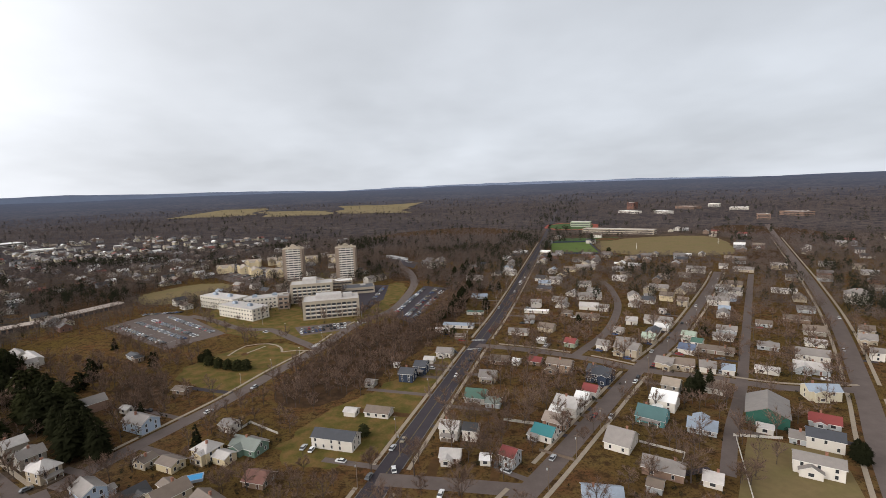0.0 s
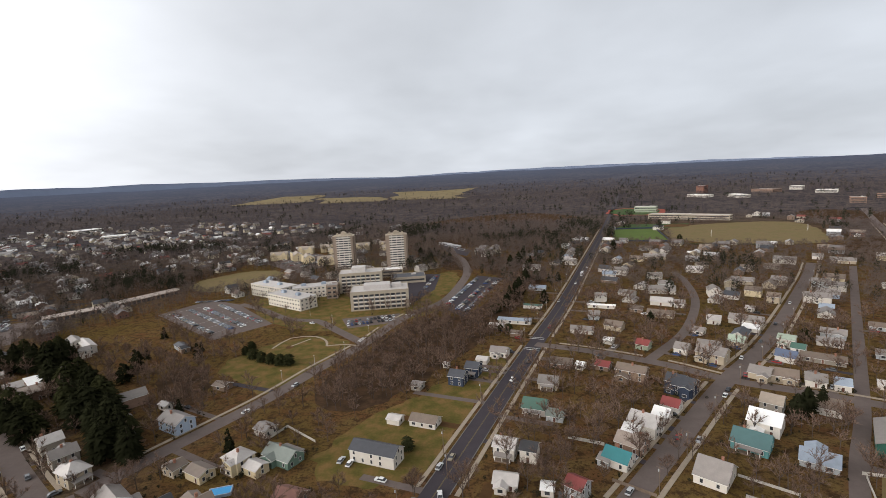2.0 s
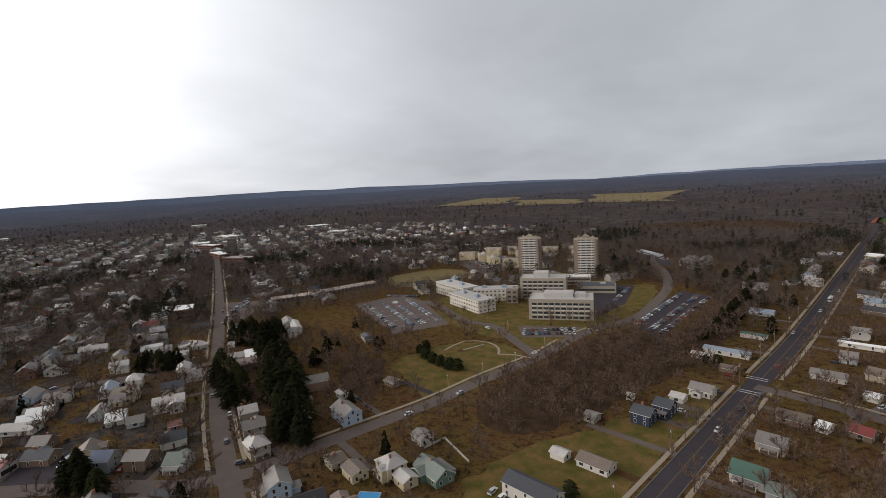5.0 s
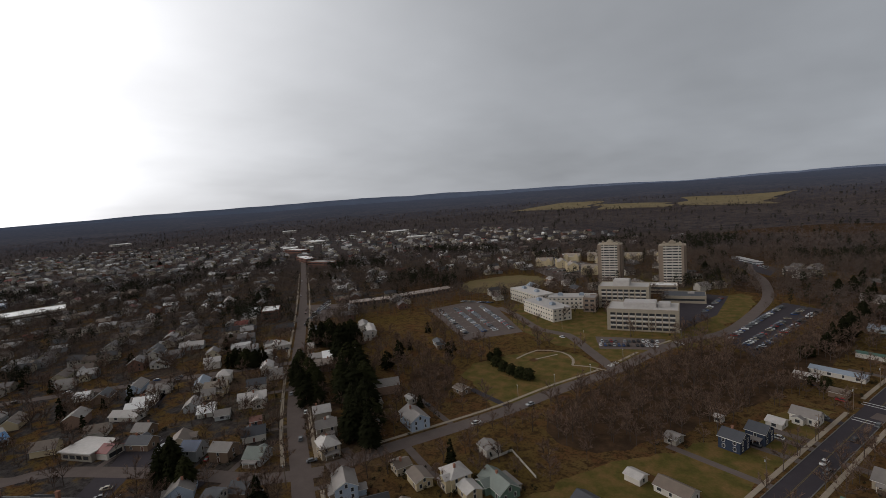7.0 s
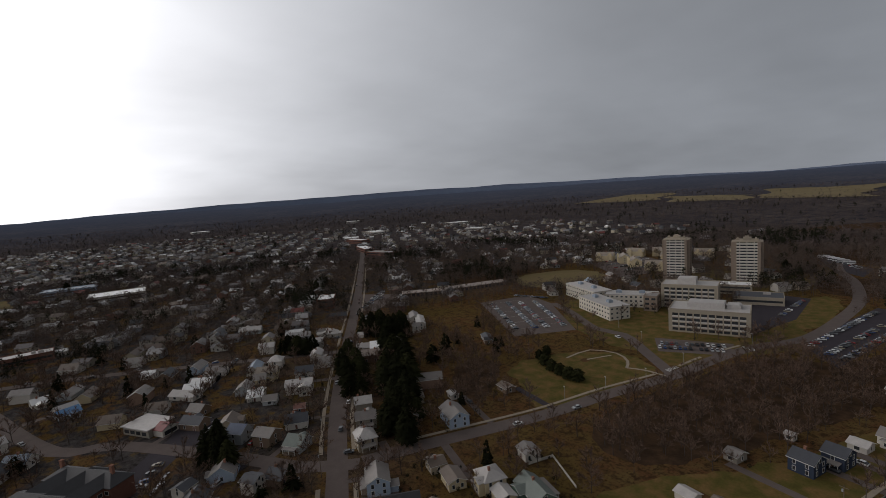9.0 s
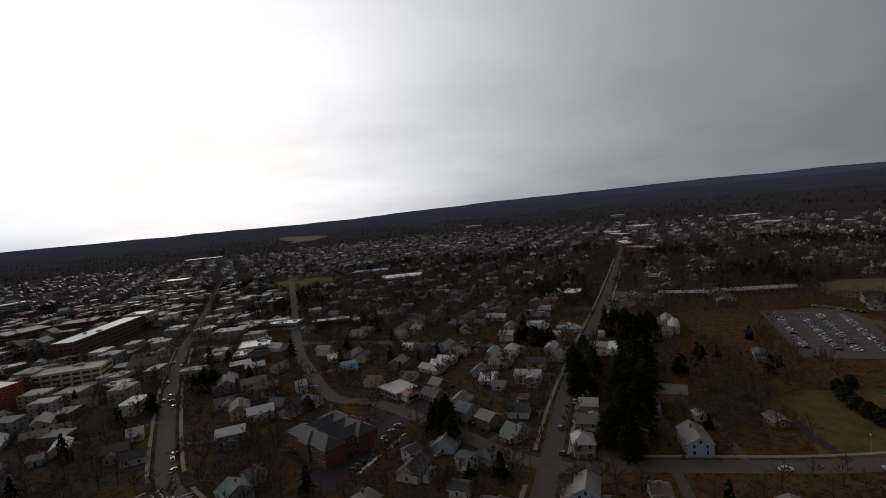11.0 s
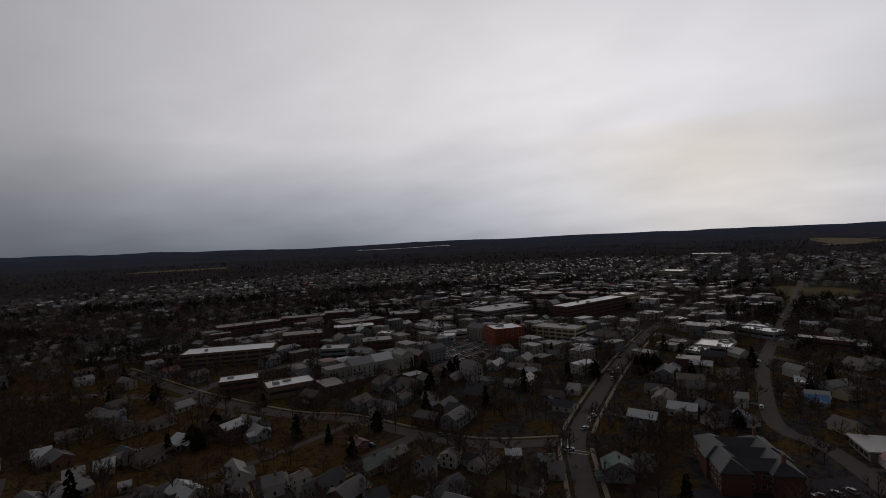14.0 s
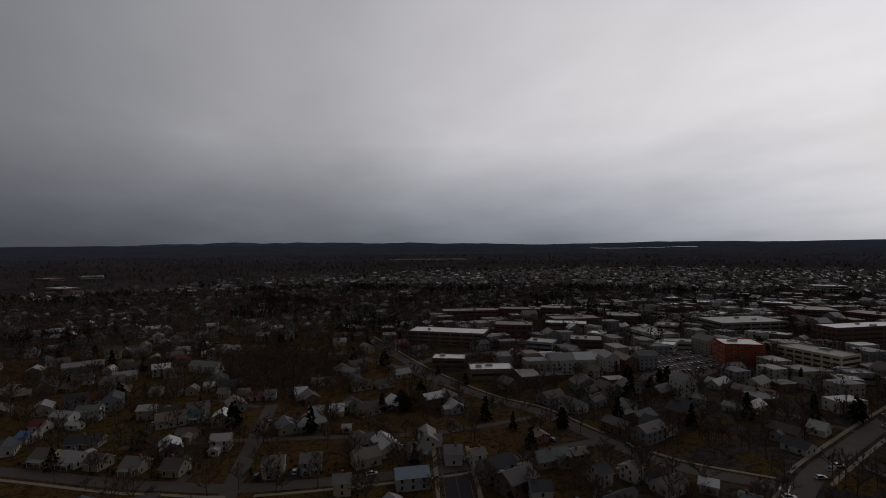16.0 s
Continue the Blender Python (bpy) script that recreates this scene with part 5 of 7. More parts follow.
def snow_heap(x0, y0, x1, y1, seed):
    """A low ragged ridge of old snow, ploughed to the edge of a lot."""
    g = random.Random(seed)
    b, a, c = Build(), Vector((x0, y0, 0)), Vector((x1, y1, 0))
    d = (c - a).normalized()
    side = Vector((-d.y, d.x, 0))
    n = max(4, int((c - a).length / 1.2))
    rings = []
    for k in range(n + 1):
        m = a.lerp(c, k / n) + side * g.uniform(-0.5, 0.5)
        e = math.sin(math.pi * (k + 0.3) / (n + 0.6)) ** 0.5
        w, h = g.uniform(0.5, 1.3) * e, g.uniform(0.25, 0.8) * e
        rings.append([tuple(m - side * w + Vector((0, 0, 0.0))), tuple(m - side * w * 0.5 + Vector((0, 0, h * 0.8))), tuple(m + side * w * 0.3 + Vector((0, 0, h))), tuple(m + side * w + Vector((0, 0, 0.0)))])
    b.loft(rings)
    tagged(put("snow_heap", b.mesh("snow_heap", SNOW)), "ragged heap of old snow at the edge of a lot", "snow")


snow_heap(-229, 139, -236, 146.5, 3)
snow_heap(-178, 93, -191, 105, 4)
snow_heap(-194, 108, -206, 117.5, 5)
crossing(-190.5, 29, 107, 8.5, z=0.20)
crossing(-196, 19.5, 29, 9.0, z=0.20)
# ---- houses along the streets ----
house(-159.4, 180.1, 68, 8, 9, 2, "tan", "ltgrey", "hip")
house(-174.1, 191.0, 57, 9, 8, 2, "taupe", "grey")
house(-188.8, 200.1, 237, 8, 8, 2, "taupe", "ltgrey", "gable", 1)
house(-245.8, 246.8, 54, 11, 9, 2, "brick", "ltbrown", "gable", 1)
house(-265.4, 255.4, 234, 9, 7, 1.5, "tan", "ltgrey", "gable", 1)
house(-294.5, 326.5, 323, 17, 7, 2, "white", "grey", "gable", 1)
house(-269.7, 307.1, 53, 6, 7, 2, "white", "grey", "gable", 1)
house(-295.2, 273.9, 53, 4, 6, 1, "white", "ltgrey", "gable", 1)
house(-237.6, 192.4, 54, 14, 8, 2, "white", "ltgrey", "gable", 1)
house(-253.9, 204.8, 234, 10, 9, 2, "white", "charcoal", "gable", 1)
house(-273.2, 190.9, 232, 12, 8, 2, "cream", "tan", "gable", 1)
house(-269.4, 184.6, 232, 7, 7, 1.5, "cream", "grey", "gable", 1)
house(-287.8, 203.4, 232, 8, 9, 2, "white", "ltgrey", "hip", 1)
house(-248.9, 172.9, 54, 8, 9.5, 1, "white", "whiteroof", "gable", 1)
house(-236.8, 175.1, 234, 7, 7, 1, "grey", "grey", "gable", 1)
house(-200.8, 170.9, 57, 10, 8, 1.5, "white", "charcoal", "gable", 1)
house(-209.3, 177.3, 57, 5, 6, 2, "redbrown", "redbrown", "gable", 1)
house(-181.1, 160.7, 26, 8, 9, 1.5, "grey", "greengrey")
house(-196.3, 154.3, 26, 9, 8, 2, "brown", "grey", "gable", 1)
house(-209.4, 147.8, 30, 8, 9, 2, "grey", "navyroof", "gable", 1)
house(-301.8, 241.9, 52, 7, 7, 2, "white", "ltgrey", "gable", 1)
house(-276.8, 226.2, 142, 12, 7, 2, "white", "ltgrey", "gable", 1)
house(-327.1, 259.1, 53, 6, 7, 1.5, "white", "grey", "gable", 1)
house(-409.8, 291.9, 53, 12, 9, 2, "tan", "brown", "flat", 1)
house(-131.4, 165.2, 326, 11, 8, 2, "bluewall", "grey")
house(-116.0, 163.2, 236, 12, 8, 1, "taupe", "black")
house(-163.5, 143.5, 206, 7, 7, 1.5, "brown", "charcoal")
house(-205.1, 314.2, 231, 5, 6, 1.5, "brown", "black", "gable", 1)
house(0.5, 201.5, 343, 8, 8, 2, "white", "ltgrey")
house(9.2, 199.1, 343, 6, 7, 2, "white", "black")
house(0.1, 183.1, 350, 8, 7, 1, "white", "ltgrey")
house(13.7, 179.4, 349, 4, 5, 1, "white", "whiteroof")
house(23.1, 177.9, 323, 6, 7, 2, "grey", "red")
house(14.1, 235.8, 343, 10, 9, 1.5, "white", "green")
house(22.2, 229.3, 343, 7, 7, 1, "grey", "greengrey")
house(22.6, 261.0, 343, 9, 8, 1.5, "tan", "grey")
house(32.1, 287.1, 343, 11, 8, 1, "brick", "brown")
house(41.8, 283.5, 150, 4, 6, 1, "white", "whiteroof")
house(53.5, 282.9, 150, 7, 7, 1, "brown", "red")
house(64.8, 270.9, 150, 14, 8, 2, "brown", "brown")
house(82.3, 312.2, 323, 7, 7, 1.5, "sage", "red", "gable", 1)
house(101.3, 305.1, 143, 7, 8, 1.5, "white", "grey", "gable", 1)
house(112.7, 293.9, 320, 14, 10.5, 2, "tan", "grey", "gable", 1)
house(81.9, 258.4, 143, 8, 9, 2, "navy", "charcoal")
house(84.2, 253.9, 323, 9, 10.5, 2, "navy", "charcoal")
house(66.0, 228.8, 143, 6, 7, 1.5, "white", "whiteroof")
house(72.6, 237.3, 143, 7, 7, 1.5, "white", "red")
house(56.5, 219.5, 323, 11, 10.5, 2, "white", "ltgrey")
house(50.9, 217.0, 323, 6, 7, 1, "white", "whiteroof")
house(47.8, 206.7, 323, 10, 8, 1.5, "brick", "ltbrown")
house(40.6, 196.5, 143, 9, 8, 1.5, "white", "teal")
house(36.2, 196.6, 323, 4, 6, 1, "grey", "grey")
house(70.0, 188.5, 143, 10, 12.5, 1.5, "white", "grey")
house(91.3, 208.2, 323, 12, 10.5, 1.5, "tealwall", "tealgrey")
house(102.8, 221.4, 323, 11, 11.5, 2, "white", "whiteroof")
house(113.3, 236.9, 323, 8, 9, 2, "taupe", "tan")
house(134.4, 267.7, 334, 11, 8, 1.5, "tan", "brown", "gable", 1)
house(158.6, 298.8, 320, 6, 7, 2, "white", "green", "gable", 1)
house(-22.4, 265.6, 163, 8, 8, 2, "navy", "charcoal")
house(-15.1, 276.2, 343, 7, 8, 2, "navy", "charcoal")
house(-33.6, 223.7, 163, 12, 7, 1, "white", "brown")
house(-10.6, 292.5, 163, 6, 6, 1, "white", "ltgrey")
house(-1.0, 302.9, 163, 10, 7, 1.5, "white", "grey")
house(10.1, 364.9, 163, 23, 6, 1, "white", "bluegrey", "gable", 1)
house(-2.3, 354.8, 163, 10, 4, 1, "white", "ltgrey", "gable", 1)
house(10.2, 337.4, 163, 7, 6, 1, "brown", "brown", "gable", 1)
house(25.2, 401.4, 343, 14, 4, 1, "white", "green", "gable", 1)
house(33.5, 460.0, 164, 15, 7, 1, "grey", "bluegrey", "gable", 1)
house(52.5, 342.4, 343, 14, 7, 1, "white", "grey", "gable", 1)
house(64.8, 321.9, 330, 5, 6, 1, "white", "whiteroof", "gable", 1)
house(65.8, 372.1, 343, 7, 8, 1.5, "grey", "grey", "gable", 1)
house(79.8, 418.4, 164, 9, 7, 2, "white", "grey", "gable", 1)
house(76.1, 398.3, 343, 20, 3, 1, "white", "whiteroof", "gable", 1)
house(105.8, 505.9, 344, 12, 8, 1.5, "white", "bluegrey", "gable", 1)
house(144.1, 494.2, 174, 12, 8, 1.5, "white", "grey", "gable", 1)
house(132.4, 440.4, 346, 22, 9, 1.5, "white", "grey", "gable", 1)
house(121.8, 404.5, 335, 15, 8, 1.5, "white", "ltgrey", "gable", 1)
house(132.3, 397.5, 335, 7, 7, 1.5, "white", "grey", "gable", 1)
house(111.7, 374.6, 335, 17, 8, 1, "tan", "brown", "gable", 1)
house(99.0, 387.5, 155, 8, 7, 1, "brown", "brown", "gable", 1)
house(169.5, 429.4, 256, 13, 9, 2, "white", "grey", "gable", 1)
house(139.7, 357.4, 335, 8, 7, 1.5, "white", "ltgrey", "gable", 1)
house(122.5, 336.5, 143, 6, 7, 1, "white", "grey", "gable", 1)
house(158.9, 355.2, 325, 19, 8, 1.5, "white", "grey", "gable", 1)
house(155.0, 341.1, 145, 9, 7, 1, "white", "whiteroof", "gable", 1)
house(135.2, 315.8, 140, 8, 8, 1.5, "tan", "palegreen", "gable", 1)
house(175.2, 384.1, 325, 5, 6, 1, "white", "ltgrey", "gable", 1)
house(201.5, 404.8, 325, 8, 9, 2, "tan", "brown", "gable", 1)
house(233.6, 458.1, 145, 11, 9, 2, "tan", "grey", "gable", 1)
house(208.1, 465.6, 325, 17, 8, 1.5, "tan", "grey", "gable", 1)
house(285.6, 546.5, 147, 19, 9, 2, "white", "grey", "gable", 1)
house(174.4, 593.5, 344, 23, 8, 1.5, "tan", "grey", "gable", 1)
house(202.7, 536.8, 354, 11, 8, 1.5, "tan", "brown", "gable", 1)
house(236.2, 517.0, 147, 11, 8, 1.5, "tan", "brown", "gable", 1)
house(184.4, 434.4, 166, 6, 7, 1, "grey", "grey", "gable", 1)
house(327.8, 565.2, 327, 9, 8, 1.5, "white", "grey", "gable", 1)
house(89.2, 637.0, 75, 24, 8, 2, "white", "grey", "gable", 1)
house(78.1, 594.2, 164, 11, 7, 1.5, "white", "ltgrey", "gable", 1)
house(160.7, 313.4, 320, 8, 7, 2, "white", "palegreen", "gable", 1)
house(148.9, 291.9, 140, 9, 8, 1.5, "white", "navyroof", "gable", 1)
house(125.5, 270.7, 320, 9, 8, 1.5, "tan", "grey", "gable", 1)
house(145.4, 262.3, 332, 8, 8, 1.5, "white", "grey", "gable", 1)
house(153.8, 257.3, 332, 6, 7, 1.5, "white", "bluegrey", "gable", 1)
house(165.4, 289.9, 327, 19, 7, 1, "taupe", "brown", "gable", 1)
house(183.7, 313.9, 147, 12, 7, 1, "white", "grey", "gable", 1)
house(193.2, 326.5, 147, 12, 7, 1.5, "grey", "grey", "gable", 1)
house(221.7, 378.8, 147, 8, 7, 1.5, "white", "bluegrey", "gable", 1)
house(229.9, 401.9, 145, 16, 9, 2, "white", "grey", "gable", 1)
house(260.0, 447.9, 145, 12, 8, 2, "grey", "grey", "gable", 1)
house(264.0, 434.7, 327, 11, 8, 2, "white", "grey", "gable", 1)
house(256.7, 347.6, 146, 16, 8, 1, "brown", "brown", "gable", 1)
house(227.3, 339.4, 147, 10, 7, 1, "grey", "brown", "gable", 1)
house(308.2, 435.1, 329, 19, 7, 1, "white", "ltgrey", "gable", 1)
house(108.4, 198.0, 148, 11, 9.5, 1, "grey", "bluegrey")
house(133.1, 194.8, 325, 6, 5, 1, "white", "ltgrey")
house(148.0, 181.6, 146, 12, 8, 2, "white", "charcoal")
house(132.7, 165.0, 146, 15, 7, 2, "white", "grey")
house(141.2, 186.5, 325, 6, 7, 1, "grey", "grey")
house(92.5, 160.9, 148, 6, 7, 1, "white", "ltgrey")
house(50.8, 153.9, 169, 13, 10.5, 1, "grey", "bluegrey")
house(179.0, 223.9, 170, 14, 8, 2, "beige", "bluegrey", "gable", 1)
house(212.9, 274.2, 146, 16, 9, 1.5, "white", "grey", "gable", 1)
house(197.9, 255.1, 326, 16, 8, 1.5, "grey", "ltgrey", "gable", 1)
house(230.9, 295.4, 146, 11, 7, 1, "white", "ltgrey", "gable", 1)
house(340.6, 394.0, 149, 17, 12.5, 3, "white", "grey", "hip", 1)
house(161.2, 198.6, 144, 11, 8, 1, "grey", "red", "gable", 1)
house(174.8, 256.6, 327, 11, 6, 1, "white", "ltgrey", "gable", 1)
house(199.6, 293.2, 327, 11, 7, 1, "grey", "grey", "gable", 1)
house(246.2, 269.1, 146, 6, 7, 2, "white", "grey", "gable", 1)
house(265.0, 297.4, 146, 9, 8, 1.5, "tan", "grey", "gable", 1)
house(279.3, 314.7, 326, 8, 8, 1.5, "tan", "brown", "gable", 1)
house(335.9, 540.3, 327, 20, 8, 1.5, "tan", "grey", "gable", 1)
house(381.1, 547.9, 150, 16, 8, 2, "cream", "ltgrey", "gable", 1)
house(513.8, 681.8, 240, 11, 8, 2, "white", "grey", "gable", 1)
house(440.5, 554.4, 150, 15, 8, 1.5, "white", "grey", "gable", 1)
house(379.3, 478.2, 150, 12, 8, 1.5, "grey", "brown", "gable", 1)
house(71.2, 158.9, 148, 5, 6, 1, "grey", "brown")
house(-100.4, 190.7, 335, 9, 8, 2, "cream", "ltgrey", "hip")
house(-91.9, 187.3, 335, 7, 6, 1.5, "cream", "ltgrey")
house(-111.9, 183.9, 335, 9, 6.5, 1.5, "cream", "brown")
house(-85.0, 195.4, 155, 14, 8, 1.5, "greenwall", "greengrey")
house(-101.5, 214.9, 335, 7, 6.5, 1.5, "white", "grey")
house(-144.6, 218.5, 155, 14, 9, 2, "bluewall", "grey")
house(-163.2, 236.9, 155, 6, 4, 1, "white", "ltgrey", "gable", 1)
house(-146.9, 259.4, 342, 8, 6, 1, "brown", "brown", "gable", 1)
house(-210.1, 319.4, 141, 13, 6, 1, "grey", "charcoal", "gable", 1)
house(-279.2, 319.7, 323, 24, 6.5, 2, "white", "ltgrey", "gable", 1)
house(-254.2, 257.4, 324, 18, 8, 2, "brick", "whiteroof", "flat", 1)
house(-315.9, 262.9, 143, 9, 7.5, 1.5, "white", "ltgrey", "hip", 1)
house(-72.2, 171.9, 343, 9, 8, 1, "brown", "redbrown")
house(-47.0, 225.0, 163, 6, 5, 1, "white", "ltgrey")
house(-42.4, 259.1, 163, 5, 6, 1, "taupe", "grey")
house(-30.5, 285.9, 163, 3, 3, 1, "white", "ltgrey")
house(-290.1, 155.2, 232, 11, 7.5, 1, "white", "whiteroof", "gable", 1)
house(-283.2, 147.9, 30, 16, 7.5, 1, "white", "ltgrey", "gable", 1)
house(-322.3, 261.9, 143, 10, 6.5, 1.5, "white", "ltgrey", "gable", 1)
house(-307.0, 173.6, 232, 12, 7.5, 1.5, "white", "grey", "gable", 1)
house(-300.2, 161.7, 232, 11, 6.5, 1, "grey", "grey", "gable", 1)
house(-254.2, 145.1, 30, 8, 7.5, 1.5, "brown", "grey", "gable", 1)
house(-240.2, 138.8, 30, 11, 7.5, 1.5, "brown", "charcoal", "gable", 1)
house(-384.9, 228.9, 52, 17, 7.5, 1.5, "grey", "ltgrey", "gable", 1)
house(-538.1, 258.1, 157, 24, 7.5, 1.5, "white", "grey", "gable", 1)
house(-536.2, 340.7, 328, 24, 9.5, 1.5, "grey", "ltgrey", "gable", 1)
house(-165.9, 134.7, 206, 6, 6.5, 2, "white", "charcoal")
house(-148.3, 126.9, 56, 6, 6.5, 2, "white", "black")
house(-123.5, 186.4, 248, 6, 6.5, 1.5, "tan", "brown")
house(62.2, -109.0, 147, 10, 8, 1.5, "cream", "brown")
house(51.0, -101.7, 147, 8, 8, 1.5, "white", "ltgrey")
house(41.1, -95.4, 147, 7, 8, 1.5, "tan", "brown")
house(26.2, -85.8, 152, 8, 8, 1.5, "tan", "grey")
house(11.2, -77.9, 152, 8, 8, 1.5, "tan", "brown")
house(-24.8, -62.6, 170, 8, 8, 2, "cream", "grey")
house(-38.7, -60.2, 170, 8, 8, 2, "grey", "grey")
house(-47.1, -37.9, 350, 6, 7, 2, "cream", "grey")
house(-71.8, -33.0, 350, 12, 8, 2, "grey", "bluegrey")
house(79.5, -139.6, 150, 7, 8, 1, "white", "blueroof")
house(53.0, -123.1, 168, 14, 8, 1, "grey", "charcoal")
house(79.3, -153.8, 150, 7, 7, 1.5, "white", "red", "gable", 1)
house(71.3, -159.2, 150, 11, 7, 2, "white", "ltgrey", "gable", 1)
house(62.3, -165.1, 168, 11, 7, 2, "white", "greengrey", "gable", 1)
house(64.3, -150.3, 150, 7, 5, 1, "white", "ltgrey")
house(34.2, -154.1, 168, 8, 7, 2, "tan", "ltgrey")
house(9.4, -139.1, 168, 7, 8, 1.5, "grey", "green")
house(-2.8, -128.7, 260, 9, 8, 2, "white", "whiteroof")
house(-4.2, -96.1, 348, 8, 7, 2, "white", "ltgrey")
house(11.6, -117.0, 168, 8, 7, 1, "tan", "brown")
house(-43.6, -159.9, 170, 7, 8, 1.5, "white", "whiteroof")
house(-47.8, -120.8, 170, 7, 8, 1.5, "white", "ltgrey")
house(-58.4, -120.5, 163, 7, 8, 1.5, "cream", "whiteroof")
house(-59.0, -95.5, 163, 4, 5, 1, "white", "ltgrey")
house(36.9, -195.6, 170, 6, 7, 1.5, "tan", "grey", "gable", 1)
house(26.0, -192.8, 170, 6, 7, 1.5, "tan", "brown", "gable", 1)
house(16.9, -190.8, 260, 6, 7, 1.5, "tan", "brown", "gable", 1)
house(7.7, -194.3, 170, 6, 7, 1.5, "tan", "ltgrey", "gable", 1)
house(-1.1, -177.3, 170, 6, 7, 1.5, "tan", "grey", "gable", 1)
house(-12.4, -171.2, 170, 6, 7, 1.5, "cream", "grey", "gable", 1)
house(-18.8, -165.3, 170, 6, 7, 1, "white", "red")
house(-26.7, -162.6, 170, 6, 7, 1.5, "bluewall", "grey")
house(-59.9, -181.0, 170, 15, 8, 1, "grey", "brown", "gable", 1)
house(36.6, -313.7, 337, 11, 8, 2, "white", "ltgrey", "gable", 1)
house(-0.6, -303.6, 322, 15, 8, 2, "white", "ltgrey", "gable", 1)
house(13.7, -247.0, 322, 23, 9, 2, "white", "grey", "gable", 1)
house(76.8, -267.6, 247, 6, 7, 1.5, "white", "ltgrey", "gable", 1)
house(70.0, -284.3, 337, 7, 7, 1.5, "white", "grey", "gable", 1)
house(106.5, -251.0, 150, 7, 7, 1.5, "tan", "grey", "gable", 1)
house(120.1, -236.7, 150, 7, 7, 1.5, "grey", "ltgrey", "gable", 1)
house(89.6, -229.4, 150, 7, 7, 1, "brown", "brown", "gable", 1)
house(57.2, -211.9, 168, 7, 7, 1, "brown", "brown", "gable", 1)
house(59.5, -162.3, 168, 7, 7, 1, "grey", "grey", "gable", 1)
house(-169.1, 10.7, 309, 6, 6.5, 1.5, "white", "whiteroof")
house(-150.1, -6.8, 14, 6, 6.5, 2, "white", "brown")
house(-137.2, -8.8, 359, 6, 7.5, 2, "white", "charcoal")
house(-110.0, -6.4, 342, 7, 7.5, 2, "white", "charcoal")
house(-129.3, -29.6, 359, 15, 8, 1.5, "tan", "greengrey")
house(-261.1, -8.7, 283, 7, 8, 1.5, "white", "ltgrey", "gable", 1)
house(-283.6, -79.7, 193, 15, 7.5, 1.5, "grey", "ltgrey", "gable", 1)
house(-117.3, -101.3, 271, 9, 8, 1.5, "grey", "ltgrey")
house(-93.5, -45.8, 342, 7, 8, 2, "white", "grey")
house(-101.8, -40.7, 359, 6, 6.5, 2, "white", "brown")
house(-248.8, -61.6, 283, 7, 6.5, 1.5, "grey", "grey", "gable", 1)
house(-262.4, -41.5, 193, 13, 7.5, 1.5, "white", "ltgrey", "gable", 1)
house(-291.9, -55.0, 283, 9, 6.5, 1.5, "grey", "redbrown", "gable", 1)
house(-252.3, -46.8, 103, 6, 6.5, 1.5, "grey", "grey", "gable", 1)
house(-143.0, -30.3, 0, 7, 6.5, 1, "brown", "brown")
house(-82.8, -57.5, 162, 10, 7, 1.5, "grey", "grey")
house(-90.3, -68.6, 255, 13, 8, 1.5, "white", "grey")
house(-79.1, -188.3, 299, 9, 8, 2, "bluewall", "grey", "gable", 1)
house(-179.4, 50.3, 31, 9, 10.5, 2, "grey", "green", "gable", 1)
house(-169.4, 26.2, 121, 6, 6.5, 2, "greenwall", "greengrey", "gable", 1)
house(-137.8, -50.7, 269, 6, 6.5, 1.5, "redbrown", "redbrown")
house(-158.7, 96.3, 302, 7, 8, 1, "tan", "tan", "hip")
house(-181.2, 116.2, 116, 6, 6, 2, "white", "charcoal")
house(-295.2, 161.1, 232, 11, 8, 1, "white", "whiteroof", "gable", 1)
house(-288.6, 70.1, 103, 6, 7.5, 2, "white", "ltgrey", "gable", 1)
house(-263.4, 76.4, 229, 10, 7.5, 1.5, "white", "bluegrey", "gable", 1)
house(-345.0, 90.4, 98, 8, 8, 1, "white", "whiteroof", "gable", 1)
house(-311.3, 98.8, 283, 10, 8, 1, "grey", "blueroof", "gable", 1)
house(-340.8, 144.3, 233, 8, 7.5, 1, "white", "whiteroof", "gable", 1)
house(-532.0, 76.7, 93, 13, 8, 2, "white", "whiteroof", "gable", 1)
house(-468.6, 107.3, 273, 18, 8, 1.5, "brick", "grey", "gable", 1)
house(-462.0, 114.6, 273, 7, 6.5, 1.5, "white", "whiteroof", "gable", 1)
house(-316.0, 98.9, 283, 10, 7.5, 1.5, "white", "ltgrey", "gable", 1)
house(-167.2, 31.4, 121, 6, 7.5, 1.5, "white", "grey", "gable", 1)
house(-203.0, -68.2, 99, 7, 7.5, 1.5, "white", "grey", "gable", 1)
house(-191.8, 55.2, 121, 7, 7.5, 1.5, "white", "greengrey", "gable", 1)
house(-48.4, 196.7, 163, 19, 8, 2, "white", "charcoal")
house(35.2, 550.2, 164, 18, 8, 1.5, "white", "grey", "gable", 1)

# ---- drives ----
drive(-149.9, 183.6, -156.8, 186.4)
drive(-188.0, 189.8, -183.5, 196.6)
drive(-259.2, 240.8, -251.7, 251.0)
drive(-275.2, 252.5, -270.4, 259.0)
drive(-237.9, 215.0, -248.4, 200.7)
drive(-304.8, 206.2, -278.0, 184.9)
drive(-303.8, 207.4, -292.0, 198.1)
drive(-197.3, 186.1, -204.9, 174.4)
drive(-183.5, 150.0, -187.2, 157.7)
drive(-197.9, 143.0, -202.0, 151.6)
drive(-288.1, 238.4, -298.2, 246.4)
drive(-279.4, 238.0, -272.1, 232.2)
drive(-143.3, 160.4, -137.4, 169.1)
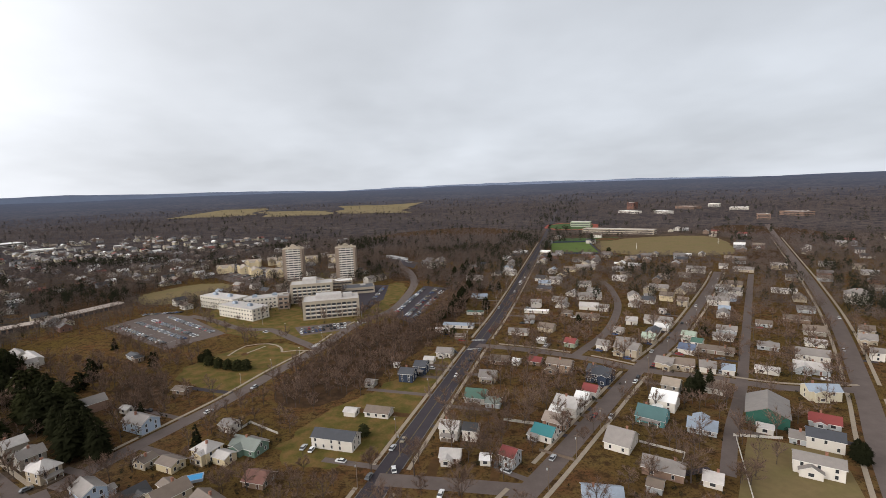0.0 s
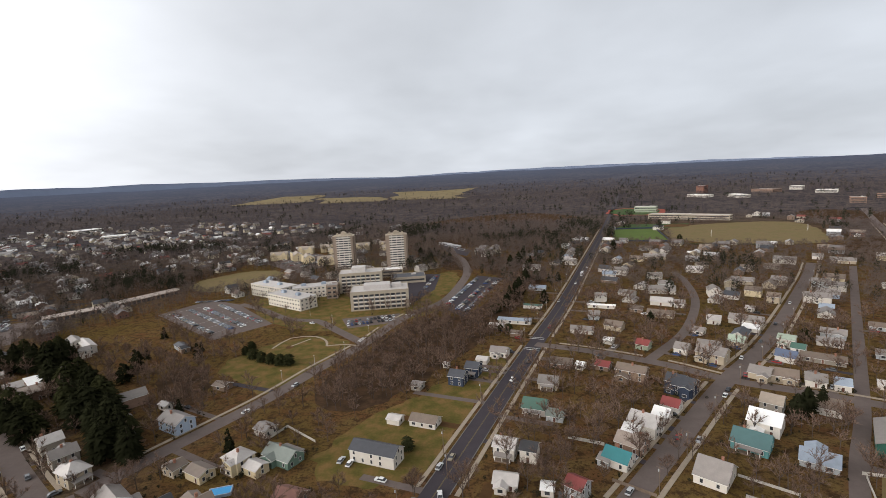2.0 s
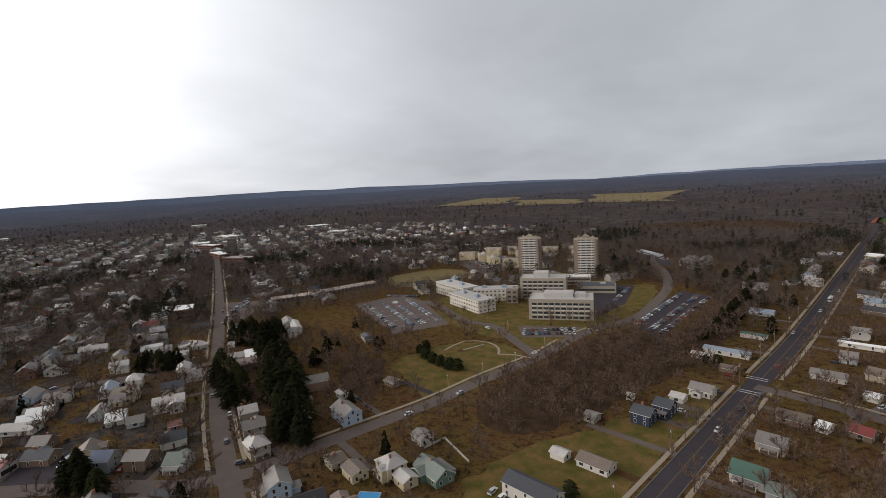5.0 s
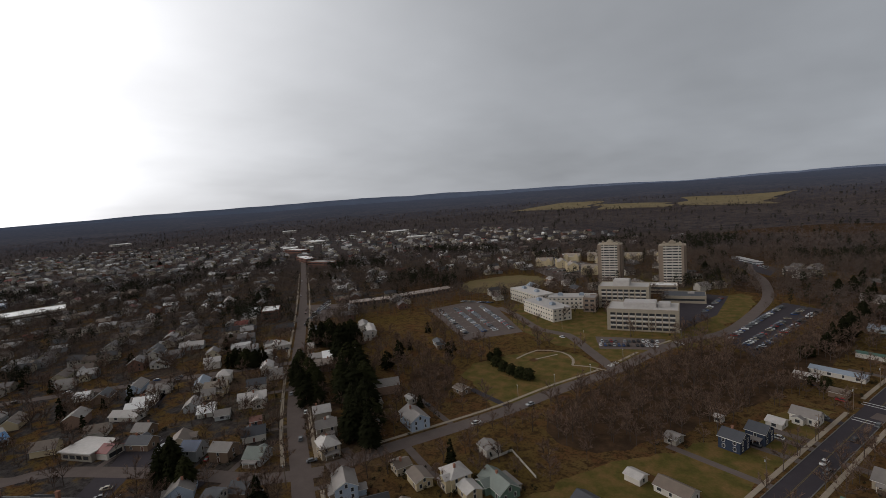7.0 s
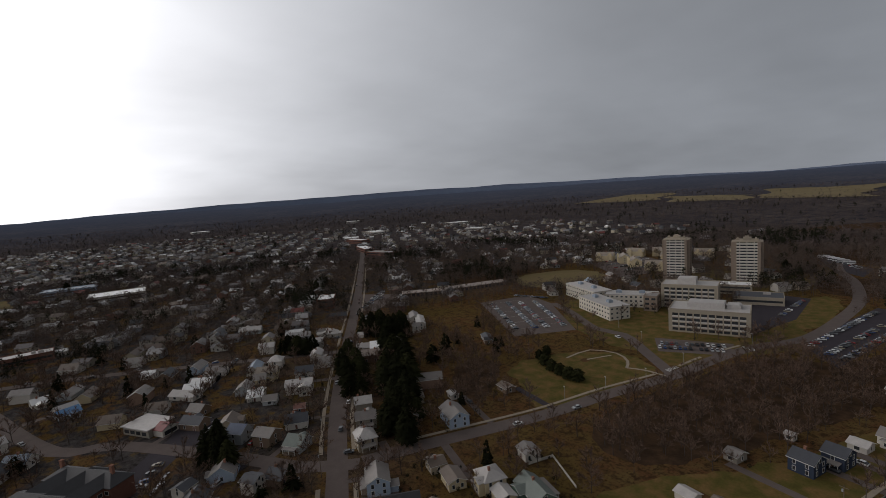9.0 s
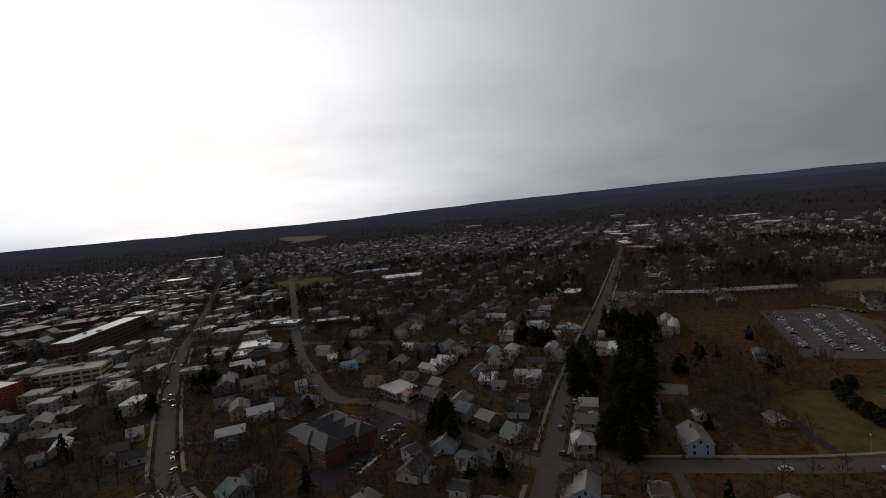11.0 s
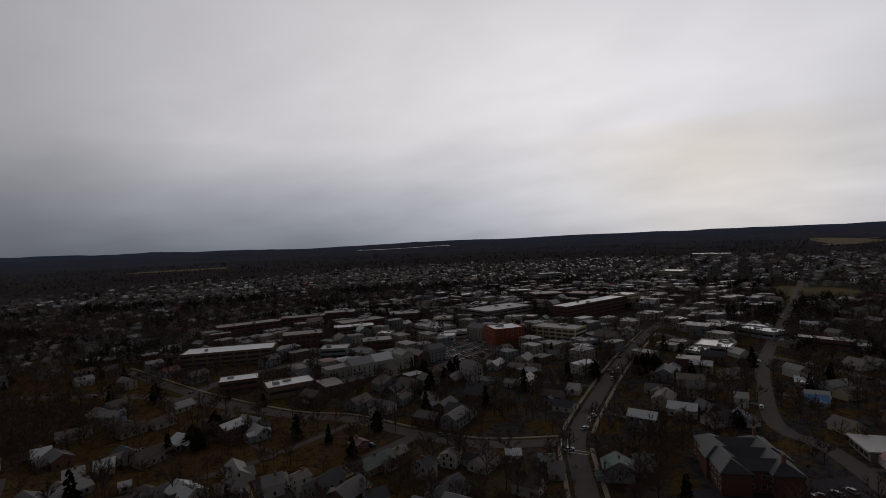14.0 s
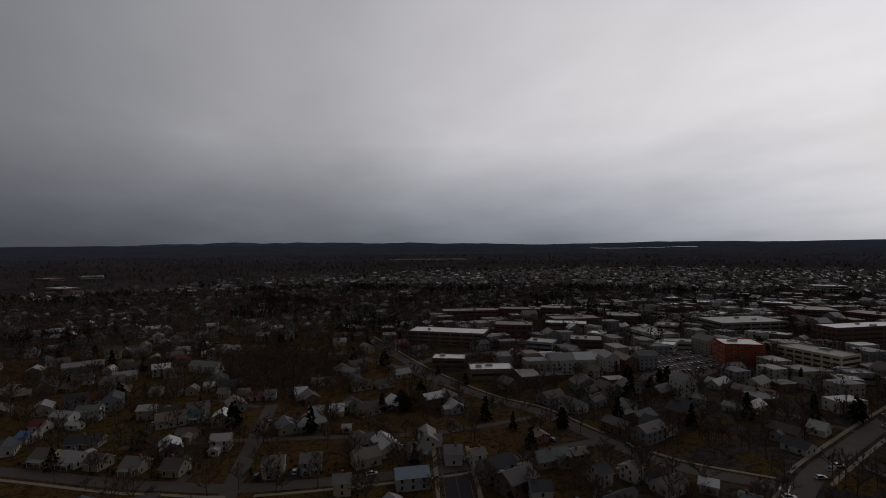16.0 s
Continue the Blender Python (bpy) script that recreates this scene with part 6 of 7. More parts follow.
drive(-131.9, 152.9, -122.3, 167.4)
drive(-161.1, 151.9, -158.3, 146.1)
drive(-8.5, 210.7, 10.9, 204.6)
drive(-7.8, 171.5, -5.6, 184.2)
drive(15.6, 167.0, 17.9, 178.6)
drive(27.3, 167.5, 19.6, 173.3)
drive(-2.2, 230.9, 20.5, 223.8)
drive(10.3, 271.4, 24.5, 267.0)
drive(18.9, 298.9, 34.3, 294.1)
drive(57.2, 300.6, 48.5, 285.8)
drive(68.4, 294.0, 57.4, 275.2)
drive(91.6, 304.5, 97.5, 300.1)
drive(114.3, 280.8, 106.9, 287.0)
drive(85.0, 243.5, 79.4, 247.7)
drive(74.5, 229.7, 69.5, 233.5)
drive(67.8, 220.7, 61.2, 225.7)
drive(63.3, 214.8, 54.4, 221.6)
drive(57.8, 207.5, 51.9, 212.0)
drive(50.0, 197.3, 44.4, 201.6)
drive(102.8, 253.3, 117.4, 242.3)
drive(138.0, 258.1, 141.1, 264.4)
drive(-1.5, 265.7, -20.5, 271.6)
drive(2.2, 277.5, -13.2, 282.2)
drive(3.9, 283.0, -12.0, 288.0)
drive(11.2, 306.4, 1.0, 309.6)
drive(31.7, 372.3, 14.1, 377.8)
drive(21.6, 340.0, -4.4, 348.2)
drive(18.3, 329.3, 8.6, 332.4)
drive(53.7, 444.8, 31.0, 451.2)
drive(61.5, 306.8, 69.0, 319.5)
drive(42.0, 373.0, 64.0, 366.1)
drive(56.3, 418.6, 78.2, 412.4)
drive(48.8, 394.6, 72.6, 387.2)
drive(140.1, 400.2, 134.8, 402.7)
drive(129.5, 377.6, 116.1, 384.0)
drive(125.2, 368.6, 96.5, 382.1)
drive(114.6, 335.2, 119.0, 331.9)
drive(175.5, 357.5, 165.5, 364.6)
drive(157.1, 331.6, 151.3, 335.8)
drive(136.1, 306.8, 131.2, 311.0)
drive(184.9, 370.7, 172.1, 379.8)
drive(136.2, 294.1, 144.8, 286.9)
drive(117.3, 268.1, 119.8, 273.4)
drive(147.7, 253.2, 150.9, 259.4)
drive(169.3, 273.9, 159.2, 280.4)
drive(196.0, 315.0, 187.9, 320.3)
drive(217.2, 337.7, 223.6, 333.6)
drive(123.1, 196.2, 130.5, 191.0)
drive(163.7, 180.6, 152.5, 188.1)
drive(151.8, 163.1, 137.8, 172.6)
drive(128.0, 203.1, 144.6, 191.2)
drive(218.9, 258.1, 207.3, 266.0)
drive(205.5, 238.2, 192.5, 247.1)
drive(167.1, 185.1, 156.8, 192.6)
drive(236.9, 268.5, 242.9, 264.4)
drive(96.2, 169.6, 70.1, 164.0)
drive(-133.2, 200.8, -109.3, 189.7)
drive(-130.4, 227.1, -161.1, 241.3)
drive(-118.1, 256.1, -145.0, 265.0)
drive(-272.4, 250.5, -262.7, 263.7)
drive(-305.7, 265.6, -310.8, 258.9)
drive(-15.5, 220.4, -45.5, 229.7)
drive(-8.4, 243.5, -43.8, 254.5)
drive(-319.2, 187.9, -285.4, 161.1)
drive(-319.8, 276.4, -327.7, 266.1)
drive(-326.3, 179.1, -311.8, 167.6)
drive(-320.1, 186.9, -295.6, 167.5)
drive(-238.2, 120.3, -246.6, 135.1)
drive(-176.7, 144.4, -170.8, 132.3)
drive(-131.2, 142.6, -143.7, 123.8)
drive(71.6, -106.7, 67.8, -112.5)
drive(60.1, -99.3, 56.3, -105.2)
drive(50.2, -92.9, 46.4, -98.8)
drive(8.9, -68.8, 5.6, -75.0)
drive(-17.4, -56.8, -18.6, -63.7)
drive(-31.3, -54.4, -32.5, -61.3)
drive(-53.9, -43.3, -52.8, -36.9)
drive(-65.1, -41.3, -63.9, -34.4)
drive(92.7, -119.2, 74.3, -150.9)
drive(32.0, -115.4, 28.4, -153.6)
drive(9.4, -109.8, 3.3, -137.8)
drive(-17.6, -119.4, -1.6, -122.3)
drive(0.1, -103.7, 1.5, -97.4)
drive(-27.1, -158.2, -40.7, -165.5)
drive(-24.6, -118.7, -46.7, -114.7)
drive(-43.9, -95.0, -52.4, -122.4)
drive(-61.7, -89.5, -63.2, -94.3)
drive(-20.4, -149.4, 3.1, -173.2)
drive(-29.6, -157.2, -17.0, -174.6)
drive(-23.8, -318.1, -7.9, -297.9)
drive(-169.9, -6.1, -151.4, -1.5)
drive(-86.4, -7.6, -108.2, -0.7)
drive(-138.6, -36.6, -138.5, -29.5)
drive(-111.4, -79.2, -111.0, -101.2)
drive(-279.7, -3.4, -270.2, -43.4)
drive(-88.7, -58.0, -84.2, -63.0)
drive(-114.4, -191.7, -80.8, -182.2)
drive(-143.1, -43.5, -143.2, -50.6)
drive(-144.8, 61.7, -164.1, 92.9)
drive(-186.6, 139.6, -176.4, 118.5)
drive(-296.4, 77.5, -294.4, 68.8)
drive(-318.8, 80.6, -322.6, 97.4)
drive(-176.7, 42.0, -186.7, 58.3)
drive(-28.4, 178.8, -51.7, 186.0)

# ---- town blocks ----
block(-354, -121, 148, 27, 24, 15, "redpaint", "whiteroof")
block(-530, -124, 169, 112, 22, 16, "redbrick", "whiteroof")
block(-602, -112, 169, 26, 24, 17, "cream", "whiteroof")
block(-396, -92, 91, 43, 22, 11, "cream", "grey")
block(-471, -209, 166, 69, 40, 12, "taupe", "ltgrey")
block(-460, -168, 122, 28, 16, 6, "brick", "whiteroof")
block(-612, -230, 137, 42, 40, 13, "redbrick", "grey")
block(-637, -186, 96, 38, 34, 12, "redbrick", "redbrown")
block(-656, -300, 123, 33, 24, 10, "brick", "whiteroof")
block(-606, -351, 144, 48, 26, 8, "grey", "whiteroof")
block(-509, -269, 112, 19, 22, 9, "white", "whiteroof")
block(-365, -217, 81, 43, 26, 7, "white", "grey")
block(-403, -236, 129, 21, 22, 8, "cream", "ltgrey")
block(-401, -296, 141, 36, 30, 10, "redbrick", "grey")
block(-339, -301, 165, 52, 26, 10, "redbrick", "brown")
block(-315, -282, 142, 41, 20, 9, "brick", "whiteroof")
block(-248, -270, 148, 35, 24, 14, "redbrick", "brown")
block(-317, -378, 147, 49, 22, 12, "redbrick", "brown")
block(-256, -390, 164, 65, 24, 12, "redbrick", "brown")
block(-366, -375, 138, 38, 26, 11, "redbrick", "grey")
block(-184, -276, 143, 70, 26, 11, "brick", "whiteroof")
block(-166, -156, 161, 29, 18, 7, "brick", "whiteroof")
block(-243, -214, 134, 22, 18, 8, "grey", "ltgrey")
block(-284, -209, 145, 26, 22, 8, "redbrick", "grey")
block(-309, -226, 119, 13, 14, 8, "white", "whiteroof")
block(-337, -173, 124, 15, 16, 6, "white", "whiteroof")
block(-355, -177, 148, 25, 14, 6, "white", "ltgrey")
block(-346, -45, 138, 13, 13, 8, "tan", "ltgrey")
block(-372, -54, 150, 15, 12, 7, "grey", "grey")
block(-1006, -446, 134, 52, 30, 8, "white", "whiteroof")
block(-834, -336, 125, 23, 30, 8, "brick", "ltgrey")
block(-798, -375, 130, 30, 28, 9, "brick", "grey")
block(-150, -190, 152, 24, 16, 8, "redbrick", "whiteroof")
block(-416, 319, 143, 26, 16, 9, "redbrick", "whiteroof")
block(-944, 726, 178, 63, 24, 9, "redbrick", "whiteroof")
block(-723, 203, 77, 62, 40, 6, "white", "whiteroof")
block(-849, 170, 76, 64, 30, 6, "bluewall", "bluegrey")
block(-414, 30, 91, 24, 24, 5, "white", "whiteroof")
block(-500, 42, 75, 22, 14, 6, "grey", "whiteroof")
block(-506, 16, 68, 32, 16, 6, "brick", "ltgrey")
block(-464, 92, 82, 37, 14, 6, "redbrick", "ltgrey")
block(-781, 629, 159, 70, 20, 8, "redbrick", "whiteroof")
block(-676, 588, 2, 58, 22, 9, "redbrick", "grey")
block(-1132, 921, 163, 70, 40, 7, "white", "whiteroof")
block(-849, 1029, 33, 48, 34, 7, "white", "whiteroof")
block(351, -1088, 134, 70, 36, 7, "brick", "whiteroof")
block(501, -1494, 139, 70, 40, 7, "brick", "ltgrey")
block(419, -1552, 10, 56, 30, 7, "white", "whiteroof")
block(683, 1755, 137, 23, 40, 24, "redbrick", "grey")
block(839, 1666, 116, 70, 40, 9, "brick", "grey")
block(958, 1719, 138, 34, 30, 12, "white", "whiteroof")
block(935, 1537, 144, 50, 40, 8, "white", "whiteroof")
block(780, 1185, 151, 27, 30, 12, "brick", "grey")
block(915, 1259, 106, 64, 40, 10, "brick", "grey")
block(677, 1494, 93, 66, 30, 8, "white", "whiteroof")
block(602, 1565, 112, 70, 30, 7, "white", "whiteroof")
block(-1096, -203, 81, 50, 40, 9, "cream", "whiteroof")
block(-1919, -349, 107, 70, 60, 8, "white", "whiteroof")
block(-1899, -283, 93, 50, 50, 8, "white", "whiteroof")
block(-1017, 759, 56, 35, 40, 9, "white", "whiteroof")
block(-1071, 1199, 69, 63, 50, 8, "white", "whiteroof")
block(-1788, 1291, 52, 55, 50, 8, "white", "whiteroof")
block(-484, 49, 65, 32, 18, 6, "grey", "whiteroof")
block(-425, 35, 104, 11, 12, 5, "white", "whiteroof")
block(-387, 24, 84, 12, 16, 5, "white", "whiteroof")
block(-510, -26, 146, 21, 18, 6, "brick", "whiteroof")
block(-2280, 821, 80, 70, 60, 7, "white", "whiteroof")

# ---- evergreens ----
conifer(-299.0, 279.2, 18)
conifer(-289.7, 280.1, 19)
conifer(-278.8, 280.4, 17)
conifer(-270.8, 282.2, 19)
conifer(-266.7, 287.7, 18)
conifer(-309.6, 223.2, 13)
conifer(-298.9, 224.2, 14)
conifer(-292.1, 227.6, 13)
conifer(-237.2, 220.0, 17)
conifer(-220.7, 212.2, 17)
conifer(-207.3, 205.3, 16)
conifer(-257.7, 237.9, 15)
conifer(-245.8, 258.5, 18)
conifer(-230.5, 253.2, 19)
conifer(-206.7, 227.9, 18)
conifer(-191.7, 231.8, 17)
conifer(-172.7, 217.5, 16)
conifer(-169.9, 204.3, 17)
conifer(-158.9, 199.6, 16)
conifer(-159.6, 207.1, 14)
conifer(-282.3, 279.6, 14)
conifer(-274.1, 283.2, 15)
conifer(-267.6, 289.6, 15)
conifer(-263.8, 293.9, 13)
conifer(-222.6, 218.3, 12)
conifer(-204.1, 208.5, 13)
conifer(-192.6, 216.8, 17)
conifer(-177.8, 210.8, 17)
conifer(-162.8, 200.4, 19)
conifer(-152.3, 196.8, 17)
conifer(-206.0, 236.5, 17)
conifer(-177.3, 221.9, 15)
conifer(-159.7, 307.8, 6)
conifer(-151.2, 301.2, 7)
conifer(-143.0, 295.6, 7)
conifer(-135.9, 292.7, 7)
conifer(-129.2, 290.6, 7)
conifer(-124.0, 290.8, 7)
conifer(-160.1, 316.4, 6)
conifer(-228.7, 251.8, 19)
conifer(-226.7, 257.2, 19)
conifer(-207.4, 243.3, 20)
conifer(-190.5, 231.1, 20)
conifer(-171.4, 213.1, 20)
conifer(-159.9, 203.9, 19)
conifer(-191.0, 222.8, 20)
conifer(-204.7, 230.0, 19)
conifer(-158.3, 192.7, 17)
conifer(-145.7, 191.6, 16)
conifer(-217.2, 237.9, 18)
conifer(-301.7, 290.2, 15)
conifer(-302.1, 297.4, 16)
conifer(-287.4, 290.8, 16)
conifer(-280.4, 294.6, 16)
conifer(-283.3, 303.3, 16)
conifer(-274.4, 300.7, 15)
conifer(-243.4, 233.8, 13)
conifer(-228.7, 226.0, 14)
conifer(-216.1, 218.8, 14)
conifer(-192.4, 228.8, 16)
conifer(-266.7, 284.9, 14)
conifer(-593.9, 544.8, 12)
conifer(-551.0, 519.7, 12)
conifer(-619.0, 558.6, 11)
conifer(13.0, 431.3, 16)
conifer(8.1, 422.9, 14)
conifer(16.7, 439.7, 17)
conifer(35.8, 495.6, 12)
conifer(24.5, 479.6, 16)
conifer(5.7, 403.5, 12)
conifer(35.2, 413.2, 12)
conifer(55.1, 488.3, 10)
conifer(-2.0, 392.3, 7)
conifer(-5.2, 388.7, 7)
conifer(-101.6, 662.6, 12)
conifer(-93.2, 638.7, 12)
conifer(-65.6, 622.8, 12)
conifer(-58.1, 609.6, 12)
conifer(-114.2, 708.0, 12)
conifer(-82.7, 657.0, 12)
conifer(5.4, 345.4, 6)
conifer(-0.3, 346.5, 5)
conifer(-37.8, 203.5, 6)
conifer(47.0, 492.2, 9)
conifer(34.6, 563.8, 14)
conifer(30.6, 545.8, 13)
conifer(99.8, 358.3, 9)
conifer(176.1, 324.0, 7)
conifer(124.1, 232.1, 13)
conifer(119.2, 230.2, 11)
conifer(132.3, 236.1, 12)
conifer(145.1, 660.7, 14)
conifer(152.2, 168.7, 9)
conifer(152.2, 171.3, 9)
conifer(13.0, 570.1, 14)
conifer(29.9, 622.0, 13)
conifer(22.9, 581.1, 15)
conifer(248.5, 727.0, 8)
conifer(-299.7, 225.6, 13)
conifer(-293.1, 226.6, 12)
conifer(-199.7, 129.5, 15)
conifer(-192.8, 131.3, 14)
conifer(-187.3, 134.5, 13)
conifer(-485.8, 335.3, 12)
conifer(-1085.1, 489.3, 14)
conifer(-1038.1, 455.1, 13)
conifer(-529.2, 480.0, 13)
conifer(-522.3, 486.9, 12)
conifer(-536.0, 473.1, 12)
conifer(-299.1, 220.2, 10)
conifer(-202.4, 135.6, 15)
conifer(-206.0, 133.1, 14)
conifer(-208.0, 138.1, 14)
conifer(-355.9, 245.5, 11)
conifer(-351.4, 239.1, 11)
conifer(-501.3, 357.4, 13)
conifer(-467.5, 331.7, 12)
conifer(-865.7, 169.2, 14)
conifer(-600.9, 193.2, 12)
conifer(-92.7, -116.5, 11)
conifer(-93.2, -112.4, 10)
conifer(-319.1, 10.0, 14)
conifer(-330.0, 9.3, 14)
conifer(-320.1, 5.2, 13)
conifer(-324.6, 15.5, 13)
conifer(-392.8, -133.1, 14)
conifer(-377.1, -116.3, 13)
conifer(-364.0, -114.6, 12)
conifer(29.7, -110.3, 8)
conifer(-257.6, -100.2, 9)
conifer(-342.8, -69.0, 9)

# ---- cars ----
RI = [(-282, 408, -202, 346), (-272, 418, -192, 356), (-262, 424, -186, 362), (-254, 434, -178, 372)]
for k, (x0, y0, x1, y1) in enumerate(RI):
    car_row(x0 + 6, y0 - 4, x1 - 6, y1 + 4, 34, 52, 0.88, 5 + k)
car_row(-278, 441, -244, 446, 10, 60, 0.7, 31)
car_row(-114, 372, -80, 386, 13, 115, 0.95, 9)
car_row(-112, 364, -78, 377, 13, 115, 0.9, 10)
for k, (x0, y0, x1, y1) in enumerate(((-44, 410, -22, 512), (-34, 398, -8, 512), (-27, 392, 0, 506))):
    car_row(x0, y0, x1, y1, 32, 12 + 6 * k, 0.72, 12 + k)
for k in range(4):
    car_row(-296 + 16 * k, 640 - 16 * k + 8, -270 + 14 * k, 716 - 20 * k, 22, 25, 0.8, 20 + k, far=True)
car_row(-82, 752, -46, 700, 14, 40, 0.7, 25, far=True)
car_row(-74, 742, -44, 690, 14, 40, 0.7, 27, far=True)
for k in range(3):
    car_row(-372 - 12 * k, 330 + 14 * k, -396 - 12 * k, 372 + 10 * k, 12, 35, 0.7, 60 + k, far=True)
for k in range(60):
    q = random.Random(900 + k)
    n, f = q.choice(("town_street", "school_street", "west_street", "park_street", "mill_street", "town_road", "hill_road")), q.random()
    line = smooth_line(ROADS[n][0], 12)
    i = int(f * (len(line) - 2))
    d = (line[i + 1] - line[i]).normalized()
    off = q.choice((-1, 1)) * (ROADS[n][1] / 2 - 1.2)
    far_car(line[i].x - d.y * off, line[i].y + d.x * off, math.degrees(math.atan2(d.y, d.x)))
car_row(-70, 470, -66, 530, 14, 5, 0.6, 26)
for k in range(4):
    car_row(-262 - 4 * k, -112 - 13 * k, -335 - 6 * k, -116 - 13 * k, 22, 80, 0.75, 40 + k, far=True)
car_row(-182, 92, -216, 117, 14, 50, 0.7, 50)
CARPAINT = island_material("far_car_paint", [(0, (0.55, 0.55, 0.54)), (0.25, (0.30, 0.31, 0.32)), (0.5, (0.03, 0.03, 0.03)), (0.75, (0.11, 0.11, 0.12)), (0.9, (0.22, 0.03, 0.03)), (0.95, (0.05, 0.08, 0.16))], 0.3)
tagged(put("distant_cars", FAR_CARS.mesh("distant_cars", CARPAINT)), "many distant parked cars", "cars", kind="stuff")
tagged(put("distant_car_glass", FAR_GLASS.mesh("distant_car_glass", GLASS)), "dark cabins of distant parked cars", "cars", kind="stuff")
ROAD_CARS = [(-24, 192, 73, "silver"), (-31, 172, 73, "grey"), (-20, 198, 253, "tan"), (5, 268, 253, "white"), (6, 262, 73, "grey"), (22, 310, 73, "grey"), (47, 418, 253, "silver"), (70, 480, 73, "white"), (93, 552, 253, "white"),
             (64, 211, 57, "black"), (67, 214, 57, "red"), (100, 250, 57, "white"), (104, 256, 57, "black"), (40, 180, 57, "silver"), (128, 295, 57, "white"), (150, 320, 57, "grey"), (74, 212, 237, "silver"),
             (54, 300, 140, "grey"), (-22, 176, 100, "white"), (-4, 160, 75, "white"), (-62, 195, 80, "silver"), (-58, 193, 80, "white"), (-202, 200, 143, "white"), (-230, 211, 143, "silver"), (-180, 181, 143, "grey"), (-290, 262, 143, "black"),
             (-260, 231, 143, "white"), (-190, 25, 150, "white"), (-215, 20, 163, "silver"), (-232, 16, 163, "white"), (-300, -2, 167, "white"), (-310, -6, 167, "grey"), (-322, -9, 167, "white"), (-160, 172, 60, "grey"),
             (-120, 233, 66, "white"), (-108, 262, 246, "silver"), (-140, 370, 150, "white"), (-60, -47, 175, "white"), (-100, -44, 175, "silver"), (-25, -125, 100, "white"), (-170, -30, 100, "grey"), (290, 350, 58, "white"), (240, 285, 58, "silver"),
             (14, 292, 73, "black"), (33, 352, 253, "red"), (210, 400, 57, "white"), (175, 352, 57, "black")]
for x, y, a, c in ROAD_CARS:
    car(x, y, a, c, z=0.10)
bus(82, 517, 253)
for k in range(6):
    bus(-84 + 5.2 * k, 762 - 7.4 * k, 20)


def goal(x, y, ang):
    t = root("goal_post", pose(x, y, 0, rz=ang), "white sports goal posts on a winter field", "goal posts")
    p, q = Build(), Build()
    p.box(-0.12, 0.12, -0.12, 0.12, 0, 9)
    q.box(-2.8, 2.8, -0.1, 0.1, 3, 3.2)
    pm = p.mesh("upright", TRIM)
    put("upright", pm, t, pose(-2.9, 0, 0))
    put("upright", pm, t, pose(2.9, 0, 0))
    put("crossbar", q.mesh("crossbar", TRIM), t)


goal(300, 752, 70)
goal(440, 775, 70)

# ---- poles, lamps, fences ----
line = smooth_line(ROADS["main_road"][0][1:6], 34)
for p, q in zip(line, line[1:]):
    t = (q - p).normalized()
    utility_pole(p.x - t.y * 6.6, p.y + t.x * 6.6, math.degrees(math.atan2(t.y, t.x)) + 90)
line = smooth_line(ROADS["side_street"][0], 38)
for p, q in zip(line, line[1:]):
    t = (q - p).normalized()
    utility_pole(p.x + t.y * 6.0, p.y - t.x * 6.0, math.degrees(math.atan2(t.y, t.x)) + 90)
line = smooth_line(ROADS["west_street"][0][1:5], 40)
for p, q in zip(line, line[1:]):
    t = (q - p).normalized()
    utility_pole(p.x - t.y * 5.8, p.y + t.x * 5.8, math.degrees(math.atan2(t.y, t.x)) + 90)
for x, y in ((-97, 312), (-108, 290), (-118, 268), (-90, 345), (-70, 400), (-125, 372), (-150, 392), (-240, 400), (-215, 380)):
    street_lamp(x, y, 150)
utility_pole(-20.5, 186, 160)
fence([(-98, 210), (-94, 220), (-77, 208)], 1.1)
fence([(118, 190), (100, 150), (150, 130)], 1.2)
fence([(118, 192), (136, 188)], 1.2)
fence([(78, 190), (92, 180), (84, 168)], 1.0)
fence([(25, 213), (38, 208)], 1.4)
fence([(36, 186), (48, 178)], 1.2, WOODM, "brown timber fence by a drive")
fence([(-240, 20), (-236, 44)], 1.4)
fence([(163, 734), (233, 714), (257, 861), (189, 867), (163, 734)], 2.2, WALLS["navy"], "dark mesh fence round a turf pitch")
for x, y, a, L in ((255, 680, -30, 34), (300, 668, -12, 40), (270, 662, -45, 26), (8, 340, 60, 0.5)):
    hedge(x, y, a, L, 1.8, 2.0)

# ---- fill: houses and trees beyond the ones known by name ----
RLINES = []
for pts, width in ROADS.values():
    q = smooth_line(pts, 9)
    RLINES.append((np.array([(v.x, v.y) for v in q]), width))
RP = np.concatenate([a for a, _ in RLINES])
RW = np.concatenate([np.full(len(a), w) for a, w in RLINES])


def off_road(x, y, room):
    d = np.hypot(RP[:, 0] - x, RP[:, 1] - y) - RW / 2
    return d.min() > room


def bearing(x, y):
    """Degrees to the left of north, as the camera turns."""
    return math.degrees(math.atan2(-(x + 20), y - 60))


def seen_side(x, y, spare=0):
    b = bearing(x, y)
    return -52 - spare < b or b < -148 + spare


def in_any(x, y, polys):
    return any(inside(x, y, p) for p in polys)


def free(x, y, room):
    s = np.array(SITES)
    return (np.hypot(s[:, 0] - x, s[:, 1] - y) - s[:, 2]).min() > room


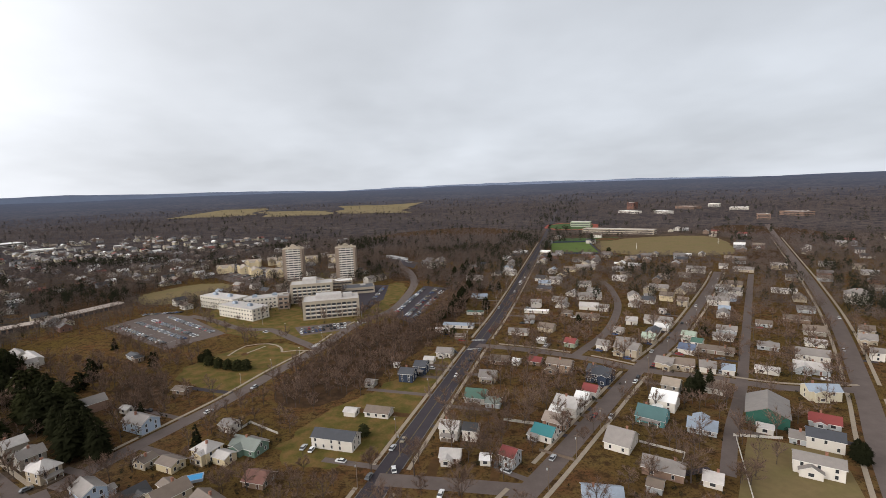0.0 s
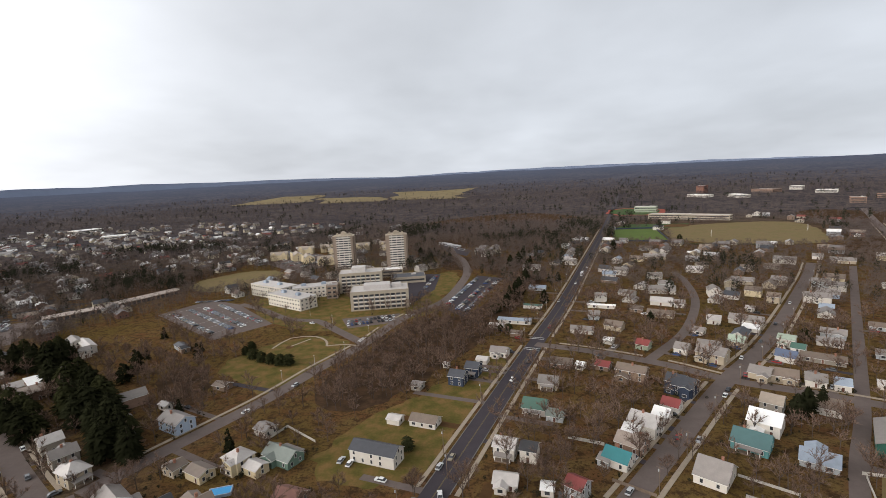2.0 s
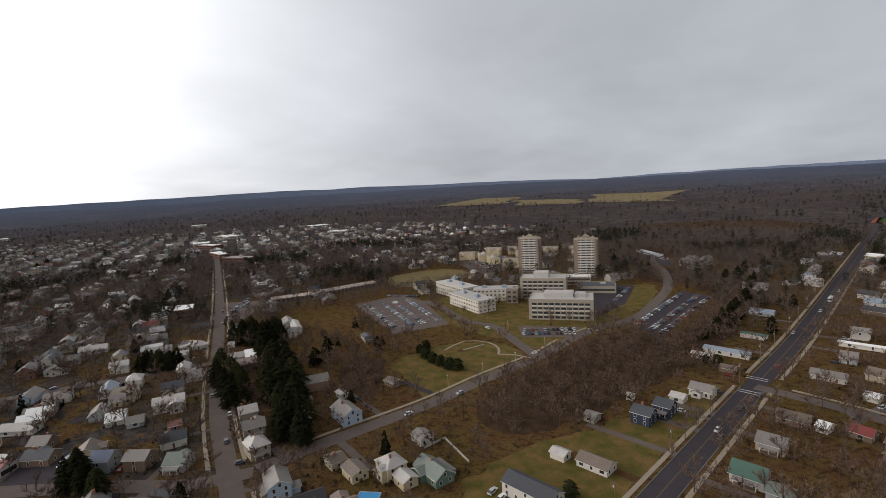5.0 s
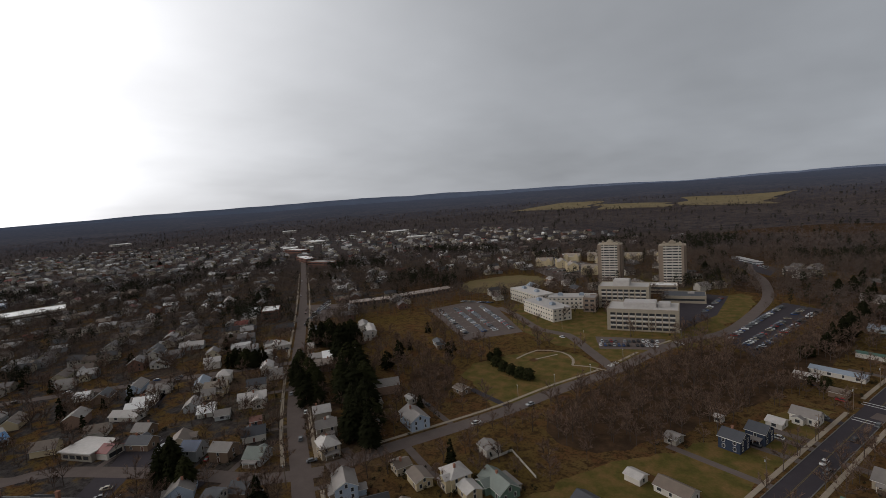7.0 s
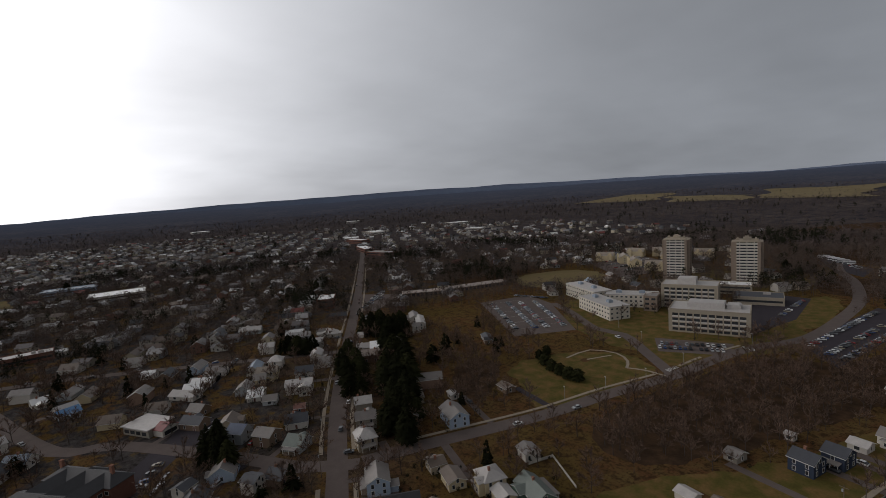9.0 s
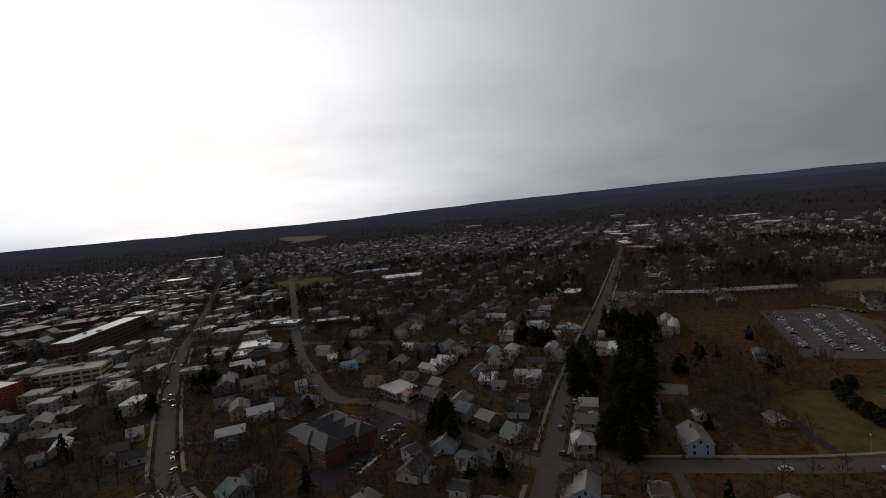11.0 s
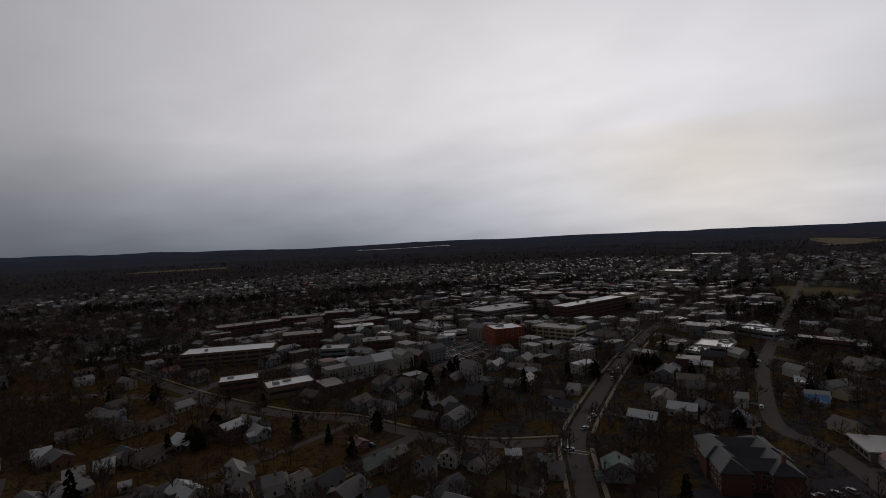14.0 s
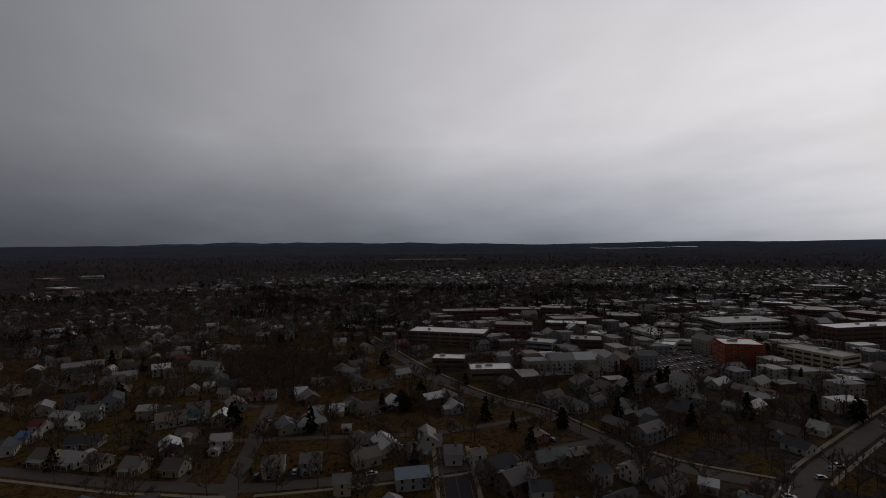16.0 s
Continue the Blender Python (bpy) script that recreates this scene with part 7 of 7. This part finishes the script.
def town(x, y):
    """How built-up a place is, from 0 to 1."""
    r, b = math.hypot(x + 20, y - 60), bearing(x, y)
    if b < -148:
        b += 360
    reach = np.interp(b, [-60, -35, -10, 5, 20, 35, 50, 70, 100, 135, 160, 185, 215], [650, 760, 650, 560, 850, 1150, 1350, 1550, 1700, 1500, 1250, 900, 700])
    v = 1.0 if r < reach else max(0.0, 1 - (r - reach) / 420.0)
    return v * (0.75 + 0.5 * noise.noise((x * 0.006, y * 0.006, 4.0)))


rng = random.Random(77)
FAR_W, FAR_R, FAR_G = Build(), Build(), Build()
FAR_COUNT = 0
PALETTE = [("white", "grey"), ("white", "ltgrey"), ("white", "charcoal"), ("white", "brown"), ("cream", "brown"), ("tan", "brown"), ("grey", "grey"), ("bluewall", "grey"), ("taupe", "brown"), ("white", "bluegrey"), ("brown", "charcoal"), ("brick", "grey")]
MID = 0


def far_house(x, y, ang, L, w, e, flat):
    """Adds a plain distant house to the joined ones."""
    c, s = math.cos(radians(ang)), math.sin(radians(ang))

    def at(px, py, pz):
        return (x + c * px - s * py, y + s * px + c * py, pz)

    def add(b, vs, fs):
        o = len(b.v)
        b.v += [at(*v) for v in vs]
        b.f += [tuple(o + k for k in f) for f in fs]
        b.i += [0] * len(fs)

    rise = 0.0 if flat else 0.27 * w
    a, d = L / 2, w / 2
    add(FAR_W, [(-a, -d, 0), (a, -d, 0), (a, d, 0), (-a, d, 0), (-a, -d, e), (a, -d, e), (a, d, e), (-a, d, e), (-a, 0, e + rise), (a, 0, e + rise)],
        [(0, 1, 5, 4), (2, 3, 7, 6), (1, 2, 6, 9, 5), (3, 0, 4, 8, 7)])
    for side in (-1, 1):
        for lv in range(max(1, int(e / 2.6))):
            z0 = 0.9 + 2.6 * lv
            for q in range(max(2, int(L / 3.6))):
                m = -a + L * (q + 0.5) / max(2, int(L / 3.6))
                add(FAR_G, [(m - 0.5, side * (d + 0.05), z0), (m + 0.5, side * (d + 0.05), z0), (m + 0.5, side * (d + 0.05), z0 + 1.3), (m - 0.5, side * (d + 0.05), z0 + 1.3)], [(0, 1, 2, 3)])
            for m in (-w / 4, w / 4):
                add(FAR_G, [(side * (a + 0.05), m - 0.45, z0), (side * (a + 0.05), m + 0.45, z0), (side * (a + 0.05), m + 0.45, z0 + 1.3), (side * (a + 0.05), m - 0.45, z0 + 1.3)], [(0, 1, 2, 3)])
    o, z = 0.4, e + 0.12
    if flat:
        add(FAR_R, [(-a, -d, z), (a, -d, z), (a, d, z), (-a, d, z)], [(0, 1, 2, 3)])
    else:
        add(FAR_R, [(-a - o, -d - o, z - 0.3), (a + o, -d - o, z - 0.3), (a + o, 0, z + rise), (-a - o, 0, z + rise), (a + o, d + o, z - 0.3), (-a - o, d + o, z - 0.3)], [(0, 1, 2, 3), (3, 2, 4, 5)])


def downtown():
    """Close rows of small flat-roofed shops and flats between the large blocks."""
    g = random.Random(5)
    c, t = math.cos(radians(168)), math.sin(radians(168))
    for i in range(-26, 27):
        for j in range(-13, 14):
            u, v = i * 16 + g.uniform(-3, 3), j * 21 + g.uniform(-3, 3)
            x, y = c * u - t * v - 520, t * u + c * v - 190
            if ((u / 400) ** 2 + (v / 240) ** 2 > g.uniform(0.6, 1.1)) or in_any(x, y, OPEN) or not off_road(x, y, 7) or not free(x, y, 5.0) or g.random() < 0.12:
                continue
            L, w = g.uniform(11, 19), g.uniform(9, 15)
            far_house(x, y, 168 + g.choice((0, 90)) + g.uniform(-3, 3), L, w, g.choice((4.5, 6.5, 8.0, 10.0)), g.random() < 0.8)
            SITES.append((x, y, 0.5 * max(L, w)))


downtown()
for zone, (ang, du, dv) in enumerate(((57, 19, 30), (143, 15, 24), (190, 15, 24))):
    c, s = math.cos(radians(ang)), math.sin(radians(ang))
    for i in range(-125, 126):
        for j in range(-80, 81):
            u, v = i * du + rng.uniform(-7, 7), j * dv + (6 if j % 2 else -6) + rng.uniform(-7, 7)
            x, y = c * u - s * v - 60, s * u + c * v + 70
            b = bearing(x, y)
            b = b + 360 if b < -148 else b
            if (0 if b < 28 else 1 if b < 92 else 2) != zone or not seen_side(x, y):
                continue
            r = math.hypot(x + 20, y - 60)
            if r < 85 or r > 2000 or rng.random() > town(x, y) * (0.62 if r > 700 else 0.95 if b > 26 else 0.80 if r > 260 else 0.5):
                continue
            if in_any(x, y, OPEN) or in_any(x, y, NO_HOUSES) or in_any(x, y, WOODS) or not off_road(x, y, 8) or not free(x, y, 4.0 if b > 26 else 5.5):
                continue
            if -135 < x < 40 and 190 < y < 560 and b < 28:
                continue
            turn = ang + rng.choice((0, 90)) + rng.uniform(-4, 4)
            down = -900 < x < -190 and -420 < y < 30
            if r < 560 and MID < 84 and not down:
                wall, roof = rng.choice(PALETTE)
                house(x, y, turn, rng.choice((10, 11, 12, 14)), rng.choice((8, 9)), rng.choice((1, 1.5, 1.5, 2)), wall, roof, "gable", 1 if r < 230 else 0)
                MID += 1
            else:
                flat = down and r > 300 and rng.random() < 0.55
                k = rng.uniform(1.0, 1.8) if flat else 1.0
                far_house(x, y, turn, rng.uniform(10, 15) * k, rng.uniform(8, 10) * k, rng.choice((3, 4, 5.6)) * (1.6 if flat else 1), flat)
                if not flat and rng.random() < 0.5:
                    q = radians(turn)
                    far_house(x - math.sin(q) * 4.0, y + math.cos(q) * 4.0, turn + 90, 8.0, 6.0, 3.0, False)
                SITES.append((x, y, 6.3 * k))
                FAR_COUNT += 1
FW = island_material("far_house_walls", [(0, (0.46, 0.43, 0.38)), (0.22, (0.33, 0.29, 0.23)), (0.42, (0.24, 0.24, 0.24)), (0.62, (0.17, 0.12, 0.09)), (0.76, (0.17, 0.095, 0.07)), (0.88, (0.42, 0.37, 0.27))])
FR = island_material("far_house_roofs", [(0, (0.14, 0.125, 0.12)), (0.26, (0.30, 0.285, 0.275)), (0.42, (0.105, 0.078, 0.062)), (0.60, (0.05, 0.05, 0.055)), (0.80, (0.62, 0.61, 0.59)), (0.88, (0.22, 0.175, 0.14)), (0.965, (0.18, 0.055, 0.045))], 0.5)
tagged(put("distant_houses", FAR_W.mesh("distant_houses", FW)), "walls of many distant small town houses", "houses", kind="stuff")
tagged(put("distant_windows", FAR_G.mesh("distant_windows", GLASS)), "dark windows of many distant houses", "windows", kind="stuff")
tagged(put("distant_roofs", FAR_R.mesh("distant_roofs", FR)), "roofs of many distant small town houses", "roofs", kind="stuff")

# near bare trees, one by one
COUNT = 0
SITE_ARR = np.array(SITES)


def clear_of_houses(x, y, room):
    return (np.hypot(SITE_ARR[:, 0] - x, SITE_ARR[:, 1] - y) - SITE_ARR[:, 2]).min() > room


def wood_here(x, y):
    return in_any(x, y, WOODS)


spots, near_firs, tries = [], [], 0
while len(spots) < 2500 and tries < 40000:
    tries += 1
    a, r = radians(rng.uniform(-52, 207)), 55 + 345 * math.sqrt(rng.random())
    x, y = -20 - math.sin(a) * r, 60 + math.cos(a) * r
    if wood_here(x, y) or in_any(x, y, OPEN) or not off_road(x, y, 1.2) or not clear_of_houses(x, y, -1.5):
        continue
    if a > 0.5 and rng.random() < 0.055:
        near_firs.append((x, y, rng.uniform(7, 14), 0.0))
        continue
    spots.append((x, y, rng.uniform(0.6, 1.15), False))
# the woods stand in a loose grid, crown to crown
for poly in WOODS:
    xs, ys = [q[0] for q in poly], [q[1] for q in poly]
    for i in range(int((max(xs) - min(xs)) / 6.4) + 1):
        for j in range(int((max(ys) - min(ys)) / 6.4) + 1):
            x, y = min(xs) + i * 6.4 + rng.uniform(-3, 3), min(ys) + j * 6.4 + rng.uniform(-3, 3)
            if math.hypot(x + 20, y - 60) < 430 and inside(x, y, poly) and off_road(x, y, 3.5) and not in_any(x, y, OPEN) and clear_of_houses(x, y, -0.5):
                spots.append((x, y, rng.uniform(0.65, 1.15), True))
spots.sort(key=lambda q: math.hypot(q[0] + 20, q[1] - 60))
single = [q for q in spots if not q[3]][:280]
for x, y, s, w in single:
    tree(x, y, None, s)
taken = set(single)


def tri_mesh(name, v, mat, label):
    """A mesh of loose triangles from an array of corners."""
    me = bpy.data.meshes.new(name)
    me.vertices.add(len(v))
    me.vertices.foreach_set("co", v.ravel().astype(np.float32))
    m = len(v) // 3
    me.loops.add(3 * m)
    me.loops.foreach_set("vertex_index", np.arange(3 * m, dtype=np.int32))
    me.polygons.add(m)
    me.polygons.foreach_set("loop_start", np.arange(0, 3 * m, 3, dtype=np.int32))
    me.update(calc_edges=True)
    me.materials.append(mat)
    tagged(put(name, me), label, "trees", kind="stuff")


def joined_copies(name, places, kinds, mat, label, seed):
    """Leafless trees of the same build, joined into one mesh."""
    g = random.Random(seed)
    src = []
    for me in kinds:
        me.calc_loop_triangles()
        t = np.array([tuple(q.vertices) for q in me.loop_triangles])
        src.append(np.array([tuple(q.co) for q in me.vertices])[t].reshape(-1, 3))
    vs = []
    for x, y, s, _ in places:
        t = g.uniform(0, 6.283)
        m = np.array([[math.cos(t), -math.sin(t), 0], [math.sin(t), math.cos(t), 0], [0, 0, g.uniform(0.85, 1.15)]]) * s
        vs.append(src[g.randrange(len(src))] @ m.T + np.array([x, y, 0]))
    tri_mesh(name, np.concatenate(vs), mat, label)


rest = [q for q in spots if q not in taken]
THIN = [bare_tree_meshes(71 + k, (10, 12, 14, 13)[k], (0.8, 1.0, 0.8, 1.1)[k], 230, 0.085, 1, 3) for k in range(4)]
joined_copies("street_tree_trunks", rest, [t for t, _ in THIN], BARK, "trunks and limbs of leafless trees", 3)
joined_copies("street_tree_crowns", rest, [k for _, k in THIN], TWIG, "fine bare twigs of leafless trees", 3)


# ---- woodland and street trees farther off: joined ----
def joined_trees(name, spots, twigs, width, mat, label, seed, wide=0.30, low=0.34, reach=0.24):
    """Many trees in one mesh: a trunk each, and short twigs that fill a rounded, uneven crown."""
    g = np.random.RandomState(seed)
    n = len(spots)
    P = np.array(spots)
    h = P[:, 2]
    q = g.normal(0, 1, (n, twigs, 3))
    q /= np.linalg.norm(q, axis=2, keepdims=True)
    q *= g.uniform(0.35, 1.0, (n, twigs, 1)) ** 0.6
    lobe = 1.0 + 0.35 * np.sin(3.0 * np.arctan2(q[:, :, 1], q[:, :, 0]) + g.uniform(0, 6.28, (n, 1))) * g.uniform(0.2, 1.0, (n, 1))
    half = (1.0 - low) / 2
    o = np.zeros((n, twigs, 3))
    o[:, :, 0:2] = P[:, None, 0:2] + q[:, :, 0:2] * (wide * h[:, None] * lobe)[:, :, None] * g.uniform(0.75, 1.2, (n, 1, 1))
    o[:, :, 2] = h[:, None] * (low + half * 0.9 + q[:, :, 2] * half * 0.85) + P[:, None, 3]
    d = q * 0.7 + g.normal(0, 0.6, (n, twigs, 3))
    d[:, :, 2] += 0.25
    d /= np.linalg.norm(d, axis=2, keepdims=True)
    ln = h[:, None, None] * reach * g.uniform(0.6, 1.3, (n, twigs, 1))
    s = np.cross(d, g.normal(0, 1, (n, twigs, 3)))
    s *= width * (0.6 + 0.8 * g.rand(n, twigs, 1)) / np.linalg.norm(s, axis=2, keepdims=True)
    # the first piece of each tree is its trunk
    o[:, 0, 0:2], o[:, 0, 2] = P[:, 0:2], P[:, 3] - 0.3
    d[:, 0] = (0, 0, 1)
    ln[:, 0, 0] = h * 0.8
    s[:, 0] = np.array([0.7, 0.7, 0]) * 0.15
    v = np.stack([o - s - d * ln * 0.4, o + s - d * ln * 0.4, o + d * ln * 0.6], axis=2)
    v[:, 0, :, 2] += 0.4 * ln[:, 0]
    tri_mesh(name, v.reshape(-1, 3), mat, label)


def wood_material(name, a, b, c):
    m = bpy.data.materials.new(name)
    m.use_nodes = True
    g = Net(m.node_tree)
    p = g.n("ShaderNodeNewGeometry")
    f = g.noise(p.outputs["Position"], 0.02, 4.0)
    col = g.mix(g.ramp(f, [(0.35, (0, 0, 0)), (0.65, (1, 1, 1))]), a, b)
    col = g.mix(g.math("MULTIPLY", p.outputs["Random Per Island"], 0.6), col, c)
    s = g.n("ShaderNodeBsdfPrincipled", {"Base Color": col, "Roughness": 1.0, "Specular IOR Level": 0.0})
    g.n("ShaderNodeOutputMaterial", {0: s.outputs[0]})
    return m


WOODMAT = wood_material("bare_wood_twigs", (0.098, 0.071, 0.057), (0.074, 0.057, 0.050), (0.132, 0.102, 0.085))
FARWOOD = wood_material("far_wood_twigs", (0.098, 0.075, 0.067), (0.074, 0.061, 0.059), (0.134, 0.106, 0.094))
FIRMAT = wood_material("far_conifers", (0.020, 0.022, 0.013), (0.026, 0.028, 0.017), (0.032, 0.029, 0.021))


def inside_all(x, y, polys):
    """Which of many places lie in any of the areas."""
    out = np.zeros(len(x), bool)
    for poly in polys:
        hit = np.zeros(len(x), bool)
        for k in range(len(poly)):
            (ax, ay), (bx, by) = poly[k], poly[k - 1]
            if ay != by:
                hit ^= ((ay > y) != (by > y)) & (x < (bx - ax) * (y - ay) / (by - ay) + ax)
        out |= hit
    return out


mid, far, firs = [], [], []
gen = np.random.RandomState(12)
NM, NF = 46000, 56000
A = np.radians(gen.uniform(-54, 208, NM + NF))
RR = np.concatenate([395 + 560 * gen.rand(NM) ** 0.8, 760 + 2300 * gen.rand(NF) ** 0.75])
X, Y = -20 - np.sin(A) * RR, 60 + np.cos(A) * RR
IN_WOOD, IN_OPEN = inside_all(X, Y, WOODS), inside_all(X, Y, OPEN) | (inside_all(X, Y, FIELDS) & (gen.rand(NM + NF) < 0.9))
for x, y, r, w, o, lot in zip(X.tolist(), Y.tolist(), RR.tolist(), IN_WOOD.tolist(), IN_OPEN.tolist(), gen.rand(NM + NF).tolist()):
    if o:
        continue
    built = town(x, y) > 0.35
    if lot > (1.0 if w or not built else 0.92):
        continue
    if r < 1000 and (not off_road(x, y, 2.0) or (built and not clear_of_houses(x, y, -2.6))):
        continue
    if r >= 1000 and built and not clear_of_houses(x, y, -3.5):
        continue
    h = rng.uniform(8, 15.5) if r < 900 else rng.uniform(8, 15)
    before_field = 120 < x < 440 and 560 < y < 740
    if before_field:
        h *= 0.62
    beside = y > 560 and abs(x - (108 + (y - 620) * 0.277)) < 70 and rng.random() < 0.18
    if not before_field and (beside or (noise.noise((x * 0.011, y * 0.011, 9.0)) > 0.22 and rng.random() < (0.40 if r < 1100 else 0.22)) or rng.random() < (0.03 if r < 1100 else 0.008)):
        firs.append((x, y, h * 1.3, ground_height(x, y)))
    elif r < 760:
        mid.append((x, y, h, 0.0))
    else:
        far.append((x, y, h, ground_height(x, y)))
joined_trees("woodland", mid, 30, 0.17, WOODMAT, "leafless grey-brown woodland and street trees", 5)
joined_trees("far_woodland", far, 12, 0.45, FARWOOD, "distant leafless woods", 6, 0.34, 0.2)


near_ones = [q for q in firs if math.hypot(q[0] + 20, q[1] - 60) < 800]
joined_trees("town_conifers", near_ones, 78, 0.34, FIRMAT, "dark evergreen trees among bare woods and houses", 7, 0.17, 0.06, 0.12)
joined_trees("far_conifers", [q for q in firs if math.hypot(q[0] + 20, q[1] - 60) >= 800], 36, 0.60, FIRMAT, "distant dark evergreen trees among bare woods", 10, 0.20, 0.08, 0.17)
LOW_FIRS = [conifer_meshes(51 + k, 6, (1.5, 2.0, 1.7)[k], NEEDLES, k == 1) for k in range(3)]
garden_firs = [(x, y, h / 6.0, 0.0) for x, y, h, _ in near_firs]
joined_copies("garden_conifer_trunks", garden_firs, [t for t, _ in LOW_FIRS], BARK, "trunks of garden evergreens", 11)
joined_copies("garden_conifer_crowns", garden_firs, [k for _, k in LOW_FIRS], NEEDLES, "dark boughs of garden evergreens", 11)

shrubs = []
for x, y, r in SITES:
    d = math.hypot(x + 20, y - 60)
    if d > 420 or not seen_side(x, y):
        continue
    for _ in range(7):
        t = rng.uniform(0, 6.283)
        q = r + rng.uniform(-1.5, 4)
        px, py = x + math.cos(t) * q, y + math.sin(t) * q
        if off_road(px, py, 1.0) and not in_any(px, py, OPEN):
            shrubs.append((px, py, rng.uniform(0.9, 2.6), 0.0))
half = len(shrubs) // 3
joined_trees("shrubs", shrubs[half:], 40, 0.07, WOODMAT, "low bare garden shrubs", 8, 0.45, 0.05, 0.4)
joined_trees("evergreen_shrubs", shrubs[:half], 60, 0.13, FIRMAT, "low dark evergreen garden shrubs", 9, 0.42, 0.02, 0.2)
